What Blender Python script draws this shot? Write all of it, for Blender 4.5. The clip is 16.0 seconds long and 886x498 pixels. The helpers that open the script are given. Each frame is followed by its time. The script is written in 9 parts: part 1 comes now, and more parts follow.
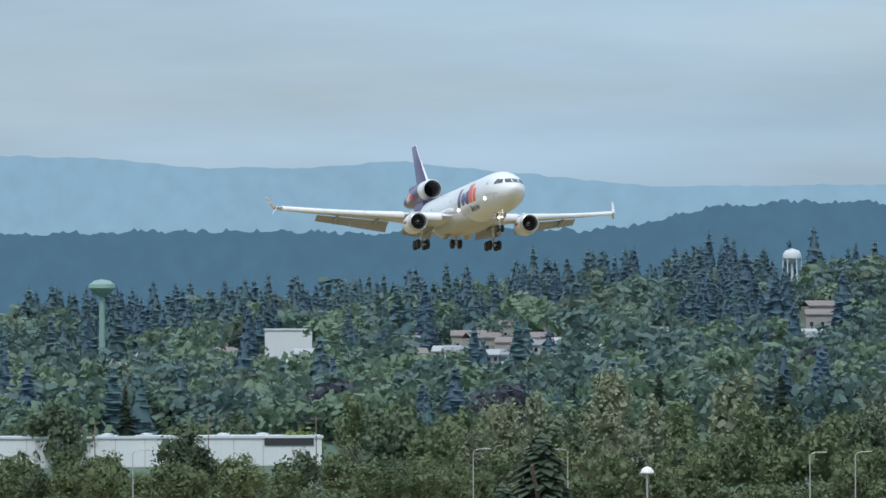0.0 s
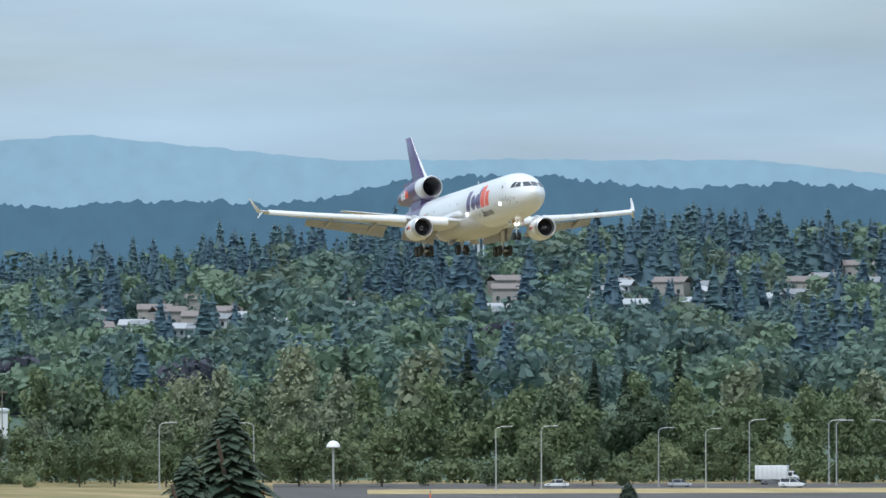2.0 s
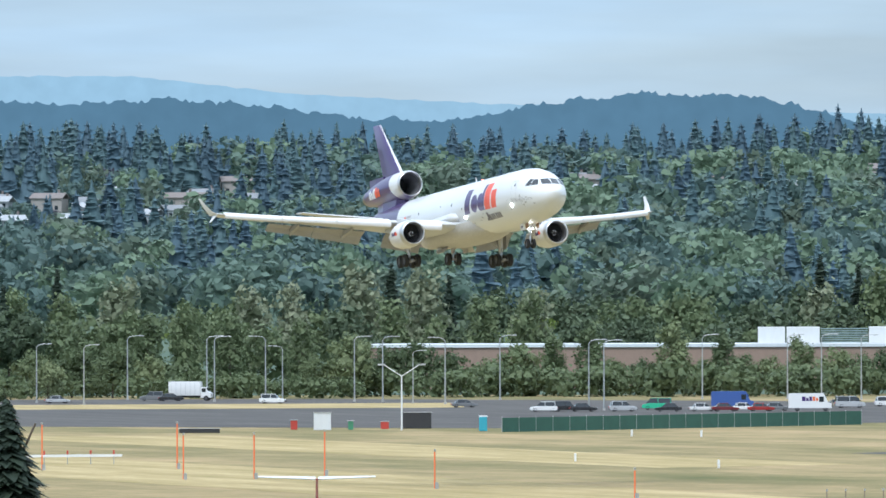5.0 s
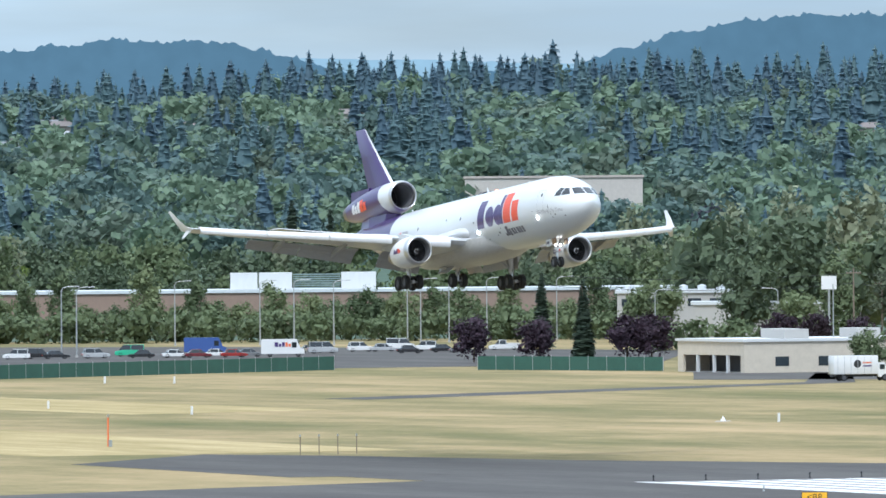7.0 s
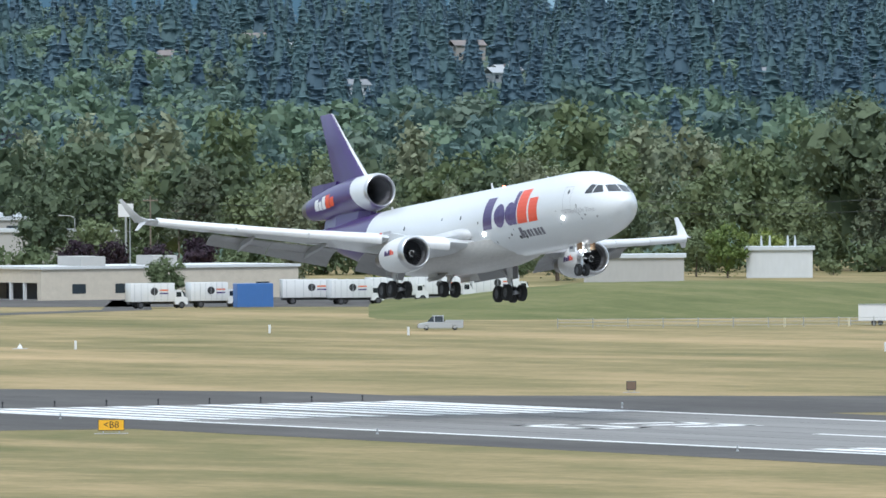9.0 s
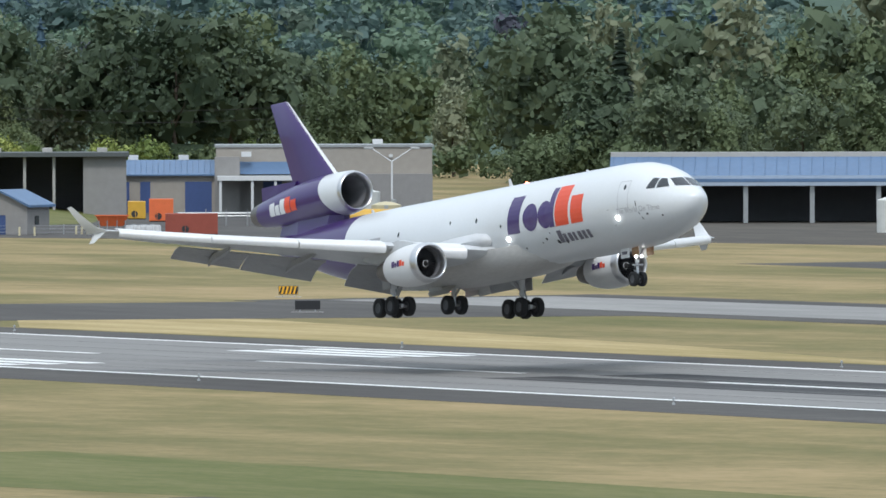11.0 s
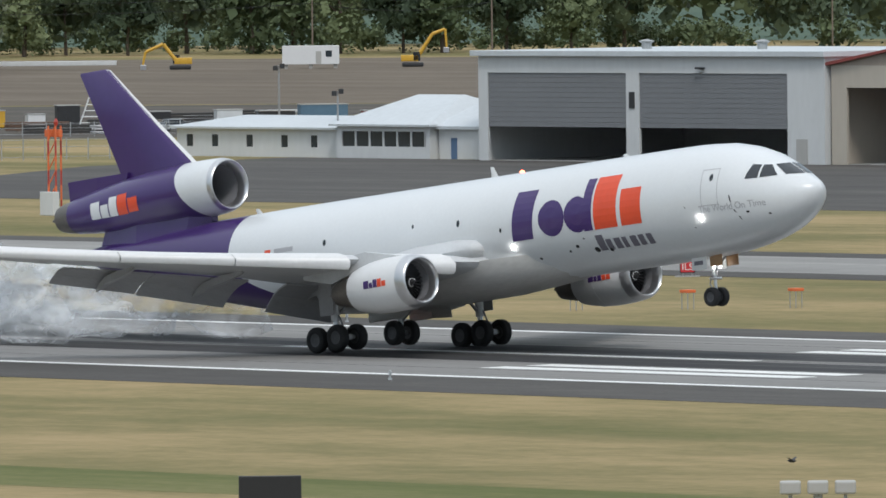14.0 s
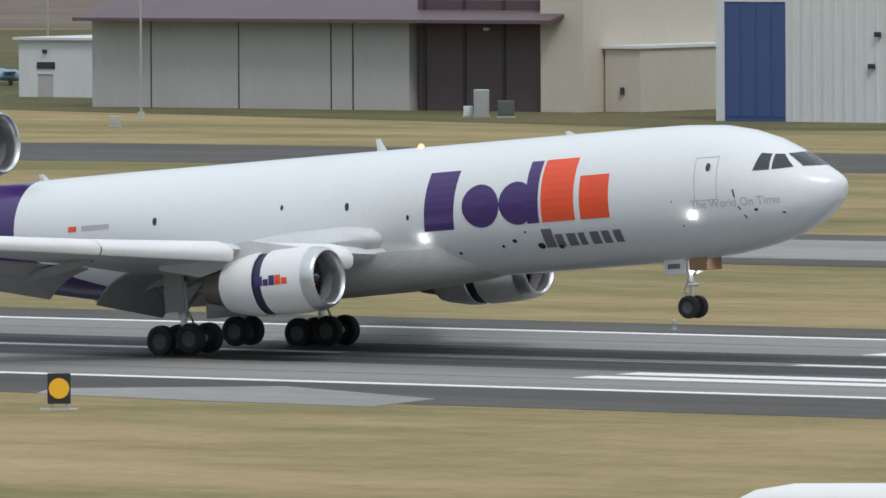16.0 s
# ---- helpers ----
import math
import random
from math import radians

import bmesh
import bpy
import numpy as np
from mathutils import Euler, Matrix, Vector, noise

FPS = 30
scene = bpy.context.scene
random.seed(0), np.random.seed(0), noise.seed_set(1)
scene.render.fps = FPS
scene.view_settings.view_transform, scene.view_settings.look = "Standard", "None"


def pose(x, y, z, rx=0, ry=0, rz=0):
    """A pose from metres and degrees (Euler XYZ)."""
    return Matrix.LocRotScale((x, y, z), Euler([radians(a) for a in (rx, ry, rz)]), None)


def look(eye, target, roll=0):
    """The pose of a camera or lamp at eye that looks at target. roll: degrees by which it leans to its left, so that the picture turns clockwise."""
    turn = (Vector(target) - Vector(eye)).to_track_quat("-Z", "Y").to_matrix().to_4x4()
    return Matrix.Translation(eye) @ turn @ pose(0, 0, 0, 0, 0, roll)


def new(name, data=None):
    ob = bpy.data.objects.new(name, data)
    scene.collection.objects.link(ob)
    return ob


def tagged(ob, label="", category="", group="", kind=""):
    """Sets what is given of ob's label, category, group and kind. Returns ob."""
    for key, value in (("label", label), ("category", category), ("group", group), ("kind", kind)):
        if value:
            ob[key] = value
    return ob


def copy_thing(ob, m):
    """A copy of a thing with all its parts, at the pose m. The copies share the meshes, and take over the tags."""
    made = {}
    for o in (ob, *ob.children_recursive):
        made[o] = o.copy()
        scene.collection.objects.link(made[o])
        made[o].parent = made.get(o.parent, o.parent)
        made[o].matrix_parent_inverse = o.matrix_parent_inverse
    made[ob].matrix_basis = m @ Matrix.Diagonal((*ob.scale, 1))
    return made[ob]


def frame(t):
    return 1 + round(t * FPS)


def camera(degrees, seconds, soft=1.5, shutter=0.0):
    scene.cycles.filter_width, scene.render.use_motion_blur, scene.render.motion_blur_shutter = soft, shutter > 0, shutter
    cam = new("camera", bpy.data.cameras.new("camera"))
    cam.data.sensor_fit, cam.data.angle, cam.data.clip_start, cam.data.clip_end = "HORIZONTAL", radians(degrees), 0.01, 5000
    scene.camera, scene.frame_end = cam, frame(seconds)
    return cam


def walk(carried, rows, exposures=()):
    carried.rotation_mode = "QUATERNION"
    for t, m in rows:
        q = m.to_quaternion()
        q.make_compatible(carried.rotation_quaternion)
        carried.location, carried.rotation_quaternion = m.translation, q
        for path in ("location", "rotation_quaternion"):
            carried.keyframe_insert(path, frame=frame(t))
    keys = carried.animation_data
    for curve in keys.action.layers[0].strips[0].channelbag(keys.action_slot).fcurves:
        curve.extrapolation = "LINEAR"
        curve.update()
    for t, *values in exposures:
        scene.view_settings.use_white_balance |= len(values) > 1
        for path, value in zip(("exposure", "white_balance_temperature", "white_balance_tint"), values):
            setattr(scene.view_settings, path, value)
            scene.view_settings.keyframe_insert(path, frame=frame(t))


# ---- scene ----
# overcast sky brighter overhead, a veiled sun
SKY_POWER, SUN_POWER, CLOUD, ZENITH = 0.10, 1.45, (3.75, 4.75, 5.35, 1), (11.2, 12.0, 12.4, 1)
# ---------- camera: stands on a roof and pans after the airliner ----------
EYE = (0.0, 0.0, 23.07)
cam = camera(4.684, 16.0, soft=1.6)
PAN = [  # seconds, yaw left of +y, pitch, roll
    (0, 75.256, 0.735, -0.195), (0.5, 74.853, 0.703, -0.101), (1, 74.418, 0.668, -0.138), (1.5, 74.021, 0.634, -0.189),
    (2, 73.598, 0.593, -0.098), (2.5, 73.132, 0.550, -0.258), (3, 72.661, 0.490, -0.169), (3.2, 72.471, 0.472, -0.26),
    (5.3, 69.918, 0.097, -0.361), (5.5, 69.662, 0.070, -0.563), (6, 69.020, -0.008, -0.615), (6.5, 68.264, -0.085, -0.528),
    (7, 67.519, -0.156, -0.499), (7.5, 66.680, -0.232, -0.490), (8, 65.788, -0.338, -0.481), (8.5, 64.806, -0.447, -0.449),
    (9, 63.804, -0.569, -0.425), (9.5, 62.680, -0.667, -0.477), (10, 61.526, -0.793, -0.749), (10.2, 61.033, -0.846, -0.499),
    (12.3, 54.368, -1.451, -0.574), (12.5, 53.630, -1.487, -0.517), (13, 51.690, -1.567, -0.407), (13.5, 49.421, -1.643, -0.436),
    (14, 46.971, -1.716, -0.594), (14.5, 44.459, -1.784, -0.529), (15, 41.598, -1.873, -0.367), (15.5, 38.256, -2.000, -0.468),
    (16, 34.667, -2.156, -0.295)]


def aimed(yaw, pitch, roll):
    y, p = radians(yaw), radians(pitch)
    e = Vector(EYE)
    return look(e, e + Vector((-math.sin(y) * math.cos(p), math.cos(y) * math.cos(p), math.sin(p))) * 100, roll)


walk(cam, [(t, aimed(y, p, r)) for t, y, p, r in PAN],
     exposures=[(0, 0.17, 5850, 10), (3, 0.4, 5800, 10), (6, 0.62, 5700, 10), (7.5, 0.62, 5720, 10), (9, 0.38, 5850, 10), (10.2, 0.25, 5900, 10), (12.5, 0.0, 6200, 11), (16, -0.1, 6250, 11)])

# ---------- sky and sun ----------
SUN_DIR = Vector((0.62, -0.42, 0.95)).normalized()
SUN_EL = math.asin(SUN_DIR.z)
SUN_ROT = math.atan2(SUN_DIR.x, SUN_DIR.y)
world = bpy.data.worlds.new("sky")
scene.world = world
world.use_nodes = True
wn, wl = world.node_tree.nodes, world.node_tree.links
wn.clear()
sky = wn.new("ShaderNodeTexSky")
sky.sky_type, sky.sun_disc, sky.sun_elevation, sky.sun_rotation = "NISHITA", False, SUN_EL, SUN_ROT
sky.air_density, sky.dust_density = 1.2, 1.5
tc = wn.new("ShaderNodeTexCoord")
mp = wn.new("ShaderNodeMapping")
mp.inputs["Scale"].default_value = (9.0, 9.0, 75.0)
cl = wn.new("ShaderNodeTexNoise")
cl.inputs["Scale"].default_value, cl.inputs["Detail"].default_value, cl.inputs["Roughness"].default_value = 1.4, 7.0, 0.52
ramp = wn.new("ShaderNodeValToRGB")
ramp.color_ramp.elements[0].position, ramp.color_ramp.elements[0].color = 0.36, (0.72, 0.72, 0.72, 1)
ramp.color_ramp.elements[1].position, ramp.color_ramp.elements[1].color = 0.64, (1, 1, 1, 1)
cloud = wn.new("ShaderNodeMix")
cloud.data_type = "RGBA"
cloud.inputs[6].default_value, cloud.inputs[7].default_value = CLOUD, ZENITH
sep = wn.new("ShaderNodeSeparateXYZ")
up = wn.new("ShaderNodeMapRange")
up.inputs["From Min"].default_value, up.inputs["From Max"].default_value = 0.03, 0.75
wl.new(tc.outputs["Generated"], sep.inputs[0])
wl.new(sep.outputs["Z"], up.inputs[0])
wl.new(up.outputs[0], cloud.inputs["Factor"])
mixc = wn.new("ShaderNodeMix")
mixc.data_type = "RGBA"
bg = wn.new("ShaderNodeBackground")
bg.inputs["Strength"].default_value = SKY_POWER
wo = wn.new("ShaderNodeOutputWorld")
wl.new(tc.outputs["Generated"], mp.inputs["Vector"])
wl.new(mp.outputs[0], cl.inputs["Vector"])
wl.new(cl.outputs["Fac"], ramp.inputs["Fac"])
wl.new(ramp.outputs["Color"], mixc.inputs["Factor"])
wl.new(sky.outputs[0], mixc.inputs[6])
wl.new(cloud.outputs[2], mixc.inputs[7])
# darker and paler layers within the cloud
mp2 = wn.new("ShaderNodeMapping")
mp2.inputs["Scale"].default_value = (16.0, 16.0, 110.0)
mp2.inputs["Location"].default_value = (3.1, 1.7, 0.4)
lay = wn.new("ShaderNodeTexNoise")
lay.inputs["Scale"].default_value, lay.inputs["Detail"].default_value, lay.inputs["Roughness"].default_value = 1.0, 6.0, 0.5
shade = wn.new("ShaderNodeMapRange")
shade.inputs["From Min"].default_value, shade.inputs["From Max"].default_value = 0.32, 0.68
shade.inputs["To Min"].default_value, shade.inputs["To Max"].default_value = 0.86, 1.11
tint = wn.new("ShaderNodeHueSaturation")
wl.new(tc.outputs["Generated"], mp2.inputs["Vector"])
wl.new(mp2.outputs[0], lay.inputs["Vector"])
wl.new(lay.outputs["Fac"], shade.inputs[0])
wl.new(shade.outputs[0], tint.inputs["Value"])
wl.new(mixc.outputs[2], tint.inputs["Color"])
wl.new(tint.outputs[0], bg.inputs["Color"])
wl.new(bg.outputs[0], wo.inputs["Surface"])
sun = new("sun", bpy.data.lights.new("sun", "SUN"))
sun.data.energy, sun.data.angle, sun.data.color = SUN_POWER, radians(12.0), (1.0, 0.95, 0.87)
sun.matrix_world = look(SUN_DIR * 100, (0, 0, 0))

# ---------- materials ----------
def mat(name, color, rough=0.6, metal=0.0, var=0.12, scale=1.0, bump=0.0, fine=8.0, stretch=(1, 1, 1), rand=0.0, spec=0.5, coat=0.0, space="Object"):
    """A surface with broad and fine variation of its colour and roughness. scale: broad features per metre."""
    m = bpy.data.materials.new(name)
    m.use_nodes = True
    n, l = m.node_tree.nodes, m.node_tree.links
    b = n["Principled BSDF"]
    b.inputs["Roughness"].default_value, b.inputs["Metallic"].default_value = rough, metal
    b.inputs["Specular IOR Level"].default_value = spec
    b.inputs["Coat Weight"].default_value = coat
    c = n.new("ShaderNodeTexCoord")
    mpg = n.new("ShaderNodeMapping")
    mpg.inputs["Scale"].default_value = stretch
    l.new(c.outputs[space], mpg.inputs[0])
    big = n.new("ShaderNodeTexNoise")
    big.inputs["Scale"].default_value, big.inputs["Detail"].default_value = scale, 5
    small = n.new("ShaderNodeTexNoise")
    small.inputs["Scale"].default_value, small.inputs["Detail"].default_value = scale * fine, 4
    l.new(mpg.outputs[0], big.inputs["Vector"])
    l.new(mpg.outputs[0], small.inputs["Vector"])
    add = n.new("ShaderNodeMath")
    add.operation = "ADD"
    l.new(big.outputs["Fac"], add.inputs[0])
    l.new(small.outputs["Fac"], add.inputs[1])
    last = add.outputs[0]
    if rand:
        oi = n.new("ShaderNodeObjectInfo")
        mr = n.new("ShaderNodeMath")
        mr.operation = "MULTIPLY_ADD"
        l.new(oi.outputs["Random"], mr.inputs[0])
        mr.inputs[1].default_value = rand
        l.new(last, mr.inputs[2])
        last = mr.outputs[0]
    rg = n.new("ShaderNodeMapRange")
    mid = 1.0 + rand / 2
    rg.inputs["From Min"].default_value, rg.inputs["From Max"].default_value = mid - 0.45 - rand / 2, mid + 0.45 + rand / 2
    rg.inputs["To Min"].default_value, rg.inputs["To Max"].default_value = 1 - var, 1 + var
    l.new(last, rg.inputs[0])
    hsv = n.new("ShaderNodeHueSaturation")
    hsv.inputs["Color"].default_value = (*color, 1)
    l.new(rg.outputs[0], hsv.inputs["Value"])
    l.new(hsv.outputs[0], b.inputs["Base Color"])
    if bump:
        bp = n.new("ShaderNodeBump")
        bp.inputs["Strength"].default_value, bp.inputs["Distance"].default_value = 0.6, bump
        l.new(small.outputs["Fac"], bp.inputs["Height"])
        l.new(bp.outputs[0], b.inputs["Normal"])
    return m


def ramped(name, stops, layers, rough=0.95, bump=0.0):
    """A ground surface: noise layers of (scale vector, noise scale, weight), summed into a colour ramp."""
    m = bpy.data.materials.new(name)
    m.use_nodes = True
    n, l = m.node_tree.nodes, m.node_tree.links
    b = n["Principled BSDF"]
    b.inputs["Roughness"].default_value = rough
    b.inputs["Specular IOR Level"].default_value = 0.15
    c = n.new("ShaderNodeTexCoord")
    total, last = None, None
    wsum = sum(w for _, _, w in layers)
    for st, sc, w in layers:
        mpg = n.new("ShaderNodeMapping")
        mpg.inputs["Scale"].default_value = st
        l.new(c.outputs["Object"], mpg.inputs[0])
        t = n.new("ShaderNodeTexNoise")
        t.inputs["Scale"].default_value, t.inputs["Detail"].default_value = sc, 4
        l.new(mpg.outputs[0], t.inputs["Vector"])
        ma = n.new("ShaderNodeMath")
        ma.operation = "MULTIPLY_ADD"
        l.new(t.outputs["Fac"], ma.inputs[0])
        ma.inputs[1].default_value = w / wsum
        if total is not None:
            l.new(total, ma.inputs[2])
        else:
            ma.inputs[2].default_value = 0
        total = ma.outputs[0]
        last = t.outputs["Fac"]
    rp = n.new("ShaderNodeValToRGB")
    els = rp.color_ramp.elements
    els[0].position, els[0].color = stops[0][0], (*stops[0][1], 1)
    els[1].position, els[1].color = stops[-1][0], (*stops[-1][1], 1)
    for p, col in stops[1:-1]:
        e = els.new(p)
        e.color = (*col, 1)
    l.new(total, rp.inputs[0])
    l.new(rp.outputs[0], b.inputs["Base Color"])
    if bump:
        bp = n.new("ShaderNodeBump")
        bp.inputs["Strength"].default_value, bp.inputs["Distance"].default_value = 0.7, bump
        l.new(last, bp.inputs["Height"])
        l.new(bp.outputs[0], b.inputs["Normal"])
    return m


def glow(name, color, power):
    m = bpy.data.materials.new(name)
    m.use_nodes = True
    b = m.node_tree.nodes["Principled BSDF"]
    b.inputs["Base Color"].default_value = (*color, 1)
    b.inputs["Emission Color"].default_value = (*color, 1)
    b.inputs["Emission Strength"].default_value = power
    return m


GRASS = ramped("airfield_grass", [(0.31, (0.090, 0.098, 0.037)), (0.405, (0.146, 0.138, 0.056)), (0.475, (0.212, 0.178, 0.082)), (0.535, (0.295, 0.230, 0.115)), (0.64, (0.43, 0.315, 0.172))],
               [((0.006, 0.030, 1), 1.0, 1.0), ((0.018, 0.055, 1), 1.0, 0.85), ((0.06, 0.11, 1), 1.0, 0.6), ((0.3, 0.4, 1), 1.0, 0.4), ((1.4, 1.4, 1), 1.0, 0.35)])
DRY = ramped("dry_grass", [(0.32, (0.22, 0.19, 0.075)), (0.5, (0.37, 0.29, 0.14)), (0.65, (0.5, 0.40, 0.22))],
             [((0.02, 0.15, 1), 1.0, 1.0), ((0.1, 0.6, 1), 1.0, 0.5), ((1.5, 1.5, 1), 1.0, 0.4)])
GREEN = ramped("lush_grass", [(0.33, (0.088, 0.104, 0.034)), (0.5, (0.134, 0.142, 0.052)), (0.67, (0.205, 0.188, 0.085))],
               [((0.02, 0.1, 1), 1.0, 1.0), ((0.2, 0.6, 1), 1.0, 0.5), ((1.5, 1.5, 1), 1.0, 0.4)])
WORN = ramped("worn_runway_concrete", [(0.3, (0.155, 0.151, 0.146)), (0.5, (0.232, 0.225, 0.216)), (0.7, (0.30, 0.29, 0.275))],
              [((0.01, 0.25, 1), 1.0, 1.0), ((0.05, 1.2, 1), 1.0, 0.6), ((2, 2, 1), 1.0, 0.5)], rough=0.85)
ASPHALT = ramped("asphalt", [(0.3, (0.060, 0.056, 0.053)), (0.5, (0.090, 0.084, 0.079)), (0.7, (0.135, 0.126, 0.116))],
                 [((0.02, 0.1, 1), 1.0, 1.0), ((0.3, 0.5, 1), 1.0, 0.5), ((3, 3, 1), 1.0, 0.5)], rough=0.85)
CONCRETE = ramped("taxiway_concrete", [(0.3, (0.2, 0.195, 0.185)), (0.5, (0.27, 0.262, 0.25)), (0.7, (0.35, 0.34, 0.32))],
                  [((0.03, 0.15, 1), 1.0, 1.0), ((0.5, 0.5, 1), 1.0, 0.5), ((3, 3, 1), 1.0, 0.4)], rough=0.85)
RUBBER = ramped("rubber_streaked_runway", [(0.3, (0.028, 0.028, 0.03)), (0.5, (0.06, 0.059, 0.06)), (0.72, (0.17, 0.165, 0.16))],
                [((0.006, 0.5, 1), 1.0, 1.0), ((0.03, 2.0, 1), 1.0, 0.8), ((2, 2, 1), 1.0, 0.3)], rough=0.8)
DIRT = ramped("bare_dirt", [(0.3, (0.105, 0.085, 0.064)), (0.5, (0.155, 0.127, 0.098)), (0.7, (0.22, 0.185, 0.145))],
              [((0.02, 0.06, 1), 1.0, 1.0), ((0.2, 0.4, 1), 1.0, 0.6), ((2, 2, 1), 1.0, 0.4)])
YARD = ramped("dark_gravel_yard", [(0.3, (0.066, 0.060, 0.053)), (0.5, (0.098, 0.088, 0.076)), (0.7, (0.150, 0.132, 0.110))],
              [((0.03, 0.08, 1), 1.0, 1.0), ((0.2, 0.4, 1), 1.0, 0.7), ((2, 2, 1), 1.0, 0.4)])
OLIVE = ramped("rough_olive_grass", [(0.32, (0.060, 0.062, 0.028)), (0.5, (0.105, 0.095, 0.045)), (0.66, (0.17, 0.142, 0.075))],
               [((0.012, 0.03, 1), 1.0, 1.0), ((0.08, 0.2, 1), 1.0, 0.7), ((1.2, 1.2, 1), 1.0, 0.4)])
SCRUB = ramped("hill_undergrowth", [(0.3, (0.06, 0.095, 0.075)), (0.5, (0.085, 0.125, 0.09)), (0.7, (0.12, 0.15, 0.10))],
               [((0.01, 0.01, 0.01), 1.0, 1.0), ((0.1, 0.1, 0.1), 1.0, 0.6)])
PAINT = mat("runway_white_paint", (0.78, 0.78, 0.76), 0.7, var=0.12, scale=0.3, fine=10, stretch=(0.3, 2, 1))
WHITE = mat("white_paint", (0.72, 0.72, 0.72), 0.35, var=0.03, scale=0.4)


# ---------- building blocks ----------
def part(name, bm, material, parent=None, label="", smooth=None, m=None):
    """Links a bmesh as one mesh object, under a thing or a part."""
    me = bpy.data.meshes.new(name)
    bm.normal_update()
    bm.to_mesh(me)
    bm.free()
    for a in (material if isinstance(material, (list, tuple)) else [material]):
        me.materials.append(a)
    if smooth is not None:
        me.shade_smooth()
        me.set_sharp_from_angle(angle=radians(smooth))
    ob = new(name, me)
    if m is not None:
        ob.matrix_basis = m
    if parent is not None:
        ob.parent = parent
    if label:
        ob["label"] = label
    return ob


def from_arrays(name, verts, faces, materials, parent=None, smooth=False, mat_index=None):
    me = bpy.data.meshes.new(name)
    me.from_pydata([tuple(v) for v in verts], [], [tuple(f) for f in faces])
    for a in materials:
        me.materials.append(a)
    if mat_index is not None:
        me.polygons.foreach_set("material_index", np.asarray(mat_index, dtype=np.int32))
    if smooth:
        me.shade_smooth()
    me.update()
    ob = new(name, me)
    if parent is not None:
        ob.parent = parent
    return ob


def box(bm, x0, x1, y0, y1, z0, z1, bevel=0.0, mi=0):
    vs = [bm.verts.new(p) for p in ((x0, y0, z0), (x1, y0, z0), (x1, y1, z0), (x0, y1, z0), (x0, y0, z1), (x1, y0, z1), (x1, y1, z1), (x0, y1, z1))]
    fs = [bm.faces.new([vs[i] for i in q]) for q in ((3, 2, 1, 0), (4, 5, 6, 7), (0, 1, 5, 4), (1, 2, 6, 5), (2, 3, 7, 6), (3, 0, 4, 7))]
    for f in fs:
        f.material_index = mi
    if bevel:
        es = list({e for f in fs for e in f.edges})
        bmesh.ops.bevel(bm, geom=es, offset=bevel, segments=2, affect="EDGES", profile=0.5)
    return bm


def boxed(*a, **k):
    return box(bmesh.new(), *a, **k)


def loft(bm, rings, close=True, cap0=True, cap1=True, mi=0, flip=False):
    """Skins a row of rings (lists of points of equal length)."""
    vr = [[bm.verts.new(p) for p in r] for r in rings]
    k = len(rings[0])
    span = k if close else k - 1
    out = []
    for a, b in zip(vr, vr[1:]):
        for i in range(span):
            j = (i + 1) % k
            q = [a[i], a[j], b[j], b[i]]
            out.append(bm.faces.new(q[::-1] if flip else q))
    if close and cap0:
        out.append(bm.faces.new(vr[0] if flip else vr[0][::-1]))
    if close and cap1:
        out.append(bm.faces.new(vr[-1][::-1] if flip else vr[-1]))
    for f in out:
        f.material_index = mi
    return bm


def tube(bm, p0, p1, r0, r1=None, n=10, mi=0):
    """A round bar from p0 to p1."""
    r1 = r0 if r1 is None else r1
    a, b = Vector(p0), Vector(p1)
    d = (b - a).normalized()
    u = d.orthogonal().normalized()
    v = d.cross(u)
    ring = lambda c, r: [c + (u * math.cos(i * math.tau / n) + v * math.sin(i * math.tau / n)) * r for i in range(n)]
    return loft(bm, [ring(a, r0), ring(b, r1)], mi=mi)


def bar(p0, p1, r0, r1=None, n=8):
    return tube(bmesh.new(), p0, p1, r0, r1, n)


def lathe(bm, profile, n=32, axis="x", centre=(0, 0, 0), mi=0, cap0=False, cap1=False):
    """Turns a profile of (along, radius) round an axis."""
    c = Vector(centre)
    rings = []
    for a, r in profile:
        ring = []
        for i in range(n):
            w = i * math.tau / n
            p = (a, r * math.cos(w), r * math.sin(w)) if axis == "x" else (r * math.cos(w), r * math.sin(w), a) if axis == "z" else (r * math.sin(w), a, r * math.cos(w))
            ring.append(c + Vector(p))
        rings.append(ring)
    return loft(bm, rings, cap0=cap0, cap1=cap1, mi=mi)


def thing(name, m, label, category, group="", kind=""):
    e = new(name)
    e.empty_display_size = 0.5
    e.matrix_basis = m
    return tagged(e, label, category, group, kind)


def setting(ob, label, category="", group=""):
    return tagged(ob, label, category, group, "structure")


def slab(name, pts, z, material, label, category, thick=0.25):
    """A flat piece of ground with a given outline, its top at z."""
    bm = bmesh.new()
    loft(bm, [[(x, y, z - thick) for x, y in pts], [(x, y, z) for x, y in pts]])
    bmesh.ops.recalc_face_normals(bm, faces=bm.faces)
    ob = part(name, bm, material)
    return setting(ob, label, category)


def bearing(az, r, z=0.0):
    """A place by its bearing (degrees left of +y) and distance from the camera."""
    a = radians(az)
    return Vector((-math.sin(a) * r, math.cos(a) * r, z))


def interp(x, pts):
    return float(np.interp(x, [p[0] for p in pts], [p[1] for p in pts]))

# ---------- ground: one sheet out to the hills ----------
HILL = [(30, 52), (60, 58), (65, 56), (67.3, 60), (69.3, 53), (72, 53), (73.9, 50), (74.9, 44), (75.9, 40), (77.6, 34), (85, 30), (120, 10)]


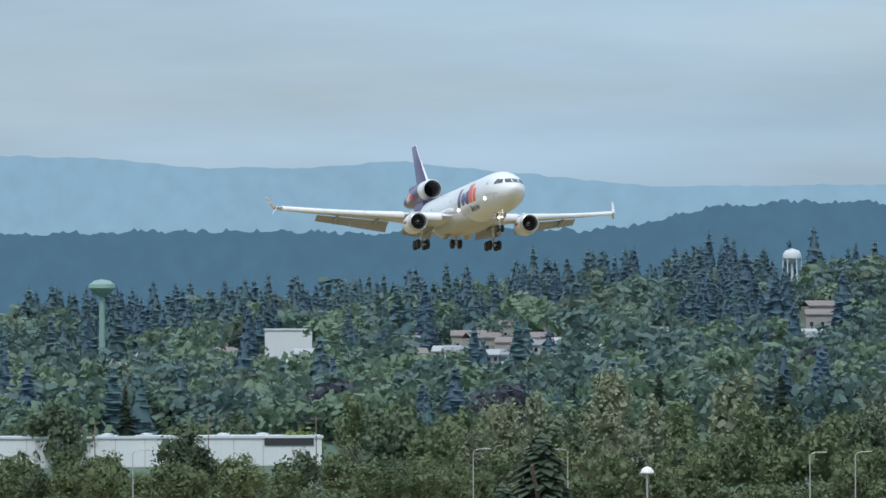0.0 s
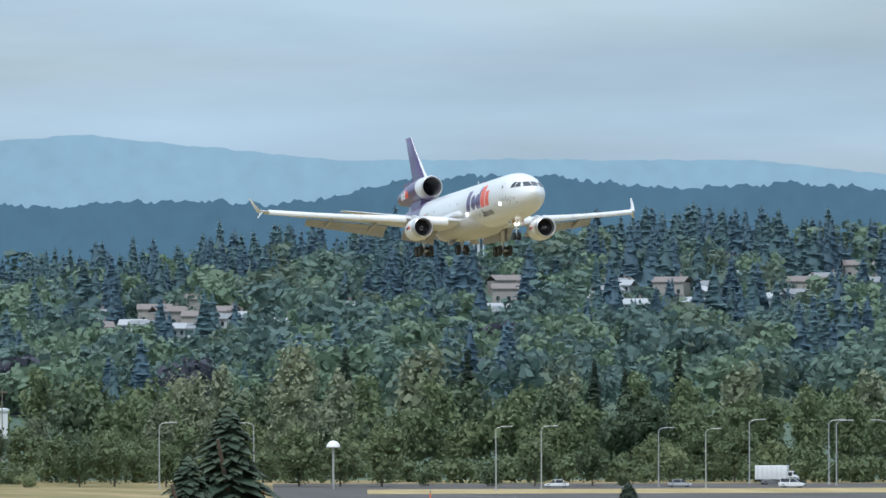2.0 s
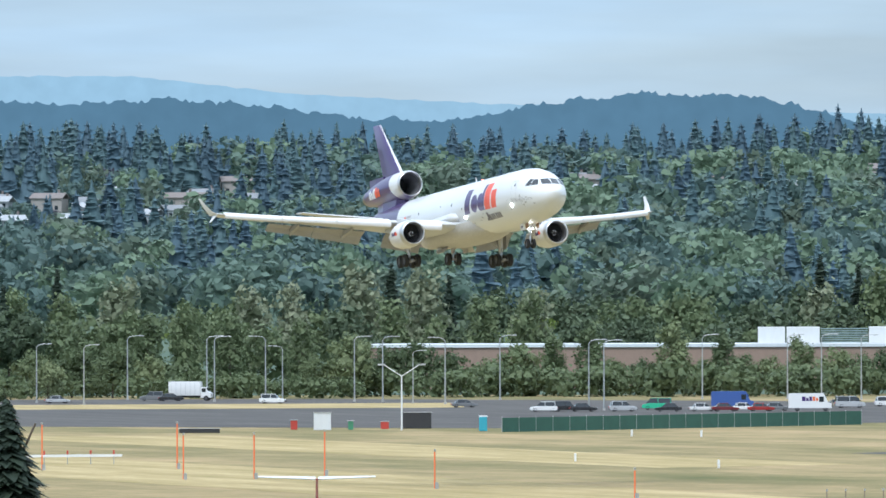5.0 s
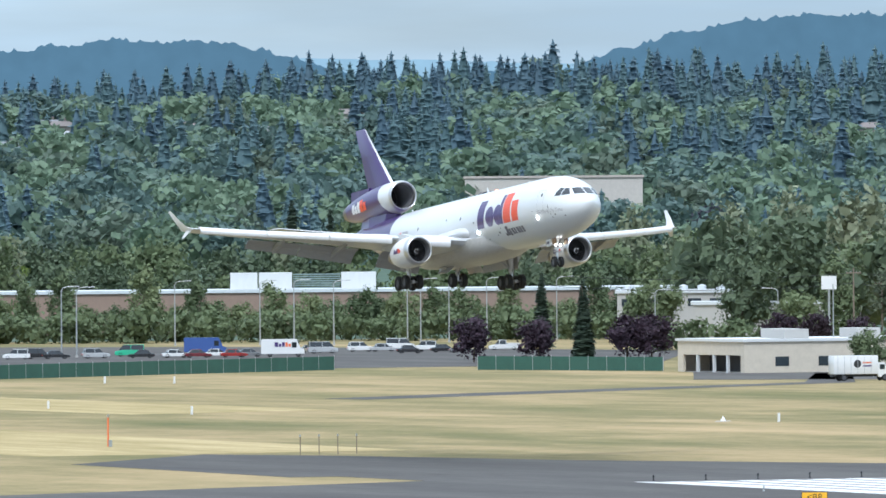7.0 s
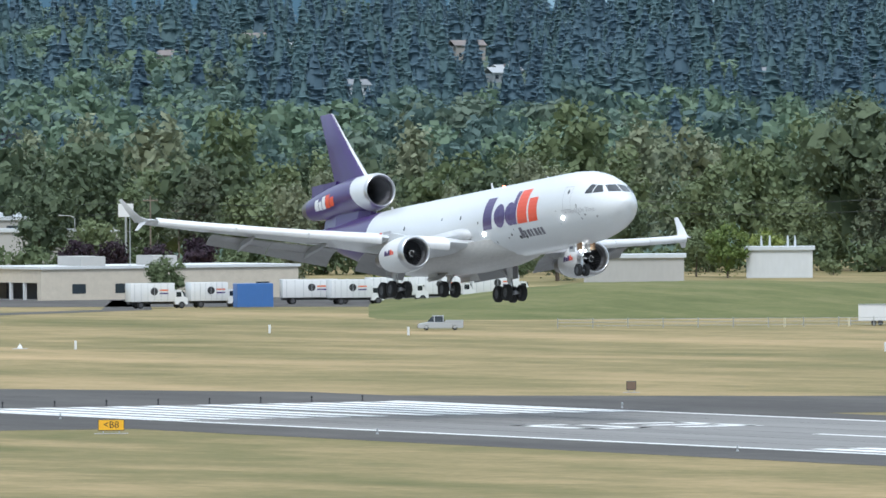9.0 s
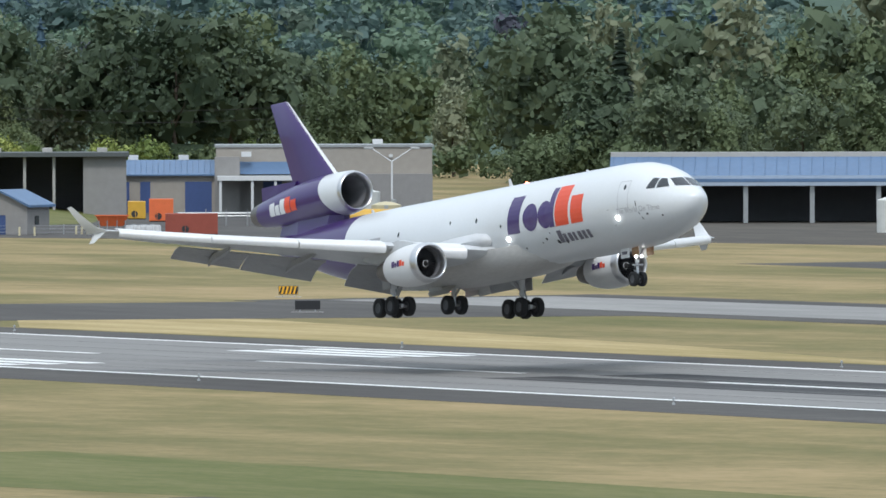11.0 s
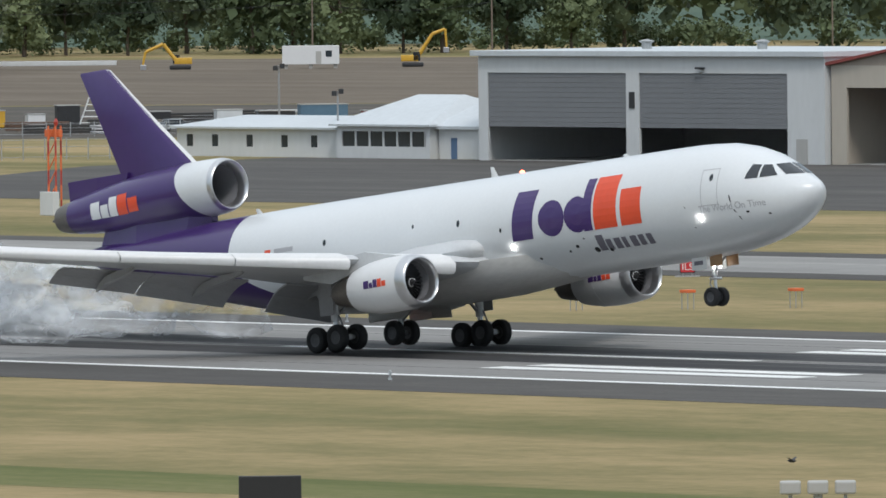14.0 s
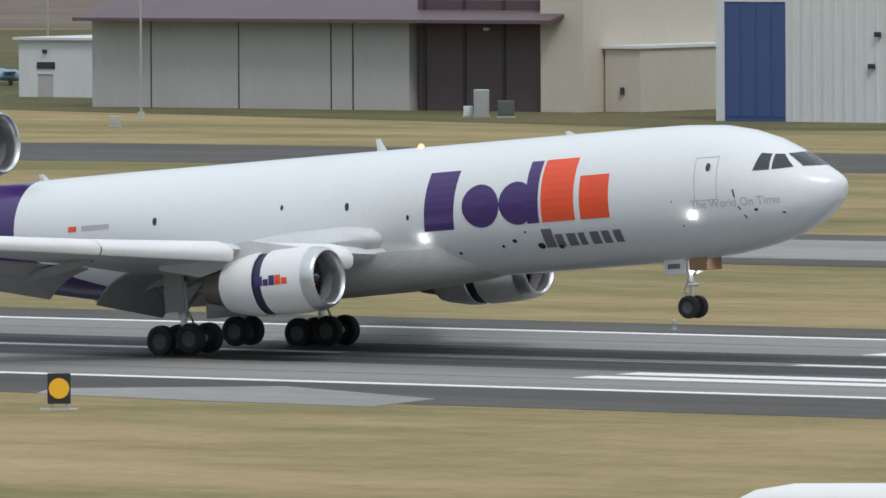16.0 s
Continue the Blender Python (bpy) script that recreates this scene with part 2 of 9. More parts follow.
def rise(az, r):
    """Height of the ground: flat airfield, then a wooded slope."""
    k = min(max((r - 2450) / 1450, 0), 1)
    k = k * k * (3 - 2 * k) * 0.4 + 0.6 * k
    return (interp(az, HILL) + 4) * k + 2.5 * k * noise.noise((az * 0.35, r * 0.002, 0))


def build_ground():
    azs = [a for a in range(-180, 28, 8)] + [28 + 0.5 * i for i in range(105)] + [a for a in range(84, 180, 8)]
    rs = [0.5, 60, 150, 300, 500, 700, 900, 1200, 1500, 1800, 2100, 2400, 2550, 2700, 2850, 3000, 3150, 3300, 3450, 3600, 3750, 3900, 4050, 4300, 4600, 4900]
    verts, faces, mi = [], [], []
    for r in rs:
        for a in azs:
            verts.append(bearing(a, r, rise(a, r) if r > 2400 else 0.0))
    n = len(azs)
    for i in range(len(rs) - 1):
        for j in range(n):
            k = (j + 1) % n
            faces.append((i * n + j, (i + 1) * n + j, (i + 1) * n + k, i * n + k))
            mi.append(0 if rs[i] < 2090 else 1)
    faces.append(tuple(range(n)))
    mi.append(0)
    ob = from_arrays("ground", verts, faces, [GRASS, SCRUB], mat_index=mi)
    bm = bmesh.new()
    bm.from_mesh(ob.data)
    bmesh.ops.recalc_face_normals(bm, faces=bm.faces)
    bm.to_mesh(ob.data)
    bm.free()
    setting(ob, "airfield grass in dry and green streaks, rising to wooded hills", "ground")


build_ground()


# ---------- woods ----------
def leaf_mat(name, dark, light, hue=0.02, objvar=0.35, thinness=0.18):
    """Foliage: every leaf clump has its own shade, every tree its own tone."""
    m = bpy.data.materials.new(name)
    m.use_nodes = True
    n, l = m.node_tree.nodes, m.node_tree.links
    b = n["Principled BSDF"]
    b.inputs["Roughness"].default_value, b.inputs["Specular IOR Level"].default_value = 0.65, 0.25
    g = n.new("ShaderNodeNewGeometry")
    mx = n.new("ShaderNodeMix")
    mx.data_type = "RGBA"
    l.new(g.outputs["Random Per Island"], mx.inputs["Factor"])
    mx.inputs[6].default_value, mx.inputs[7].default_value = (*dark, 1), (*light, 1)
    oi = n.new("ShaderNodeObjectInfo")
    mr = n.new("ShaderNodeMapRange")
    mr.inputs["To Min"].default_value, mr.inputs["To Max"].default_value = 1 - objvar, 1 + objvar
    l.new(oi.outputs["Random"], mr.inputs[0])
    sub = n.new("ShaderNodeMapRange")
    sub.inputs["To Min"].default_value, sub.inputs["To Max"].default_value = 0.5 + hue, 0.5 - hue
    l.new(oi.outputs["Random"], sub.inputs[0])
    hs = n.new("ShaderNodeHueSaturation")
    l.new(sub.outputs[0], hs.inputs["Hue"])
    l.new(mr.outputs[0], hs.inputs["Value"])
    l.new(mx.outputs[2], hs.inputs["Color"])
    l.new(hs.outputs[0], b.inputs["Base Color"])
    thin = n.new("ShaderNodeBsdfTranslucent")
    l.new(hs.outputs[0], thin.inputs["Color"])
    both = n.new("ShaderNodeMixShader")
    both.inputs[0].default_value = thinness
    l.new(b.outputs[0], both.inputs[1])
    l.new(thin.outputs[0], both.inputs[2])
    l.new(both.outputs[0], n["Material Output"].inputs["Surface"])
    return m


LEAF = leaf_mat("broad_leaves", (0.116, 0.152, 0.074), (0.162, 0.200, 0.102))
LEAF_B = leaf_mat("silvery_poplar_leaves", (0.142, 0.168, 0.104), (0.226, 0.250, 0.162))
LEAF_Y = leaf_mat("yellow_green_leaves", (0.13, 0.18, 0.045), (0.26, 0.31, 0.095))
LEAF_P = leaf_mat("purple_plum_leaves", (0.026, 0.018, 0.026), (0.060, 0.038, 0.052), objvar=0.2)
LEAF_D = leaf_mat("dark_leaves", (0.070, 0.098, 0.058), (0.104, 0.138, 0.078))
NEEDLE = leaf_mat("conifer_needles", (0.030, 0.048, 0.033), (0.066, 0.092, 0.060))
# hillside foliage: haze of distance put into paler, bluer leaf colours
LEAF_HAZE = [leaf_mat("hazed_leaves_" + k, d, e, thinness=0.25) for k, d, e in (("green", (0.122, 0.185, 0.150), (0.145, 0.210, 0.165)), ("light", (0.152, 0.220, 0.150), (0.180, 0.250, 0.165)),
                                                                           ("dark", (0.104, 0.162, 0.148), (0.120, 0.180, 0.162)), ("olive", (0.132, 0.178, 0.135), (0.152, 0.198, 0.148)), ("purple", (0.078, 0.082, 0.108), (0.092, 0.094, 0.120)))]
NEEDLE_HAZE = [leaf_mat("hazed_needles_" + k, d, e, thinness=0.25) for k, d, e in (("blue", (0.110, 0.188, 0.232), (0.132, 0.214, 0.258)), ("green", (0.116, 0.198, 0.214), (0.142, 0.226, 0.238)), ("dark", (0.096, 0.166, 0.212), (0.116, 0.188, 0.232)))]
BARK = mat("bark", (0.11, 0.085, 0.065), 0.9, var=0.3, scale=1.5, bump=0.03, stretch=(1, 1, 0.2))


def quads(P, N, size, rng, loose=0.42):
    """Leaf clumps: one small bent quad at each point."""
    k = len(P)
    d = N + rng.normal(0, loose, (k, 3))
    d /= np.linalg.norm(d, axis=1)[:, None]
    u = np.cross(d, rng.normal(0, 1, (k, 3)))
    u /= np.linalg.norm(u, axis=1)[:, None] + 1e-9
    v = np.cross(d, u)
    s = (size * rng.uniform(0.6, 1.35, k))[:, None]
    a, b = u * s * 0.55, v * s * 0.42
    V = np.stack([P - a - b * 0.4, P - a * 0.1 - b * 1.1, P + a + b * 0.3, P + a * 0.2 + b * 1.1 + d * s * 0.2], 1).reshape(-1, 3)
    F = np.arange(4 * k).reshape(-1, 4)
    return V, F


def lobed(rng, lobes, n, size, core=0.80, loose=0.6, bands=5, sides=7, spread=1.18):
    """Leaf quads over the outside of overlapping lobes, with larger clumps inside."""
    L = np.array(lobes, float)
    w = (L[:, 3] * L[:, 4] + L[:, 3] * L[:, 5] + L[:, 4] * L[:, 5])
    pick = rng.choice(len(L), n, p=w / w.sum())
    d = rng.normal(0, 1, (n, 3))
    d /= np.linalg.norm(d, axis=1)[:, None]
    r = rng.uniform(0.66, spread, n)[:, None]
    c, R = L[pick, :3], L[pick, 3:]
    P = c + d * R * r
    inside = np.zeros(n, bool)
    for q in L:
        inside |= (((P - q[:3]) / q[3:]) ** 2).sum(1) < 0.55
    P, d = P[~inside], d[~inside]
    V, F = quads(P, d, size, rng, loose)
    # larger clumps fill the inside of each lobe
    m = bands * sides * 2 // 3
    d = rng.normal(0, 1, (len(L) * m, 3))
    d /= np.linalg.norm(d, axis=1)[:, None]
    c, R = np.repeat(L[:, :3], m, 0), np.repeat(L[:, 3:], m, 0)
    V2, F2 = quads(c + d * R * rng.uniform(0.45, 1.0, len(d))[:, None] * core, d, R.mean(1) * 0.6, rng, loose)
    return np.vstack([V, V2]), [tuple(f) for f in F] + [tuple(f) for f in F2 + len(V)]


def conifer_arrays(rng, h, r0, layers, per, wide=0.40, droop=0.28):
    P, Fc = [], []
    for i in range(layers):
        z = h * (0.06 + 0.93 * i / layers)
        R = r0 * (1 - i / layers) ** 0.7 * (rng.uniform(0.8, 1.15) if wide > 0.3 else rng.uniform(0.62, 1.2)) + 0.006 * h
        for j in range(per):
            a = rng.uniform(0, math.tau)
            l = R * rng.uniform(0.75, 1.15)
            w = wide * l + 0.016 * h * wide / 0.4
            c, s = math.cos(a), math.sin(a)
            zz = z + rng.uniform(-0.075, 0.075) * h * (1 - 0.8 * i / layers)
            dr = droop * l * rng.uniform(0.6, 1.3)
            k = len(P)
            P += [(0.002 * h * c, 0.002 * h * s, zz + 0.008 * h), (0.55 * l * c - w * s, 0.55 * l * s + w * c, zz - dr * 0.4), (l * c, l * s, zz - dr), (0.55 * l * c + w * s, 0.55 * l * s - w * c, zz - dr * 0.45)]
            Fc.append((k, k + 1, k + 2, k + 3))
    k = len(P)
    for i in range(7):
        a = i * math.tau / 7
        P.append((0.72 * r0 * math.cos(a), 0.72 * r0 * math.sin(a), h * 0.05))
    for i in range(7):
        a = i * math.tau / 7
        P.append((0.02 * r0 * math.cos(a), 0.02 * r0 * math.sin(a), h * 0.97))
    for i in range(7):
        Fc.append((k + i, k + (i + 1) % 7, k + 7 + (i + 1) % 7, k + 7 + i))
    return np.array(P), Fc


def trunk_bm(h, r, rng, limbs=4):
    bm = bmesh.new()
    pts = [Vector((rng.normal(0, 0.03) * h * i / 4, rng.normal(0, 0.03) * h * i / 4, h * i / 4)) for i in range(5)]
    pts[0].x = pts[0].y = 0
    pts[0].z = -0.3
    for i in range(4):
        tube(bm, pts[i], pts[i + 1], r * (1 - 0.2 * i), r * (0.8 - 0.2 * i) + 0.02, 8)
    for i in range(limbs):
        a, z = rng.uniform(0, math.tau), h * rng.uniform(0.4, 0.85)
        tube(bm, (0, 0, z), (math.cos(a) * h * 0.28, math.sin(a) * h * 0.28, z + h * 0.22), r * 0.4, r * 0.12, 6)
    return bm


def crown_lobes(kind, h, rng):
    """Lobes of a broad, tall or bushy crown."""
    lob = []
    if kind == "round":
        R = h * 0.40
        for i in range(17):
            a, e = rng.uniform(0, math.tau), rng.uniform(-0.4, 1)
            q = R * rng.uniform(0.26, 0.52)
            lob.append((R * 0.68 * math.cos(a) * rng.uniform(0.5, 1.15), R * 0.68 * math.sin(a) * rng.uniform(0.5, 1.15), h * 0.47 + e * h * 0.30, q, q, q * rng.uniform(0.8, 1.1)))
        lob.append((0, 0, h * 0.45, R * 0.75, R * 0.75, h * 0.38))
        lob.append((0, 0, h * 0.82, R * 0.42, R * 0.42, h * 0.17))
    elif kind == "tall":
        for i in range(20):
            z = 0.14 + 0.80 * i / 20
            q = h * (0.145 - 0.085 * abs(z - 0.42)) * rng.uniform(0.6, 1.15)
            a, k = rng.uniform(0, math.tau), h * (0.125 - 0.09 * abs(z - 0.4))
            lob.append((k * math.cos(a), k * math.sin(a), h * z, q, q, q * rng.uniform(1.1, 1.6)))
    else:
        for i in range(7):
            a = rng.uniform(0, math.tau)
            q = h * rng.uniform(0.28, 0.42)
            lob.append((h * 0.35 * math.cos(a), h * 0.35 * math.sin(a), h * rng.uniform(0.2, 0.6), q, q, q * 0.95))
    return lob


def make_tree(name, label, seed, kind, h, leaf, n=1300, size=0.85):
    """One tree: a trunk with limbs and a crown of leaf clumps; built once and then copied."""
    rng = np.random.default_rng(seed)
    t = thing(name, pose(0, 0, -500), label, "tree")
    if kind == "conifer":
        part("trunk", trunk_bm(h * 0.9, h * 0.014, rng, 0), BARK, t, "brown trunk", 60)
        V, F = conifer_arrays(rng, h, h * 0.17, 38, 14)
        from_arrays("crown", V, F, [leaf], t, True)
        return t
    if kind == "fir":
        part("trunk", trunk_bm(h * 0.9, h * 0.014, rng, 0), BARK, t, "brown trunk", 60)
        V, F = conifer_arrays(rng, h, h * 0.24, 64, 46, 0.17, 0.55)
        from_arrays("crown", V, F, [leaf], t, True)
        return t
    lob = crown_lobes(kind, h, rng)
    part("trunk", trunk_bm(h * 0.62, h * 0.02, rng), BARK, t, "brown trunk", 60)
    V, F = lobed(rng, lob, n, size, spread=1.06 if n > 20000 else 1.18)
    from_arrays("crown", V, F, [leaf], t, True)
    return t


KINDS = {
    "round": [make_tree("tree", "broad green leafy tree in a wood", s, "round", 17, LEAF, 3000, 0.58) for s in (1, 2, 3)],
    "dark": [make_tree("tree", "dark green broad leafy tree", s, "round", 19, LEAF_D, 3600, 0.52) for s in (4, 5)],
    "poplar": [make_tree("tree", "tall cottonwood with silvery green leaves", s, "tall", 23, LEAF_B, 3200, 0.55) for s in (6, 7)],
    "tall": [make_tree("tree", "tall green leafy tree", s, "tall", 22, LEAF, 3000, 0.56) for s in (8, 9)],
    "yellow": [make_tree("tree", "bright yellow-green leafy tree", 10, "round", 13, LEAF_Y, 2200, 0.5)],
    "bush": [make_tree("bush", "low green bush at the wood's edge", s, "bush", 6.5, LEAF, 1200, 0.45) for s in (11, 12)],
    "plum": [make_tree("plum_tree", "dark purple plum tree with a round crown", 13, "round", 8, LEAF_P, 1800, 0.42)],
    "shrub": [make_tree("bush", "slim olive-green tree reaching roof height", 16, "tall", 14.5, LEAF, 26000, 0.12)],
    "fir": [make_tree("conifer", "broad dark fir with dense drooping branches", s, "fir", 24, NEEDLE) for s in (17, 18)],
    "conifer": [make_tree("conifer", "dark green conifer with drooping branches", s, "conifer", 24, NEEDLE) for s in (14, 15)],
}
TREE_RNG = np.random.default_rng(77)
used = set()


def plant(kind, p, h=1.0, group="woodland trees", ground=0.0):
    """Copies a tree of a kind to a place; h scales nothing but is the wanted height against the built one."""
    src = KINDS[kind][int(TREE_RNG.integers(len(KINDS[kind])))]
    m = pose(p[0], p[1], ground, 0, 0, float(TREE_RNG.uniform(0, 360)))
    if src.name not in used:
        used.add(src.name)
        src.matrix_basis = m
        o = src
    else:
        o = copy_thing(src, m)
    s = h * float(TREE_RNG.uniform(0.92, 1.08))
    o.scale = (s * float(TREE_RNG.uniform(0.95, 1.15)), s, s)
    o["group"] = group
    return o


STUFF = {}
# coarser crowns for the deeper rows: kind of crown, height, leaf clumps, their size
COARSE = {"round": ("round", 17, 1050, 0.95), "dark": ("round", 19, 1150, 0.95), "poplar": ("tall", 23, 1200, 0.9), "tall": ("tall", 22, 1200, 0.9), "yellow": ("round", 13, 900, 0.8), "bush": ("bush", 6.5, 420, 0.72)}
CROWNS = {}
for k_, (kd_, h_, n_, s_) in COARSE.items():
    CROWNS[k_] = []
    for q_ in range(3):
        g_ = np.random.default_rng(200 + 10 * len(CROWNS) + q_)
        CROWNS[k_].append(lobed(g_, crown_lobes(kd_, h_, g_), n_, s_, 0.85, 0.6, 4, 7))
FINE = {}
for k_, (kd_, h_, n_, s_) in COARSE.items():
    g_ = np.random.default_rng(400 + len(FINE))
    FINE[k_] = [lobed(g_, crown_lobes(kd_, h_, g_), int(n_ * 2.3), s_ * 0.62, 0.85, 0.6, 5, 8) for q_ in range(3)]
CROWNS["conifer"] = [conifer_arrays(np.random.default_rng(300 + q_), 24, 24 * 0.17, 24, 12) for q_ in range(2)]
FINE["conifer"] = CROWNS["conifer"]


def belt_stuff(az0, az1, r, step, kinds, h, jitter=40):
    """Deeper rows of the wood, joined into one mass for each leaf kind."""
    rng = TREE_RNG
    a = az0
    while a < az1:
        rr = r + float(rng.uniform(-jitter, jitter))
        kind = kinds[int(rng.integers(len(kinds)))]
        bank = FINE if rr < 1720 else CROWNS
        src = bank[kind][int(rng.integers(len(bank[kind])))]
        STUFF.setdefault(kind, []).append((src, bearing(a, rr), h * float(rng.uniform(0.75, 1.2)), float(rng.uniform(0, math.tau))))
        a += math.degrees(step / rr) * float(rng.uniform(0.7, 1.3))


def build_stuff():
    for kind, items in STUFF.items():
        VV, FF, off = [], [], 0
        for src, p, sc, w in items:
            V = src[0] * sc
            c, s_ = math.cos(w), math.sin(w)
            VV.append(np.stack([V[:, 0] * c - V[:, 1] * s_ + p.x, V[:, 0] * s_ + V[:, 1] * c + p.y, V[:, 2]], 1))
            FF += [tuple(q + off for q in f) for f in src[1]]
            off += len(V)
        leaf = [c for c in KINDS[kind][0].children if c.name.startswith("crown")][0].data.materials[0]
        ob = from_arrays("wood_" + kind, np.vstack(VV), FF, [leaf], smooth=True)
        tagged(ob, "deep wood of " + {"round": "green leafy", "dark": "dark leafy", "poplar": "silvery cottonwood", "tall": "tall green", "yellow": "yellow-green", "bush": "low bushy", "conifer": "dark conifer"}[kind] + " crowns", "woods", kind="stuff")


def belt(az0, az1, r, step, kinds, h, jitter=25, group="woodland trees"):
    a = az0
    while a < az1:
        rr = r + float(TREE_RNG.uniform(-jitter, jitter))
        plant(kinds[int(TREE_RNG.integers(len(kinds)))], bearing(a, rr), h * float(TREE_RNG.uniform(0.8, 1.18)), group)
        a += math.degrees(step / rr) * float(TREE_RNG.uniform(0.7, 1.3))


MIX = ["round", "round", "tall", "poplar", "dark"]
# behind the car park, west of the field
belt(66.4, 70.8, 2105, 5.5, ["round", "tall", "round"], 0.53, 10)
belt(70.8, 72.6, 2075, 8, ["round", "bush", "bush", "round"], 0.62, 12)
belt(72.4, 78.3, 1995, 8.5, ["round", "round", "bush"], 0.60, 8, "row of clipped trees")
belt_stuff(66.2, 70.8, 2070, 4.0, ["bush"], 1.0, 14)
belt_stuff(70.8, 78.6, 2060, 5, ["bush"], 0.8, 14)
belt(70.8, 75.4, 2140, 13, ["round", "tall", "dark", "round"], 0.78, 25)
belt_stuff(70.8, 75.6, 2170, 8, ["bush", "round"], 0.85, 20)
belt_stuff(66.0, 70.8, 2275, 9, ["round", "dark", "tall"], 0.82, 20)
belt_stuff(70.8, 75.6, 2240, 12, MIX, 0.88, 35)
belt_stuff(66.0, 75.5, 2360, 12, MIX + ["poplar"], 0.95, 45)
belt_stuff(65.0, 75.6, 2520, 14, MIX + ["yellow", "conifer"], 1.0, 50)
belt_stuff(65.0, 78.6, 2700, 13, ["round", "dark", "tall", "yellow", "conifer"], 1.0, 60)
belt_stuff(75.2, 78.9, 2035, 6, ["round", "dark", "bush"], 0.55, 12)
belt_stuff(75.2, 78.9, 2090, 8, ["round", "dark"], 0.58, 14)
belt_stuff(75.4, 78.6, 2860, 13, ["round", "dark", "tall", "conifer"], 0.95, 60)
for a, r, k, q in ((76.62, 2080, "dark", 0.95), (75.75, 2110, "poplar", 0.6), (74.4, 2150, "poplar", 1.15), (74.95, 2160, "poplar", 0.95), (75.1, 2120, "poplar", 0.7), (77.2, 2060, "round", 0.75)):
    plant(k, bearing(a, r), q)
# behind the trailers and the low buildings
belt(58.0, 66.6, 1900, 13, ["round", "tall", "poplar", "dark"], 0.85, 25)
belt_stuff(57.8, 66.6, 1880, 6, ["bush"], 0.95, 14)
belt(59.5, 66.6, 1830, 12, ["bush", "round", "yellow", "bush"], 0.6, 14)
belt_stuff(57.6, 66.4, 1990, 11, ["dark", "round", "dark", "tall"], 1.1, 30)
belt_stuff(57.6, 66.0, 2120, 13, ["dark", "tall", "poplar", "round"], 1.2, 40)
belt_stuff(57.6, 66.0, 2330, 15, MIX, 1.15, 60)
for a, r in ((61.6, 1890), (61.3, 1900), (60.2, 1880), (59.9, 1890), (60.5, 1905)):
    plant("dark", bearing(a, r), 1.55)
# behind the maintenance sheds
belt(52.4, 58.2, 1560, 9, ["dark", "dark", "tall", "dark"], 0.95, 20)
belt_stuff(51.5, 58.4, 1580, 6, ["tall", "round", "dark"], 0.72, 22)
belt_stuff(51.5, 58.4, 1600, 4.5, ["bush"], 1.3, 10)
belt_stuff(52.5, 57.9, 1480, 13, ["bush", "round", "bush"], 0.42, 26)
belt_stuff(51.8, 58.4, 1540, 5, ["bush", "bush", "tall", "round"], 0.55, 18)
belt_stuff(51.1, 58.4, 1670, 9, ["dark", "dark", "conifer", "tall"], 1.3, 30)
belt_stuff(49.5, 58.4, 1780, 10, ["dark", "dark", "poplar"], 1.5, 30)
belt(52.6, 54.6, 1450, 13, ["round", "bush"], 0.62, 12)
belt(46.0, 51.0, 1965, 10, ["dark", "dark", "round", "tall"], 1.0, 18)
belt_stuff(30.5, 51.5, 1990, 6, ["bush", "bush", "dark"], 0.9, 20)
belt_stuff(30.5, 51.5, 2070, 9, ["dark", "round", "dark"], 1.2, 30)
for a, r in ((67.36, 1745), (67.02, 1735), (66.55, 1740), (66.42, 1755), (65.55, 1775), (65.75, 1790), (65.3, 1780), (65.1, 1790)):
    plant("plum", bearing(a, r), 0.95, "purple plum trees")
for a, r, q in ((64.05, 1640, 0.95), (63.92, 1650, 0.85), (63.6, 1640, 0.72), (61.12, 1650, 0.72), (60.95, 1655, 0.68), (60.56, 1640, 0.75), (60.34, 1640, 0.7), (62.3, 1800, 0.8)):
    plant("yellow", bearing(a, r), q, "bright trees behind the yards")
for a, r, q in ((63.72, 1700, 0.72), (64.62, 1760, 0.7), (63.2, 1780, 0.8)):
    plant("poplar", bearing(a, r), q)
plant("conifer", bearing(66.78, 1760), 0.55)
plant("conifer", bearing(67.0, 1900), 0.6)
plant("round", bearing(65.28, 1575), 0.42, "small trees by the low building")
for a, r, q, wide in ((74.74, 640, 0.86, 1.5), (74.95, 632, 0.74, 1.5), (72.62, 660, 0.65, 1.3)):
    o = plant("fir", bearing(a, r), q)
    o.scale = (o.scale.x * wide, o.scale.y * wide, o.scale.z)
build_stuff()


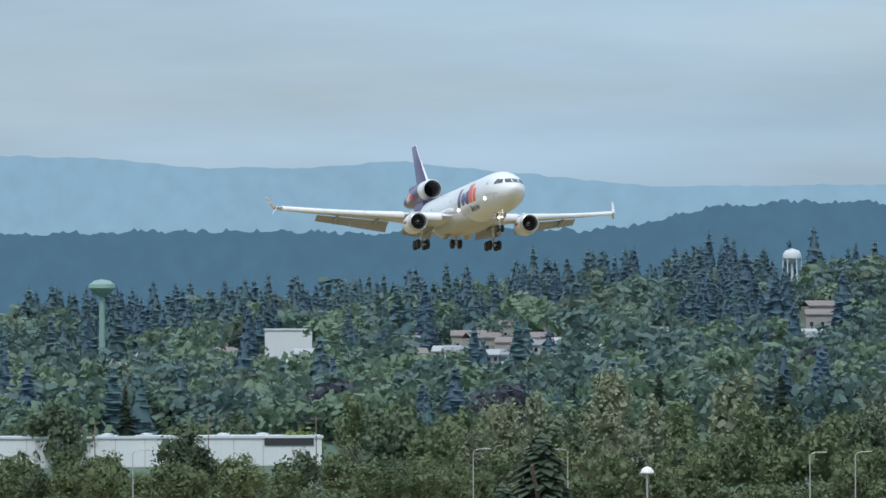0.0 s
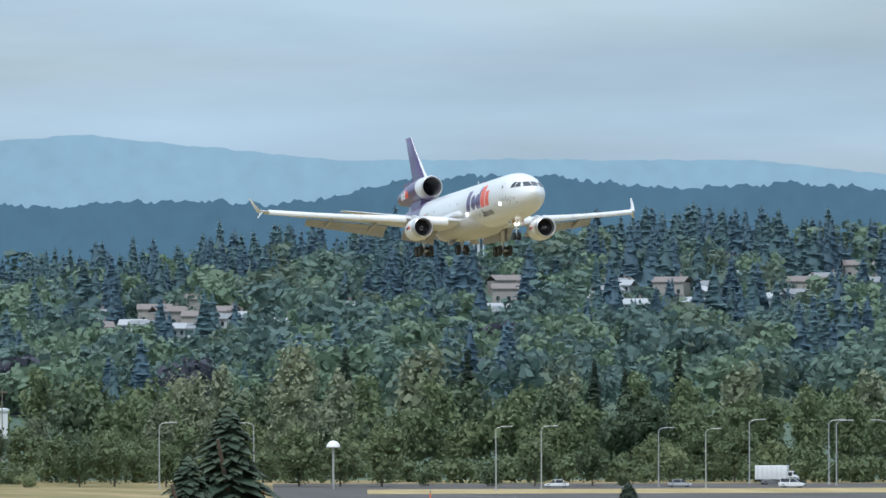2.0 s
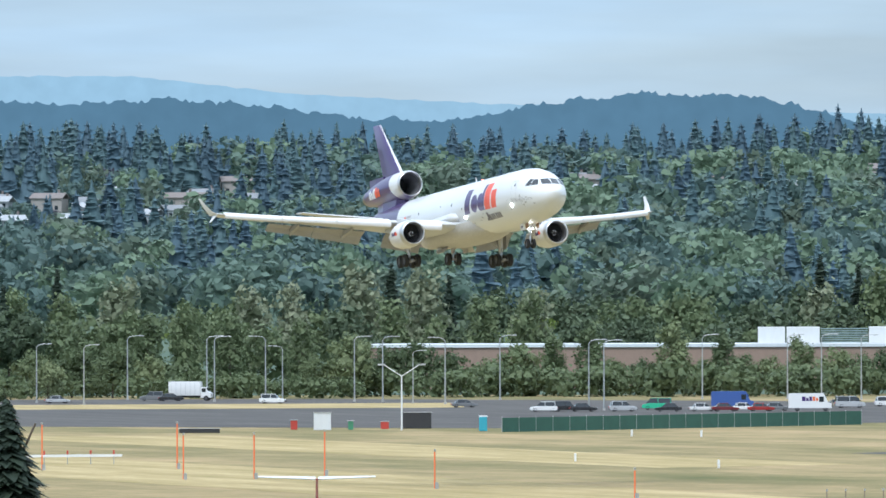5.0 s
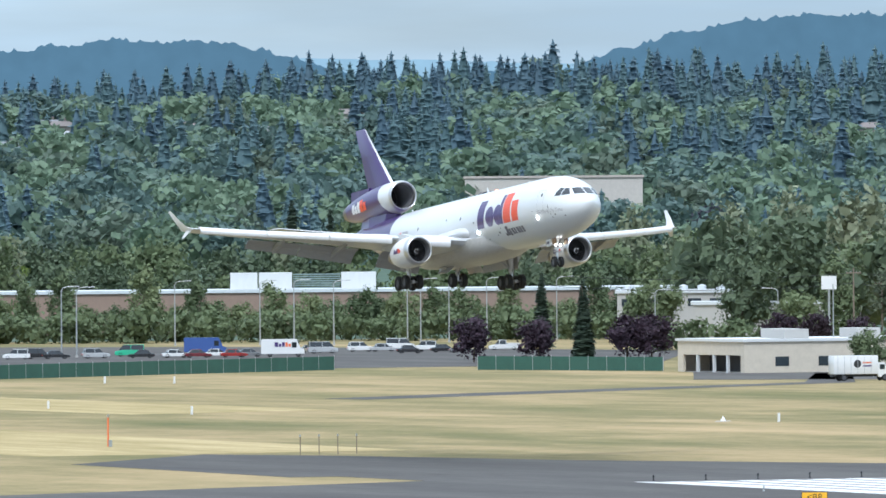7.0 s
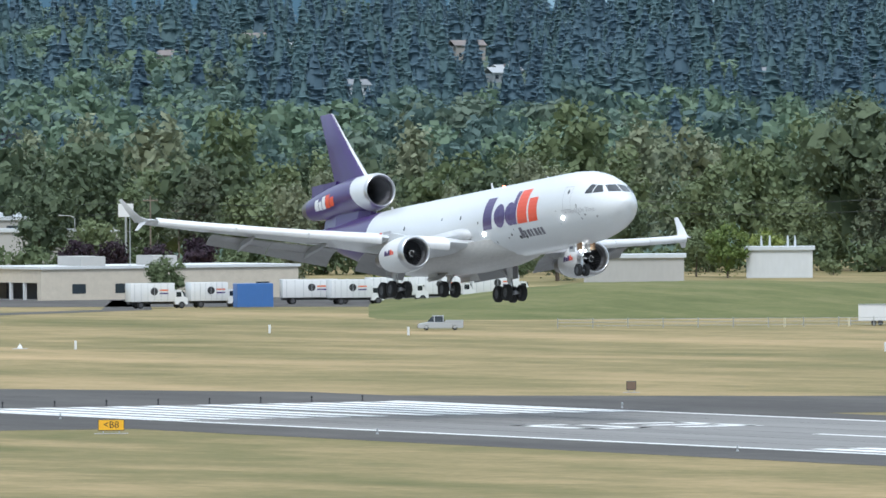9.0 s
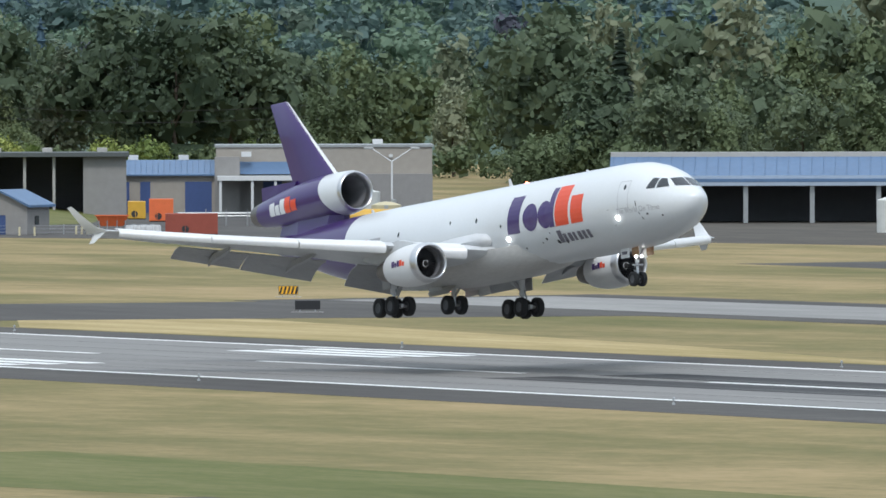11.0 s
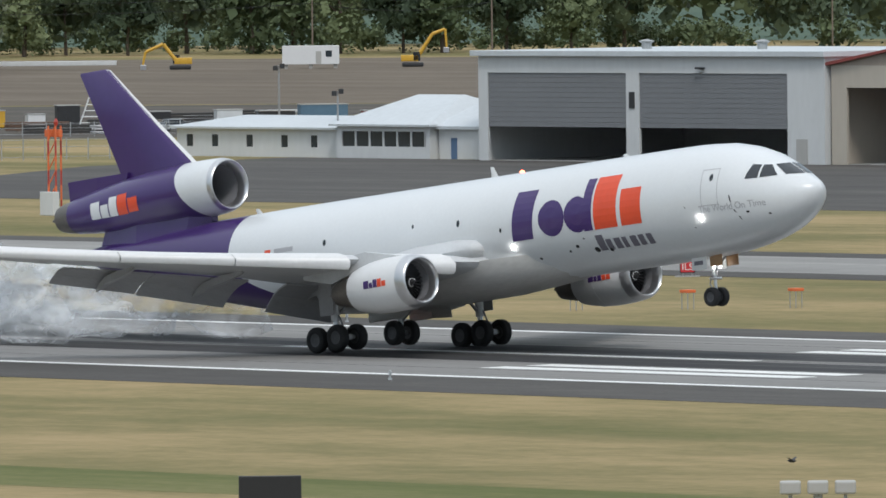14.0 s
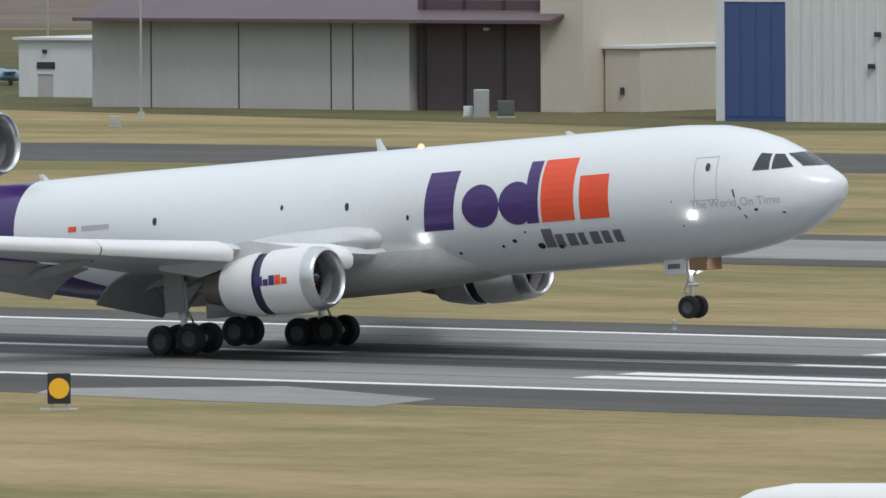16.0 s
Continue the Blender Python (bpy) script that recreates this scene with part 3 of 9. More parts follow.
def hill_woods():
    """The far wooded slope: thousands of conifers and broad crowns nobody could count."""
    rng = np.random.default_rng(5)
    con = [conifer_arrays(rng, 1.0, 0.20, 11, 7) for _ in range(4)]
    bro = []
    for _ in range(4):
        lob = [(rng.uniform(-0.3, 0.3), rng.uniform(-0.3, 0.3), rng.uniform(0.35, 0.8), *(rng.uniform(0.2, 0.3, 1).tolist() * 3)) for _ in range(6)]
        bro.append(lobed(rng, lob, 150, 0.15, 0.9, 0.6, 4, 6))
    for name, models, leaf, share in (("hill_conifers", con, NEEDLE_HAZE, 0.5), ("hill_broadleaf_trees", bro, LEAF_HAZE, 0.5)):
        VV, FF, MI, off = [], [], [], 0
        r = 2780.0
        while r < 4080:
            a = 57.0
            while a < 79.2:
                grove = 1.6 * noise.noise((a * 1.5, r * 0.0045, 5.0)) + (r - 3450) / 900 + (1.2 * min(1, max(0, (66.5 - a) / 3)) if r > 3050 else 0)
                want = 0.42 + 0.9 * grove if name == "hill_conifers" else 0.58 - 0.9 * grove
                ra = r + rng.uniform(-13, 13)
                cap = 99.0
                for ha, hr, hw in OPEN:
                    if abs(math.sin(radians(a - ha))) * r < hw and (-140 if hw < 10 else -330) < ra - hr < 9:
                        cap = min(cap, (hr - ra) * 0.042 + (1.0 if hw < 10 else -1.5))
                if 66.38 < a < 67.48 and ra < 2945:
                    cap = min(cap, 32.0 - rise(a, ra))
                if rng.uniform() < want and cap > 0:
                    V, F = models[int(rng.integers(len(models)))]
                    h = rng.uniform(13, 24) if name == "hill_conifers" else rng.uniform(8, 17)
                    h = min(h, max(3.0, cap * rng.uniform(0.8, 1.1)))
                    if r > 3950:
                        h *= rng.uniform(0.7, 1.2) * (1.0 + 0.35 * noise.noise((a * 4.0, 0.3, 2.0)))
                    p = bearing(a, ra, rise(a, ra) - 0.4)
                    wide = rng.uniform(1.1, 1.7) if name == "hill_conifers" else rng.uniform(0.95, 1.35)
                    w = rng.uniform(0, math.tau)
                    c, s = math.cos(w), math.sin(w)
                    X = np.stack([(V[:, 0] * c - V[:, 1] * s), (V[:, 0] * s + V[:, 1] * c), V[:, 2]], 1) * np.array((h * wide, h * wide, h)) + np.array(p)
                    VV.append(X)
                    FF += [tuple(i + off for i in f) for f in F]
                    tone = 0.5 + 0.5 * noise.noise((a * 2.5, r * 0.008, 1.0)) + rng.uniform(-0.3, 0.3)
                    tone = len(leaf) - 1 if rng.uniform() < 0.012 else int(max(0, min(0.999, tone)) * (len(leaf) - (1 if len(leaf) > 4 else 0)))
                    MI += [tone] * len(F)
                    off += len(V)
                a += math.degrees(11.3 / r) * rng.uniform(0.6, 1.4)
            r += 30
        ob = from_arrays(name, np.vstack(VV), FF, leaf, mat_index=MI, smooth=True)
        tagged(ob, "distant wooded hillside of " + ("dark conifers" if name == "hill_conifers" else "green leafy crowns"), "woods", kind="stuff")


HOUSE_RNG = np.random.default_rng(21)
HOUSES = []
for a0, a1, r0, r1, k in ((75.6, 77.5, 3300, 3480, 11), (73.6, 75.6, 3330, 3560, 18), (72.2, 73.6, 3360, 3620, 13), (70.2, 72.2, 3420, 3700, 14), (68.6, 70.2, 3500, 3820, 7), (66.4, 68.6, 3600, 3850, 4), (62.0, 66.0, 3300, 3750, 8), (58.5, 61.5, 3100, 3400, 5)):
    for _ in range(k):
        HOUSES.append((float(HOUSE_RNG.uniform(a0, a1)), float(HOUSE_RNG.uniform(r0, r1))))
OPEN = [(a, r, 6.5) for a, r in HOUSES] + [(73.41, 3960, 10.0), (77.06, 3500, 10.0), (76.07, 3480, 12.0)]
hill_woods()

# ---------- far ridges, blue with distance ----------
RIDGE_A = [(55, 0.6), (66, 0.80), (70.05, 0.913), (71.1, 0.968), (71.99, 1.066), (72.5, 1.06), (73.2, 1.07), (74.1, 1.062), (74.8, 1.128), (75.47, 1.203), (75.92, 1.17), (76.6, 1.17), (77.0, 1.22), (77.6, 1.238), (80, 1.2)]
RIDGE_B = [(55, 0.5), (60, 0.55), (63, 0.68), (63.9, 0.82), (64.16, 0.91), (64.54, 0.935), (64.85, 0.995), (65.17, 1.075), (65.67, 1.075), (66.27, 0.985), (66.69, 0.856), (66.9, 0.78), (67.9, 0.76), (68.2, 0.84), (68.65, 0.957), (69.1, 0.963), (69.46, 0.95), (69.9, 0.895), (70.3, 0.832), (70.6, 0.828), (71.23, 0.903),
           (71.7, 0.943), (72.1, 0.93), (72.5, 0.918), (73.02, 0.986), (73.5, 0.988), (73.92, 0.945), (74.25, 0.86), (74.55, 0.828), (74.9, 0.855), (75.3, 0.85), (75.62, 0.82), (76.2, 0.845), (77.6, 0.829), (80, 0.8)]


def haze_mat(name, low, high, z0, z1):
    """Distance haze painted as a faint blue glow on black, with broken wooded tone."""
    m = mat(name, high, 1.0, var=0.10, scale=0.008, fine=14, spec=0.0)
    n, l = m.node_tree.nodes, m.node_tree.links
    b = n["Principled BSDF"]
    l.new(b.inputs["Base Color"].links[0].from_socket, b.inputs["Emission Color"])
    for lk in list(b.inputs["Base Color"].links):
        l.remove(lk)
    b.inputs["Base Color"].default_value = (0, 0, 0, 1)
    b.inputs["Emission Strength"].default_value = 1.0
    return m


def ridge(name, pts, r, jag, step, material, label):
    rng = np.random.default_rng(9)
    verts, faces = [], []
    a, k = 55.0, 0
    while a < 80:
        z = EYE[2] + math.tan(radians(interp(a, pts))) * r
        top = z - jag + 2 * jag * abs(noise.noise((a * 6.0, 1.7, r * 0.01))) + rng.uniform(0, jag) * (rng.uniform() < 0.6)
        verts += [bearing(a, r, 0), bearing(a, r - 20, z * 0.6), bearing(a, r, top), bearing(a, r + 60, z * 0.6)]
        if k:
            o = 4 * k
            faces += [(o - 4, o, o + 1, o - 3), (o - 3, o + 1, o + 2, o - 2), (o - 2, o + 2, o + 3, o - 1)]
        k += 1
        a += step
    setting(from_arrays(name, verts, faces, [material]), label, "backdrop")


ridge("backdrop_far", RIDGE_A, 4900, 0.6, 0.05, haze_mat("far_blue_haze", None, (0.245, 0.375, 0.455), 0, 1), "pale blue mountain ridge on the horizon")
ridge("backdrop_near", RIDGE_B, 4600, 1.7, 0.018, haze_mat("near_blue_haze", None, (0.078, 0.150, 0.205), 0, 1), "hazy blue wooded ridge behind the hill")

# ---------- the airliner (x forward from the nose tip, y to port, z up from the fuselage axis) ----------
def two_tone(name, ca, cb, slope):
    """Gloss paint in two colours, split where x = x0 + curve below z0. slope: x0, z0, curve."""
    m = mat(name, ca, 0.28, var=0.035, scale=0.25, fine=20, coat=0.3)
    n, l = m.node_tree.nodes, m.node_tree.links
    b = n["Principled BSDF"]
    first = b.inputs["Base Color"].links[0].from_socket
    c = n.new("ShaderNodeTexCoord")
    s = n.new("ShaderNodeSeparateXYZ")
    l.new(c.outputs["Object"], s.inputs[0])
    x0, z0, k = slope

    def op(kind, a, bb):
        o = n.new("ShaderNodeMath")
        o.operation = kind
        for i, v in enumerate((a, bb)):
            if isinstance(v, (int, float)):
                o.inputs[i].default_value = v
            else:
                l.new(v, o.inputs[i])
        return o.outputs[0]
    below = op("MAXIMUM", op("SUBTRACT", z0, s.outputs["Z"]), 0.0)
    edge = op("ADD", op("MULTIPLY", op("MULTIPLY", below, below), k), x0)
    fac = op("LESS_THAN", s.outputs["X"], edge)
    mx = n.new("ShaderNodeMix")
    mx.data_type = "RGBA"
    l.new(fac, mx.inputs["Factor"])
    l.new(first, mx.inputs[6])
    mx.inputs[7].default_value = (*cb, 1)
    l.new(mx.outputs[2], b.inputs["Base Color"])
    return m


PURPLE_C = (0.052, 0.022, 0.135)
SKIN = two_tone("fuselage_paint", (0.70, 0.715, 0.725), PURPLE_C, (-43.6, 0.6, 0.62))
NAC2 = two_tone("tail_engine_paint", (0.70, 0.715, 0.725), PURPLE_C, (-48.9, 6.4, 0.16))
PURPLE = mat("purple_paint", PURPLE_C, 0.28, var=0.08, scale=0.3, coat=0.3)
ORANGE = mat("orange_paint", (0.78, 0.085, 0.03), 0.32, var=0.05, scale=0.4)
GREYTXT = mat("grey_lettering", (0.16, 0.15, 0.18), 0.5, var=0.05)
PALETXT = mat("pale_grey_lettering", (0.42, 0.42, 0.44), 0.5, var=0.05)
WING = mat("wing_grey_paint", (0.56, 0.57, 0.58), 0.38, var=0.09, scale=0.5, fine=12, stretch=(2, 0.4, 1))
FLAP = mat("flap_grey_paint", (0.36, 0.36, 0.37), 0.5, var=0.12, scale=0.6, stretch=(3, 0.5, 1))
SLAT = mat("slat_white_paint", (0.70, 0.70, 0.70), 0.3, var=0.06, scale=0.6, stretch=(2, 0.4, 1))
METAL = mat("bare_metal", (0.62, 0.62, 0.63), 0.28, 0.9, var=0.08, scale=2)
STEEL = mat("gear_steel", (0.38, 0.38, 0.39), 0.4, 0.5, var=0.2, scale=3)
HOTMETAL = mat("exhaust_metal", (0.20, 0.18, 0.16), 0.42, 0.8, var=0.25, scale=1.5)
DARK = mat("dark_interior", (0.018, 0.018, 0.02), 0.7, var=0.2)
FAN = mat("fan_blade_metal", (0.12, 0.12, 0.13), 0.4, 0.6, var=0.2, scale=4)
TYRE = mat("black_tyre_rubber", (0.022, 0.022, 0.023), 0.8, var=0.25, scale=4)
HUB = mat("wheel_hub_grey", (0.085, 0.085, 0.09), 0.5, 0.3, var=0.2, scale=4)
WGLASS = mat("cockpit_glass", (0.018, 0.022, 0.028), 0.07, var=0.1, spec=0.8)
BELLY = mat("belly_grey_paint", (0.50, 0.49, 0.47), 0.45, var=0.16, scale=0.5, fine=9, stretch=(0.4, 1.5, 1))
LAMPGLOW = glow("lit_landing_lamp", (1.0, 0.97, 0.9), 30.0)
REDGLOW = glow("lit_red_beacon", (1.0, 0.12, 0.06), 12.0)
BLUEBAND = mat("dark_blue_sleeve", (0.02, 0.02, 0.06), 0.5, var=0.1)

FUS = [  # x, axis height, half height, half width
    (-0.0, -0.17, 0.05, 0.05), (-0.06, -0.18, 0.25, 0.27), (-0.25, -0.27, 0.54, 0.60), (-0.6, -0.33, 0.84, 0.95), (-1.1, -0.35, 1.17, 1.33),
    (-1.7, -0.335, 1.52, 1.70), (-2.5, -0.25, 1.93, 2.10), (-3.4, -0.15, 2.29, 2.42), (-4.6, -0.06, 2.62, 2.70), (-6, -0.01, 2.86, 2.89), (-8, 0, 2.99, 2.99), (-10, 0, 3.01, 3.01),
    (-15, 0, 3.01, 3.01), (-20, 0, 3.01, 3.01), (-25, 0, 3.01, 3.01), (-30, 0, 3.01, 3.01), (-36, 0, 3.01, 3.01), (-38.5, 0.04, 2.97, 2.97), (-41, 0.15, 2.85, 2.83),
    (-43.5, 0.34, 2.63, 2.6), (-46, 0.58, 2.36, 2.3), (-49, 0.90, 1.98, 1.85), (-52, 1.25, 1.52, 1.38), (-55, 1.62, 1.02, 0.88), (-57, 1.88, 0.64, 0.5), (-58.4, 2.08, 0.22, 0.18)]


def fus_at(x):
    xs = [f[0] for f in FUS][::-1]
    return [float(np.interp(x, xs, [f[k] for f in FUS][::-1])) for k in (1, 2, 3)]


def skin_point(x, z, side=-1, lift=0.012):
    zc, rz, ry = fus_at(x)
    s = max(-0.999, min(0.999, (z - zc) / rz))
    return Vector((x, side * (ry * math.sqrt(1 - s * s) + lift), z + lift * s))


def patch(bm, outline, side=-1, lift=0.012, step=0.35):
    """A thin painted shape on the fuselage: a quad of four (x, z) corners, bent to the skin."""
    (x0, z0), (x1, z1), (x2, z2), (x3, z3) = outline
    nu = max(1, int(max(abs(x1 - x0), abs(x2 - x3)) / step) + 1)
    nv = max(1, int(max(abs(z3 - z0), abs(z2 - z1)) / step) + 1)
    g = [[None] * (nv + 1) for _ in range(nu + 1)]
    for i in range(nu + 1):
        u = i / nu
        for j in range(nv + 1):
            v = j / nv
            xa, za = x0 + (x1 - x0) * u, z0 + (z1 - z0) * u
            xb, zb = x3 + (x2 - x3) * u, z3 + (z2 - z3) * u
            g[i][j] = bm.verts.new(skin_point(xa + (xb - xa) * v, za + (zb - za) * v, side, lift))
    for i in range(nu):
        for j in range(nv):
            q = [g[i][j], g[i + 1][j], g[i + 1][j + 1], g[i][j + 1]]
            bm.faces.new(q if side < 0 else q[::-1])
    return bm


def rect(x0, x1, z0, z1, lean=0.0):
    return [(x0, z0), (x1, z0), (x1 + lean, z1), (x0 + lean, z1)]


def disc_patch(bm, x, z, rx, rz, lift=0.014, n=24):
    """A rounded painted shape on the skin."""
    c = bm.verts.new(skin_point(x, z, -1, lift))
    mid = [bm.verts.new(skin_point(x + rx * 0.6 * math.cos(i * math.tau / n), z + rz * 0.6 * math.sin(i * math.tau / n), -1, lift)) for i in range(n)]
    rim = [bm.verts.new(skin_point(x + rx * math.cos(i * math.tau / n), z + rz * math.sin(i * math.tau / n), -1, lift)) for i in range(n)]
    for i in range(n):
        j = (i + 1) % n
        bm.faces.new((c, mid[i], mid[j]))
        bm.faces.new((mid[i], rim[i], rim[j], mid[j]))
    return bm


def airfoil(n=9, thick=0.12):
    """Closed section: points (chord fraction from the leading edge, height)."""
    up, lo = [], []
    for i in range(n):
        c = (1 - math.cos(math.pi * i / (n - 1))) / 2
        h = thick * (2.6 * (0.2969 * math.sqrt(c) - 0.126 * c - 0.3516 * c * c + 0.2843 * c ** 3 - 0.1015 * c ** 4) * 2) / 1.25
        up.append((c, h * 1.08 + 0.002))
        lo.append((c, -h * 0.82 - 0.002))
    return up + lo[-1:0:-1]


def wing_mesh(stations, side, n=9):
    """stations: y, z, leading x, chord, thickness, twist in degrees."""
    bm = bmesh.new()
    rings = []
    for y, z, xl, ch, th, tw in stations:
        s, c = math.sin(radians(tw)), math.cos(radians(tw))
        rings.append([Vector((xl - ch * (p * c + h * s), side * y, z + ch * (h * c - p * s))) for p, h in airfoil(n, th)])
    loft(bm, rings)
    bmesh.ops.recalc_face_normals(bm, faces=bm.faces)
    return bm


def curve_panel(stations, side, thick=0.05):
    """A bent panel along the span: stations of (y, [(x, z), ...]) sections, thickened."""
    bm = bmesh.new()
    rings = []
    for y, sec in stations:
        ring = [Vector((x, side * y, z)) for x, z in sec] + [Vector((x - thick * 0.3, side * y, z - thick)) for x, z in sec[::-1]]
        rings.append(ring)
    loft(bm, rings)
    bmesh.ops.recalc_face_normals(bm, faces=bm.faces)
    return bm


WST = [(2.4, -1.75, -22.6, 11.2, 0.14, 2.5), (5.5, -1.45, -24.5, 9.9, 0.125, 2.0), (9.2, -1.02, -26.9, 8.3, 0.11, 1.2), (14, -0.50, -30.3, 6.4, 0.10, 0.5),
       (19, 0.10, -33.8, 4.8, 0.10, 0.0), (23, 0.62, -36.5, 3.6, 0.10, -0.5), (25.2, 0.95, -38.0, 2.8, 0.10, -0.5)]


def wing_at(y):
    ys = [s[0] for s in WST]
    return [float(np.interp(y, ys, [s[k] for s in WST])) for k in range(1, 5)]


def reverse_rings(r, n=28):
    return [(math.cos(i * math.tau / n) * r, math.sin(i * math.tau / n) * r) for i in range(n)]


def build_engine(parent, y, x0, z, fan_parent_name="engine"):
    """A wing engine: cowl, sliding rear cowl, sleeve, core, lip, fan and spinner."""
    e = new(fan_parent_name)
    e.parent = parent
    e.location = (x0, y, z)
    e.rotation_euler = (0, radians(-1.5), 0)
    lip = lathe(bmesh.new(), [(-0.62, 1.43), (-0.35, 1.40), (-0.12, 1.335), (-0.02, 1.26), (0.0, 1.20), (-0.04, 1.15), (-0.2, 1.09), (-0.6, 1.06)], 36)
    part("inlet_lip", lip, METAL, e, "polished metal inlet lip", 40)
    duct = lathe(bmesh.new(), [(-0.6, 1.06), (-1.3, 1.10)], 36)
    part("inlet_duct", duct, mat_cache("duct_grey", (0.20, 0.20, 0.21), 0.5), e, "grey inlet duct", 40)
    cowl = lathe(bmesh.new(), [(-0.62, 1.43), (-1.4, 1.47), (-2.3, 1.475), (-2.75, 1.455), (-2.75, 1.40)], 36)
    part("fan_cowl", cowl, WHITE, e, "", 40)
    sleeve = lathe(bmesh.new(), [(-2.6, 1.37), (-3.6, 1.33)], 36)
    part("inner_sleeve", sleeve, BLUEBAND, e, "dark blue band bared as the cowl slides back", 40)
    rear = new("reverser_cowl")
    rear.parent = e
    part("cowl_skin", lathe(bmesh.new(), [(-2.76, 1.40), (-2.76, 1.455), (-3.5, 1.39), (-4.3, 1.24), (-4.75, 1.12), (-4.75, 1.06), (-4.0, 1.12), (-2.76, 1.30)], 36), WHITE, rear, "", 40)
    part("core", lathe(bmesh.new(), [(-4.3, 0.98), (-5.0, 0.92), (-6.0, 0.74), (-6.5, 0.62), (-6.5, 0.5), (-6.1, 0.46)], 28), HOTMETAL, e, "dark metal core nozzle", 40)
    part("exhaust_cone", lathe(bmesh.new(), [(-6.0, 0.42), (-6.7, 0.28), (-7.2, 0.06)], 20, cap1=True), HOTMETAL, e, "", 40)
    bm = bmesh.new()
    lathe(bm, [(-1.28, 1.09), (-1.30, 0.3)], 36)
    part("fan_backing", bm, DARK, e)
    for i in range(30):
        bm = bmesh.new()
        a, b = i * math.tau / 30, (i + 0.62) * math.tau / 30
        bm.faces.new([bm.verts.new(p) for p in ((-1.12, 0.33 * math.cos(a), 0.33 * math.sin(a)), (-1.06, 1.07 * math.cos(a), 1.07 * math.sin(a)),
                                                 (-1.24, 1.07 * math.cos(b), 1.07 * math.sin(b)), (-1.24, 0.33 * math.cos(b), 0.33 * math.sin(b)))])
        part("fan_blade", bm, FAN, e)
    part("spinner", lathe(bmesh.new(), [(-1.2, 0.36), (-0.95, 0.30), (-0.7, 0.17), (-0.56, 0.02)], 20, cap1=True), DARK, e, "black spinner with a white swirl", 40)
    bm = bmesh.new()
    pts = []
    for i in range(13):
        w, r = i * 0.42 + 0.4, 0.08 + 0.012 * i
        pts.append((r, w))
    lane = []
    for r, w in pts:
        xx = -0.56 - 0.62 * (r / 0.36) ** 1.3 + 0.035
        lane.append(((xx, r * math.cos(w), r * math.sin(w)), (xx - 0.05, (r + 0.075) * math.cos(w), (r + 0.075) * math.sin(w))))
    vs = [[bm.verts.new(p) for p in q] for q in lane]
    for a, b in zip(vs, vs[1:]):
        bm.faces.new((a[0], a[1], b[1], b[0]))
    part("swirl_mark", bm, WHITE, e, "white swirl mark")
    bm = bmesh.new()
    loft(bm, [[(-1.6, w, 1.36) for w in (-0.22, 0.22)] + [(-1.6, w, 1.5) for w in (0.18, -0.18)],
              [(-4.0, w, 1.2) for w in (-0.3, 0.3)] + [(-4.0, w, 1.98) for w in (0.24, -0.24)],
              [(-6.8, w, 0.6) for w in (-0.26, 0.26)] + [(-6.8, w, 1.75) for w in (0.2, -0.2)],
              [(-9.2, w, 1.1) for w in (-0.05, 0.05)] + [(-9.2, w, 1.5) for w in (0.05, -0.05)]])
    bmesh.ops.recalc_face_normals(bm, faces=bm.faces)
    part("pylon", bm, WING, e, "grey engine pylon")
    # plain company mark on the outer side of the cowl
    sgn = -1
    for name, x0m, x1m, h, m in (("mark_block", -3.05, -2.62, 0.42, PURPLE), ("mark_block", -2.58, -2.30, 0.28, PURPLE), ("mark_block", -2.26, -1.96, 0.42, PURPLE),
                                 ("mark_block", -1.93, -1.62, 0.42, ORANGE), ("mark_block", -1.58, -1.28, 0.28, ORANGE)):
        bm = bmesh.new()
        host = rear if x1m < -2.7 else e
        for k in range(4):
            a0, a1 = radians(12) - k * h / 4 / 1.45, radians(12) - (k + 1) * h / 4 / 1.45
            lift = h - 0.42
            R = lambda x: float(np.interp(x, [-4.3, -3.5, -2.75, -2.3, -1.4, -0.62], [1.24, 1.39, 1.455, 1.475, 1.47, 1.43])) + 0.012
            q = []
            for x, a in ((x0m, a0 + lift / 1.45), (x1m, a0 + lift / 1.45), (x1m, a1 + lift / 1.45), (x0m, a1 + lift / 1.45)):
                q.append(bm.verts.new((x, sgn * R(x) * math.cos(a), R(x) * math.sin(a))))
            bm.faces.new(q[::-1])
        part(name, bm, m, host)
    return e, rear


_cache = {}


def mat_cache(name, color, rough=0.6, **k):
    if name not in _cache:
        _cache[name] = mat(name, color, rough, **k)
    return _cache[name]


def wheel_part(parent, x, y, z, r, w):
    h = w / 2
    wh = new("wheel")
    wh.parent = parent
    wh.location = (x, y, z)
    part("tyre", lathe(bmesh.new(), [(-h * 0.8, r * 0.52), (-h, r * 0.62), (-h, r * 0.86), (-h * 0.8, r * 0.965), (-h * 0.35, r), (h * 0.35, r), (h * 0.8, r * 0.965), (h, r * 0.86), (h, r * 0.62), (h * 0.8, r * 0.52)], 28, "y"), TYRE, wh, "", 40)
    part("rim", lathe(bmesh.new(), [(-h * 0.7, 0.02), (-h * 0.55, r * 0.3), (-h * 0.8, r * 0.53), (h * 0.8, r * 0.53), (h * 0.55, r * 0.3), (h * 0.7, 0.02)], 20, "y", cap0=True, cap1=True), HUB, wh, "", 40)
    return wh


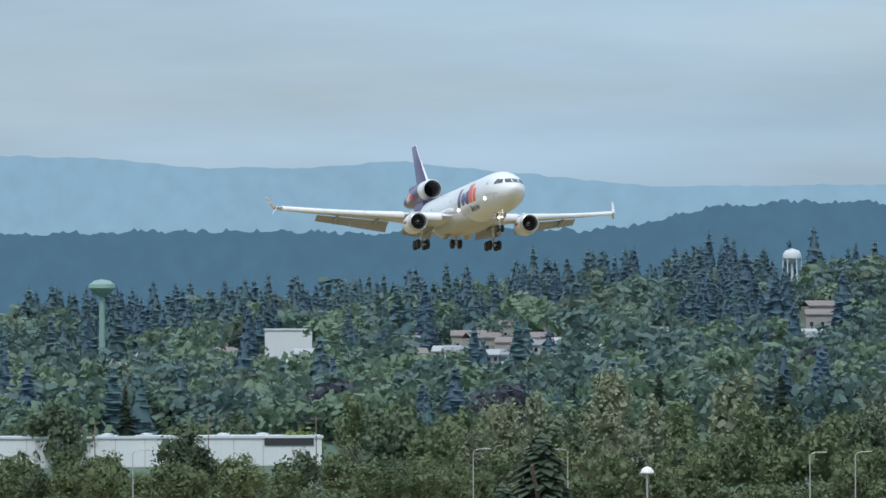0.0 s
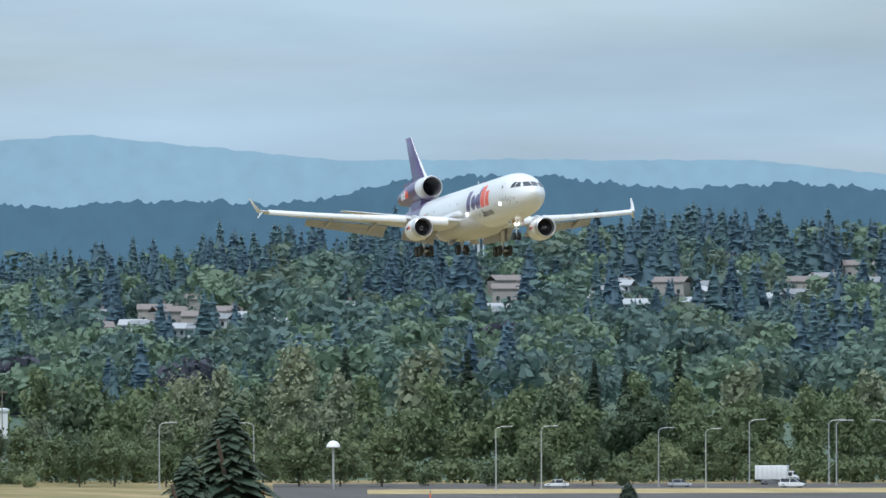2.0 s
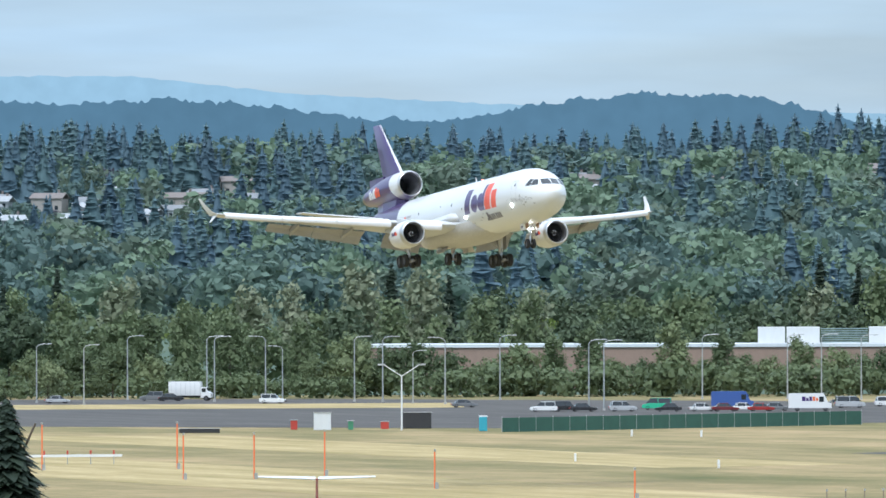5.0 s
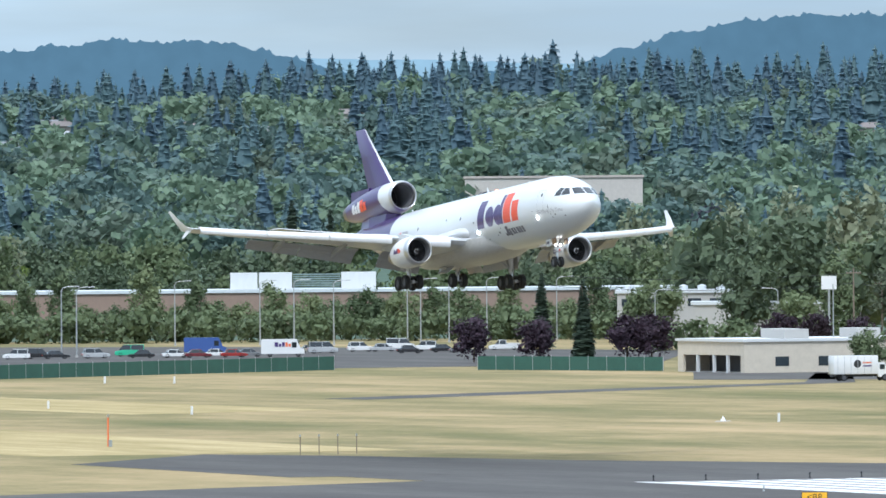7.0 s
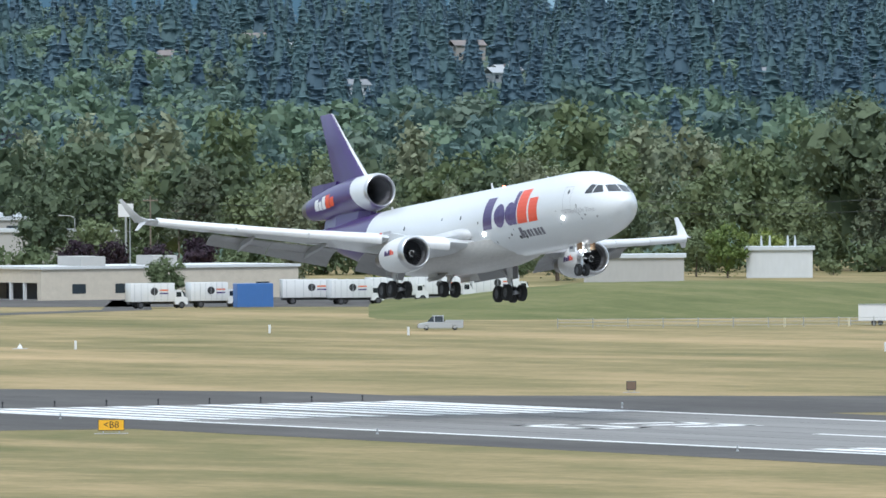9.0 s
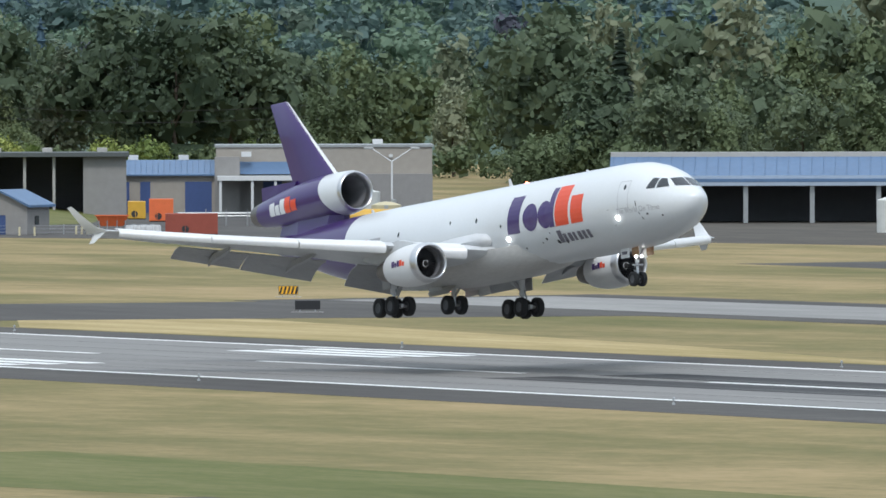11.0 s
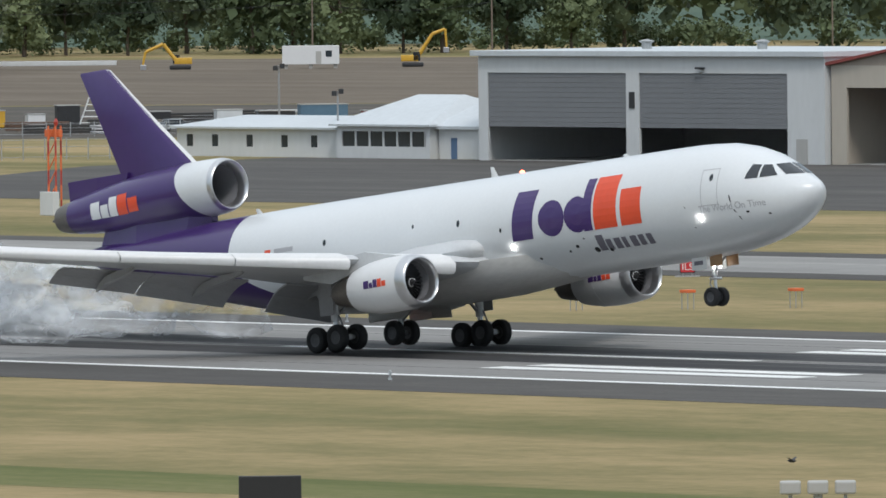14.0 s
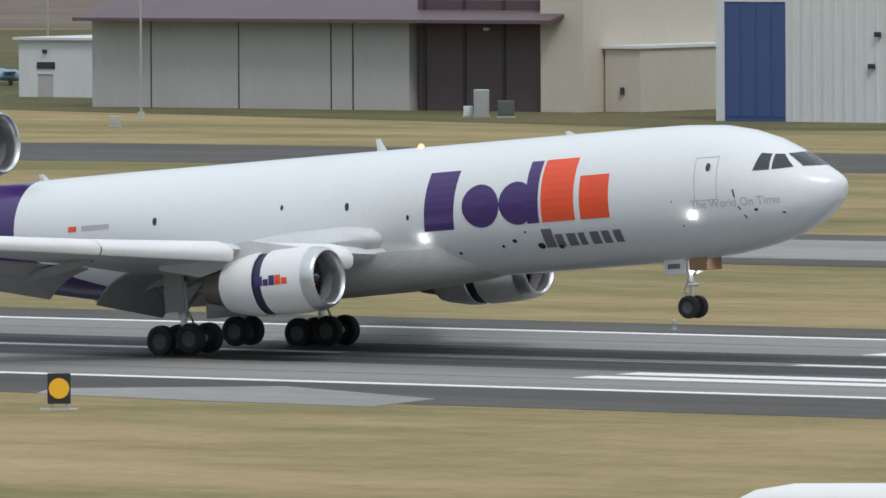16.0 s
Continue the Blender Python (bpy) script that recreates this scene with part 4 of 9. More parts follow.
def build_airliner():
    a = thing("airliner", pose(-1475, RUNWAY_Y, 50), "white cargo airliner with purple tail, three engines, wheels down", "airplane")
    n = 48
    bm = bmesh.new()
    xs = sorted({f[0] for f in FUS} | {-12.0 - 1.5 * i for i in range(16)} | {-37.2, -39.7, -42.2, -44.7, -47.5, -50.5, -53.5}, reverse=True)
    rings = []
    for x in xs:
        zc, rz, ry = fus_at(x)
        rings.append([(x, ry * math.cos(i * math.tau / n), zc + rz * math.sin(i * math.tau / n)) for i in range(n)])
    loft(bm, rings)
    bmesh.ops.recalc_face_normals(bm, faces=bm.faces)
    fus = part("fuselage", bm, SKIN, a, "", 50)
    # wing box fairing under the belly
    bm = bmesh.new()
    rings = []
    for x, w, lo in ((-17.5, 1.3, -2.9), (-20, 2.6, -3.15), (-24, 3.25, -3.42), (-30, 3.35, -3.5), (-35, 2.9, -3.35), (-39, 1.6, -3.02), (-41, 0.6, -2.75)):
        rings.append([(x, -w, -1.6), (x, -w * 0.96, -2.4), (x, -w * 0.7, lo + 0.2), (x, -w * 0.3, lo), (x, w * 0.3, lo), (x, w * 0.7, lo + 0.2), (x, w * 0.96, -2.4), (x, w, -1.6)])
    loft(bm, rings)
    bmesh.ops.recalc_face_normals(bm, faces=bm.faces)
    part("belly_fairing", bm, BELLY, a, "grey belly fairing with oil streaks", 60)
    # wings with slats, flaps, winglets
    for side in (-1, 1):
        w = part("wing", wing_mesh(WST, side, 11), WING, a, "grey wing", 45)
        for y0, y1 in ((4.6, 7.2), (9.3, 14.2), (14.25, 19.2), (19.25, 24.6)):
            st = []
            for y in (y0, (y0 + y1) / 2, y1):
                z, xl, ch, th = wing_at(y)
                k = max(0.045 * ch, 0.26) * 1.7
                st.append((y, [(xl - 0.55 * k, z + 0.62 * k - 0.02), (xl + 0.35 * k, z + 0.30 * k), (xl + 0.85 * k, z - 0.2 * k), (xl + 0.8 * k, z - 0.62 * k), (xl + 0.55 * k, z - 0.85 * k)]))
            part("slat", curve_panel(st, side, 0.05), SLAT, w, "white leading-edge slat, lowered", 50)
        for y0, y1, drop, k in ((3.3, 7.4, 36, 0.20), (9.6, 14.6, 31, 0.24), (14.65, 19.3, 29, 0.24)):
            for lay in (0, 1):
                st = []
                for y in (y0, y1):
                    z, xl, ch, th = wing_at(y)
                    c = ch * k * (0.75 if lay == 0 else 0.6)
                    d = radians(drop * (0.62 if lay == 0 else 1.25))
                    xs_, zs_ = xl - ch * 0.87, z - 0.02 - ch * 0.045
                    if lay:
                        c0, d0 = ch * k * 0.75, radians(drop * 0.62)
                        xs_, zs_ = xs_ - c0 * 0.96 * math.cos(d0), zs_ - c0 * 0.96 * math.sin(d0) - 0.05
                    st.append((y, [(xs_ - c * q * math.cos(d), zs_ - c * q * math.sin(d) + 0.05 * c * math.sin(math.pi * q)) for q in (0, 0.25, 0.6, 1)]))
                part("flap" if lay == 0 else "aft_flap", curve_panel(st, side, 0.10 if lay == 0 else 0.06), FLAP, w, "grey flap, fully lowered", 50)
        for y in (5.2, 11.5, 16.8):
            z, xl, ch, th = wing_at(y)
            bm = bmesh.new()
            rr = [[(xl - ch * q, side * y + dy * s, z + dz * s - o) for dy, dz in ((-0.2, -0.25), (0.2, -0.25), (0.22, 0.15), (-0.22, 0.15))]
                  for q, s, o in ((0.55, 0.4, 0.3), (0.75, 1.0, 0.5), (0.95, 1.0, 0.7), (1.06, 0.7, 1.0), (1.13, 0.2, 1.25))]
            loft(bm, rr)
            bmesh.ops.recalc_face_normals(bm, faces=bm.faces)
            part("flap_hinge_fairing", bm, FLAP, w, "grey flap hinge fairing", 60)
        part("aileron", curve_panel([(y, [(wing_at(y)[1] - wing_at(y)[2] * q, wing_at(y)[0] + 0.03 - 0.12 * (q - 0.86)) for q in (0.86, 1.03)]) for y in (19.6, 24.4)], side, 0.05), WING, w)
        up = part("winglet", wing_mesh([(25.15, 0.95, -38.0, 2.8, 0.09, 0), (25.45, 1.25, -38.9, 1.75, 0.08, 0), (25.7, 1.9, -39.9, 1.3, 0.08, 0), (25.95, 2.95, -41.5, 0.7, 0.08, 0)], side, 7), WHITE, w, "white upright winglet", 45)
        part("lower_winglet", wing_mesh([(25.1, 0.92, -38.2, 1.7, 0.08, 0), (25.5, 0.2, -39.3, 0.7, 0.08, 0)], side, 7), WHITE, w, "small white fin under the wing tip", 45)
        bm = bmesh.new()
        lathe(bm, [(0.12, 0.02), (0.08, 0.07), (-0.1, 0.08), (-0.2, 0.03)], 10, "x", (-37.9, side * 25.2, 0.9), cap0=True, cap1=True)
        part("tip_lamp", bm, METAL, w)
        # tailplane
        part("tailplane", wing_mesh([(0.9, 1.25, -50.6, 6.6, 0.10, -2), (5, 1.95, -53.6, 4.5, 0.09, -2), (9.0, 2.65, -56.6, 2.4, 0.09, -2)], side, 9), WING, a, "grey tailplane half", 45)
        # wing-root fillet
        bm = bmesh.new()
        loft(bm, [[(-22.9, side * (2.9 + 0.2 * math.cos(w)), -0.95 + 0.16 * math.sin(w)) for w in (-2.2, -0.9, 0, 0.9, 2.2)],
                  [(-23.3, side * (2.8 + 0.85 * max(0, math.cos(w))), -0.95 + 0.52 * math.sin(w)) for w in (-1.57, -0.7, 0, 0.7, 1.57)],
                  [(-24.6, side * (2.7 + 1.3 * max(0, math.cos(w))), -1.0 + 0.76 * math.sin(w)) for w in (-1.57, -0.7, 0, 0.7, 1.57)],
                  [(-28, side * (2.7 + 1.4 * max(0, math.cos(w))), -1.15 + 0.84 * math.sin(w)) for w in (-1.57, -0.7, 0, 0.7, 1.57)],
                  [(-33.5, side * (2.6 + 0.8 * max(0, math.cos(w))), -1.7 + 0.8 * math.sin(w)) for w in (-1.57, -0.7, 0, 0.7, 1.57)]])
        bmesh.ops.recalc_face_normals(bm, faces=bm.faces)
        part("wing_root_fairing", bm, WING, a, "pale grey wing root fairing", 60)
    engines = [build_engine(a, y, -22.0, -2.6) for y in (-8.35, 8.15)]
    # tail engine
    bm = bmesh.new()
    lathe_prof = [(-45.95, 1.42, 4.86), (-46.3, 1.53, 4.85), (-47.5, 1.6, 4.8), (-49.5, 1.62, 4.75), (-52, 1.56, 4.67), (-54.5, 1.42, 4.56), (-57, 1.18, 4.44), (-58.6, 0.98, 4.37), (-58.6, 0.88, 4.37)]
    loft(bm, [[(x, r * math.cos(i * math.tau / 36), zc + r * math.sin(i * math.tau / 36)) for i in range(36)] for x, r, zc in lathe_prof], cap0=False)
    bmesh.ops.recalc_face_normals(bm, faces=bm.faces)
    te = part("tail_engine", bm, NAC2, a, "white and purple tail engine nacelle", 45)
    part("inlet_lip", lathe(bmesh.new(), [(-0.5, 1.5), (-0.2, 1.46), (-0.03, 1.39), (0.0, 1.34), (-0.05, 1.27), (-0.3, 1.2), (-0.7, 1.17)], 36, centre=(-45.8, 0, 4.86)), METAL, te, "polished metal inlet lip", 40)
    part("inlet_duct", lathe(bmesh.new(), [(-0.7, 1.17), (-2.6, 1.12), (-4.5, 1.1)], 36, centre=(-45.8, 0, 4.86)), mat_cache("duct_grey", (0.20, 0.20, 0.21), 0.5), te, "grey inlet duct", 40)
    part("fan_face", lathe(bmesh.new(), [(-4.45, 1.12), (-4.5, 0.02)], 30, centre=(-45.8, 0, 4.86), cap1=True), DARK, te)
    part("exhaust_nozzle", lathe(bmesh.new(), [(-58.3, 0.98), (-59.4, 0.86), (-59.9, 0.74), (-59.9, 0.62), (-59.2, 0.6)], 28, centre=(0, 0, 4.35)), HOTMETAL, te, "bare metal exhaust nozzle", 40)
    part("exhaust_cone", lathe(bmesh.new(), [(-59.0, 0.55), (-60.0, 0.36), (-60.9, 0.04)], 18, centre=(0, 0, 4.33), cap1=True), HOTMETAL, te, "", 40)
    # pylon between fuselage and tail engine
    bm = bmesh.new()
    loft(bm, [[(-47.4, w, 2.4) for w in (-0.25, 0.25)] + [(-47.2, w, 3.6) for w in (0.2, -0.2)],
              [(-49.0, w, 1.9) for w in (-0.95, 0.95)] + [(-48.4, w, 3.8) for w in (0.7, -0.7)],
              [(-53, w, 1.7) for w in (-0.95, 0.95)] + [(-53, w, 3.8) for w in (0.7, -0.7)],
              [(-57.0, w, 2.0) for w in (-0.15, 0.15)] + [(-56.2, w, 3.6) for w in (0.15, -0.15)]])
    bmesh.ops.recalc_face_normals(bm, faces=bm.faces)
    part("tail_engine_pylon", bm, PURPLE, a, "purple pylon under the tail engine")
    # fin, rudder
    bm = bmesh.new()
    rings = []
    for z, xl, xt, th in ((5.9, -47.9, -54.6, 0.42), (6.6, -48.7, -54.9, 0.36), (9.4, -51.9, -56.2, 0.25), (12.2, -55.0, -57.55, 0.15), (12.3, -55.3, -57.5, 0.05)):
        c = xl - xt
        rings.append([(xl - c * p, s * th * k, z) for p, k, s in ((0, 0, 1), (0.03, 0.45, 1), (0.12, 0.8, 1), (0.35, 1, 1), (0.7, 0.6, 1), (1, 0.06, 1), (1, 0.06, -1), (0.7, 0.6, -1), (0.35, 1, -1), (0.12, 0.8, -1), (0.03, 0.45, -1))])
    loft(bm, rings)
    bmesh.ops.recalc_face_normals(bm, faces=bm.faces)
    fin = part("fin", bm, PURPLE, a, "tall purple tail fin", 40)
    bm = bmesh.new()
    loft(bm, [[(x, w, z) for x, w, z in ((xl + 0.03, 0.0, z), (xl - 0.16, 0.115 * th / 0.3 + 0.03, z), (xl - 0.2, 0, z), (xl - 0.16, -0.115 * th / 0.3 - 0.03, z))] for z, xl, th in ((6.3, -48.35, 0.4), (9.4, -51.9, 0.25), (12.25, -55.05, 0.15))])
    bmesh.ops.recalc_face_normals(bm, faces=bm.faces)
    part("leading_edge", bm, SLAT, fin, "white leading edge strip")
    bm = bmesh.new()
    rings = []
    for z, xl, xt in ((4.3, -54.4, -59.2), (5.5, -54.2, -59.25), (6.35, -53.9, -59.3)):
        rings.append([(xl, 0.3, z), ((xl + xt) / 2, 0.24, z), (xt, 0.04, z), (xt, -0.04, z), ((xl + xt) / 2, -0.24, z), (xl, -0.3, z)])
    loft(bm, rings)
    bmesh.ops.recalc_face_normals(bm, faces=bm.faces)
    part("lower_rudder", bm, PURPLE, fin, "purple lower rudder")
    # plain company mark on the tail engine
    for x0, x1, h0, h1, m in ((-56.2, -55.35, -0.55, 0.55, WHITE), (-55.25, -54.55, -0.55, 0.25, WHITE), (-54.45, -53.75, -0.55, 0.6, WHITE), (-53.7, -52.85, -0.55, 0.62, ORANGE), (-52.75, -51.9, -0.5, 0.3, ORANGE)):
        bm = bmesh.new()
        for k in range(5):
            q = []
            for x, h in ((x0, h0 + (h1 - h0) * k / 5), (x1, h0 + (h1 - h0) * k / 5), (x1, h0 + (h1 - h0) * (k + 1) / 5), (x0, h0 + (h1 - h0) * (k + 1) / 5)):
                r = float(np.interp(x, [-58.6, -57, -54.5, -52, -49.5], [0.98, 1.18, 1.42, 1.56, 1.62])) + 0.015
                zc = float(np.interp(x, [-58.6, -49.5], [4.37, 4.75]))
                w = h / 1.5 - 0.06
                q.append(bm.verts.new((x, -r * math.cos(w), zc + r * math.sin(w))))
            bm.faces.new(q)
        part("mark_block", bm, m, te)
    # cockpit windows (each side three panes)
    for side in (-1, 1):
        for o in ([(-3.35, 0.70), (-2.68, 0.70), (-2.78, 1.38), (-3.2, 1.45)], [(-2.58, 0.70), (-1.80, 0.74), (-2.36, 1.34), (-2.68, 1.37)]):
            part("window_pane", patch(bmesh.new(), o, side, 0.02, 0.15), WGLASS, fus, "dark cockpit side window")
        bm = bmesh.new()
        grid = []
        for i in range(8):
            u = i / 7
            row = []
            for j in range(6):
                v = j / 5
                y, z = 0.06 + u * ((1.0 - 0.06) * (1 - v) + (0.90 - 0.06) * v), (0.74 + 0.01 * u) * (1 - v) + (1.40 - 0.05 * u) * v
                lo, hi = -6.0, -0.05
                for _ in range(30):
                    mid = (lo + hi) / 2
                    c, rz, ry = fus_at(mid)
                    if ((z - c) / rz) ** 2 + (y / ry) ** 2 < 1:
                        lo = mid
                    else:
                        hi = mid
                row.append(bm.verts.new((hi + 0.014, side * y, z + 0.016)))
            grid.append(row)
        for i in range(7):
            for j in range(5):
                q = [grid[i][j], grid[i + 1][j], grid[i + 1][j + 1], grid[i][j + 1]]
                bm.faces.new(q if side > 0 else q[::-1])
        part("windscreen_pane", bm, WGLASS, fus, "dark cockpit windscreen pane")
    # doors, hatches, seams on the seen side
    def outline(name, x0, x1, z0, z1, w=0.035):
        bm = bmesh.new()
        for o in (rect(x0, x1, z0, z0 + w), rect(x0, x1, z1 - w, z1), rect(x0, x0 + w, z0, z1), rect(x1 - w, x1, z0, z1)):
            patch(bm, o, -1, 0.01)
        part(name, bm, PALETXT, fus, "thin door outline")
    outline("door", -6.05, -4.95, -0.45, 1.45)
    for x, z in ((-5.4, 1.0), (-24.6, 0.55), (-28.2, 0.75), (-35.3, 0.6), (-21.3, -0.15)):
        s = 0.10 if x in (-28.2, -21.3) else 0.15
        part("cabin_window", disc_patch(bmesh.new(), x, z, s * 0.8, s * 1.25, n=12), WGLASS, fus, "small dark window")
    for x, z, s in ((-15.9, -1.55, 0.13), (-16.6, -1.75, 0.09), (-14.6, -1.85, 0.2), (-13.6, -1.95, 0.14), (-15.2, -1.2, 0.07), (-19.0, -1.9, 0.1), (-3.3, -1.0, 0.09), (-2.2, -1.2, 0.07)):
        part("drain_port", disc_patch(bmesh.new(), x, z, s, s * 0.7, n=10), DARK, fus)
    for x0, z0, x1, z1 in ((-7.3, -0.35, -6.95, -1.5), (-4.25, -0.05, -4.2, -0.4), (-4.1, -0.8, -3.85, -1.35)):
        part("access_seam", patch(bmesh.new(), [(x0, z0), (x1, z1), (x1 + 0.07, z1), (x0 + 0.07, z0)], -1, 0.012), DARK, fus)
    # plain company mark: three purple and two orange shapes
    f = fus
    part("mark_block", patch(bmesh.new(), rect(-20.5, -18.9, -0.84, 1.75, 0.3), -1, 0.012), PURPLE, f)
    part("mark_block", disc_patch(bmesh.new(), -17.35, 0.1, 1.0, 0.96), PURPLE, f)
    part("mark_block", disc_patch(bmesh.new(), -15.4, 0.1, 0.95, 0.96), PURPLE, f)
    part("mark_block", patch(bmesh.new(), rect(-14.95, -14.3, -0.84, 1.88, 0.15), -1, 0.02), PURPLE, f)
    part("mark_block", patch(bmesh.new(), rect(-14.15, -12.4, -0.84, 1.9, 0.14), -1, 0.012), ORANGE, f)
    part("mark_block", patch(bmesh.new(), rect(-12.1, -10.55, -0.84, 1.08, 0.1), -1, 0.012), ORANGE, f)
    for i, (w, tall, low) in enumerate(((0.55, 0.82, 0), (0.42, 0.55, 0), (0.48, 0.55, 0.25), (0.34, 0.55, 0), (0.48, 0.55, 0), (0.42, 0.55, 0), (0.42, 0.55, 0))):
        x = -14.35 + i * 0.62
        bm = bmesh.new()
        patch(bm, rect(x, x + w, -1.95, -1.95 + tall), -1, 0.012, 0.2)
        part("lettering_bar", bm, GREYTXT, f)
    for x, z, w, h, m in ((-40.3, 0.55, 0.5, 0.24, ORANGE), (-39.5, 0.55, 1.6, 0.24, PALETXT)):
        part("registration_bar", patch(bmesh.new(), rect(x, x + w, z - h / 2, z + h / 2), -1, 0.012), m, f)
    slogan(f)
    # aerials and top fittings
    for x, h in ((-24.5, 0.55), (-14.2, 0.16), (-43.5, 0.3)):
        zc, rz, ry = fus_at(x)
        bm = bmesh.new()
        loft(bm, [[(x + 0.25, 0, zc + rz - 0.03), (x, 0.03, zc + rz - 0.03), (x - 0.3, 0, zc + rz - 0.03), (x, -0.03, zc + rz - 0.03)], [(x - 0.1, 0, zc + rz + h), (x - 0.2, 0.015, zc + rz + h), (x - 0.35, 0, zc + rz + h), (x - 0.2, -0.015, zc + rz + h)]])
        bmesh.ops.recalc_face_normals(bm, faces=bm.faces)
        part("aerial", bm, WHITE, a, "small white blade aerial")
    bm = lathe(bmesh.new(), [(0, 0.16), (0.1, 0.13), (0.16, 0.02)], 12, "z", (-22.4, 0, 3.0), cap1=True)
    part("beacon", bm, REDGLOW, a, "lit red anti-collision beacon", 60)
    part("beacon", lathe(bmesh.new(), [(0, 0.16), (-0.1, 0.13), (-0.16, 0.02)], 12, "z", (-33.0, 0, -3.55), cap1=True), REDGLOW, a, "lit red anti-collision beacon", 60)
    for x, y, z in ((-20.62, -2.80, -1.12), (-6.3, -2.72, -1.02), (-20.62, 2.80, -1.12)):
        part("landing_lamp", lathe(bmesh.new(), [(0, 0.17), (0.06, 0.13), (0.1, 0.02)], 12, "x", (x, y, z), cap1=True), LAMPGLOW, a, "lit landing lamp", 60)
    # main gear
    for y in (-5.33, 5.33):
        g = new("main_gear")
        g.parent = a
        g.location = (-32.3, y, 0)
        part("strut", bar((0, 0, -2.0), (0, 0, -3.9), 0.24, n=14), WHITE, g, "white main strut", 40)
        part("piston", bar((0, 0, -3.8), (0, 0, -4.85), 0.15, n=14), METAL, g, "bright metal piston", 40)
        part("side_brace", bar((0.1, -y * 0.33, -2.3), (0, 0, -3.7), 0.09), STEEL, g)
        part("drag_brace", bar((-1.6, 0, -2.0), (-0.05, 0, -3.8), 0.08), STEEL, g)
        bm = bmesh.new()
        tube(bm, (0.28, 0, -3.6), (0.55, 0, -4.2), 0.05)
        tube(bm, (0.55, 0, -4.2), (0.2, 0, -4.7), 0.05)
        part("torque_link", bm, STEEL, g)
        bm = bmesh.new()
        s = 1 if y > 0 else -1
        box(bm, -0.6, 0.5, s * 0.50, s * 0.57, -3.6, -1.6, 0.02)
        part("gear_door", bm, FLAP, g, "grey strut door", 40)
        b = boxed(-1.15, 1.15, -0.16, 0.16, -5.0, -4.68, 0.06)
        truck = part("bogie_beam", b, STEEL, g, "", 40)
        for dx in (-0.82, 0.82):
            part("axle", bar((dx, -0.7, -4.84), (dx, 0.7, -4.84), 0.1), STEEL, g)
            for dy in (-0.68, 0.68):
                wheel_part(g, dx, dy, -4.84, 0.70, 0.50)
    g = new("centre_gear")
    g.parent = a
    g.location = (-32.9, 0, 0)
    part("strut", bar((0, 0, -2.8), (0, 0, -4.0), 0.2, n=14), WHITE, g, "white strut", 40)
    part("piston", bar((0, 0, -3.9), (0, 0, -4.6), 0.13, n=14), METAL, g, "", 40)
    part("drag_brace", bar((1.4, 0, -3.1), (0.05, 0, -4.0), 0.08), STEEL, g)
    part("axle", bar((0, -0.55, -4.6), (0, 0.55, -4.6), 0.1), STEEL, g)
    for dy in (-0.55, 0.55):
        wheel_part(g, 0, dy, -4.6, 0.68, 0.5)
    for y0 in (-1.5, 1.5):
        part("gear_door", boxed(-0.9, 0.9, y0 - 0.03, y0 + 0.03, -3.95, -3.1, 0.02), BELLY, g, "grey gear bay door, hanging open", 40)
    # main gear bay doors hang from the belly
    for s in (-1, 1):
        bm = bmesh.new()
        loft(bm, [[(-30.2, s * 1.2, -3.3), (-34.0, s * 1.2, -3.3), (-34.0, s * 1.25, -3.34), (-30.2, s * 1.25, -3.34)], [(-30.8, s * 1.8, -4.0), (-33.5, s * 1.8, -3.85), (-33.5, s * 1.86, -3.85), (-30.8, s * 1.86, -4.0)]])
        bmesh.ops.recalc_face_normals(bm, faces=bm.faces)
        part("bay_door", bm, BELLY, a, "open gear bay door under the belly")
    g = new("nose_gear")
    g.parent = a
    g.location = (-8.4, 0, 0)
    part("strut", bar((0, 0, -2.5), (0, 0, -3.9), 0.15, n=14), WHITE, g, "white nose strut", 40)
    part("piston", bar((0, 0, -3.8), (0, 0, -5.02), 0.09, n=14), METAL, g, "bright metal piston", 40)
    part("drag_brace", bar((1.2, 0, -2.7), (0.05, 0, -3.7), 0.06), STEEL, g)
    bm = bmesh.new()
    tube(bm, (-0.16, 0, -3.8), (-0.42, 0, -4.3), 0.035)
    tube(bm, (-0.42, 0, -4.3), (-0.1, 0, -4.8), 0.035)
    part("torque_link", bm, STEEL, g)
    part("steering_cylinder", bar((0.05, -0.42, -4.05), (0.05, 0.42, -4.05), 0.07), METAL, g)
    part("axle", bar((0, -0.4, -5.02), (0, 0.4, -5.02), 0.07), STEEL, g)
    for dy in (-0.33, 0.33):
        wheel_part(g, 0, dy, -5.02, 0.51, 0.36)
    for s in (-1, 1):
        part("gear_door", boxed(-0.9, 0.2, s * 0.72 - 0.025, s * 0.72 + 0.025, -3.55, -2.85, 0.015), WHITE, g, "white nose gear door", 40)
        part("forward_gear_door", boxed(0.35, 1.25, s * 0.6 - 0.025, s * 0.6 + 0.025, -3.45, -2.8, 0.015), mat_cache("bare_door_brown", (0.34, 0.2, 0.10), 0.5), g, "brownish inside of a nose gear door", 40)
        part("taxi_lamp", lathe(bmesh.new(), [(0, 0.08), (0.04, 0.065), (0.06, 0.02)], 12, "x", (0.2, s * 0.24, -3.45), cap1=True), LAMPGLOW, g, "lit taxi lamp", 60)
    part("number_bar", boxed(-0.7, -0.05, -0.755, -0.75, -3.3, -3.08), GREYTXT, g, "dark bar on the gear door")
    return a, engines


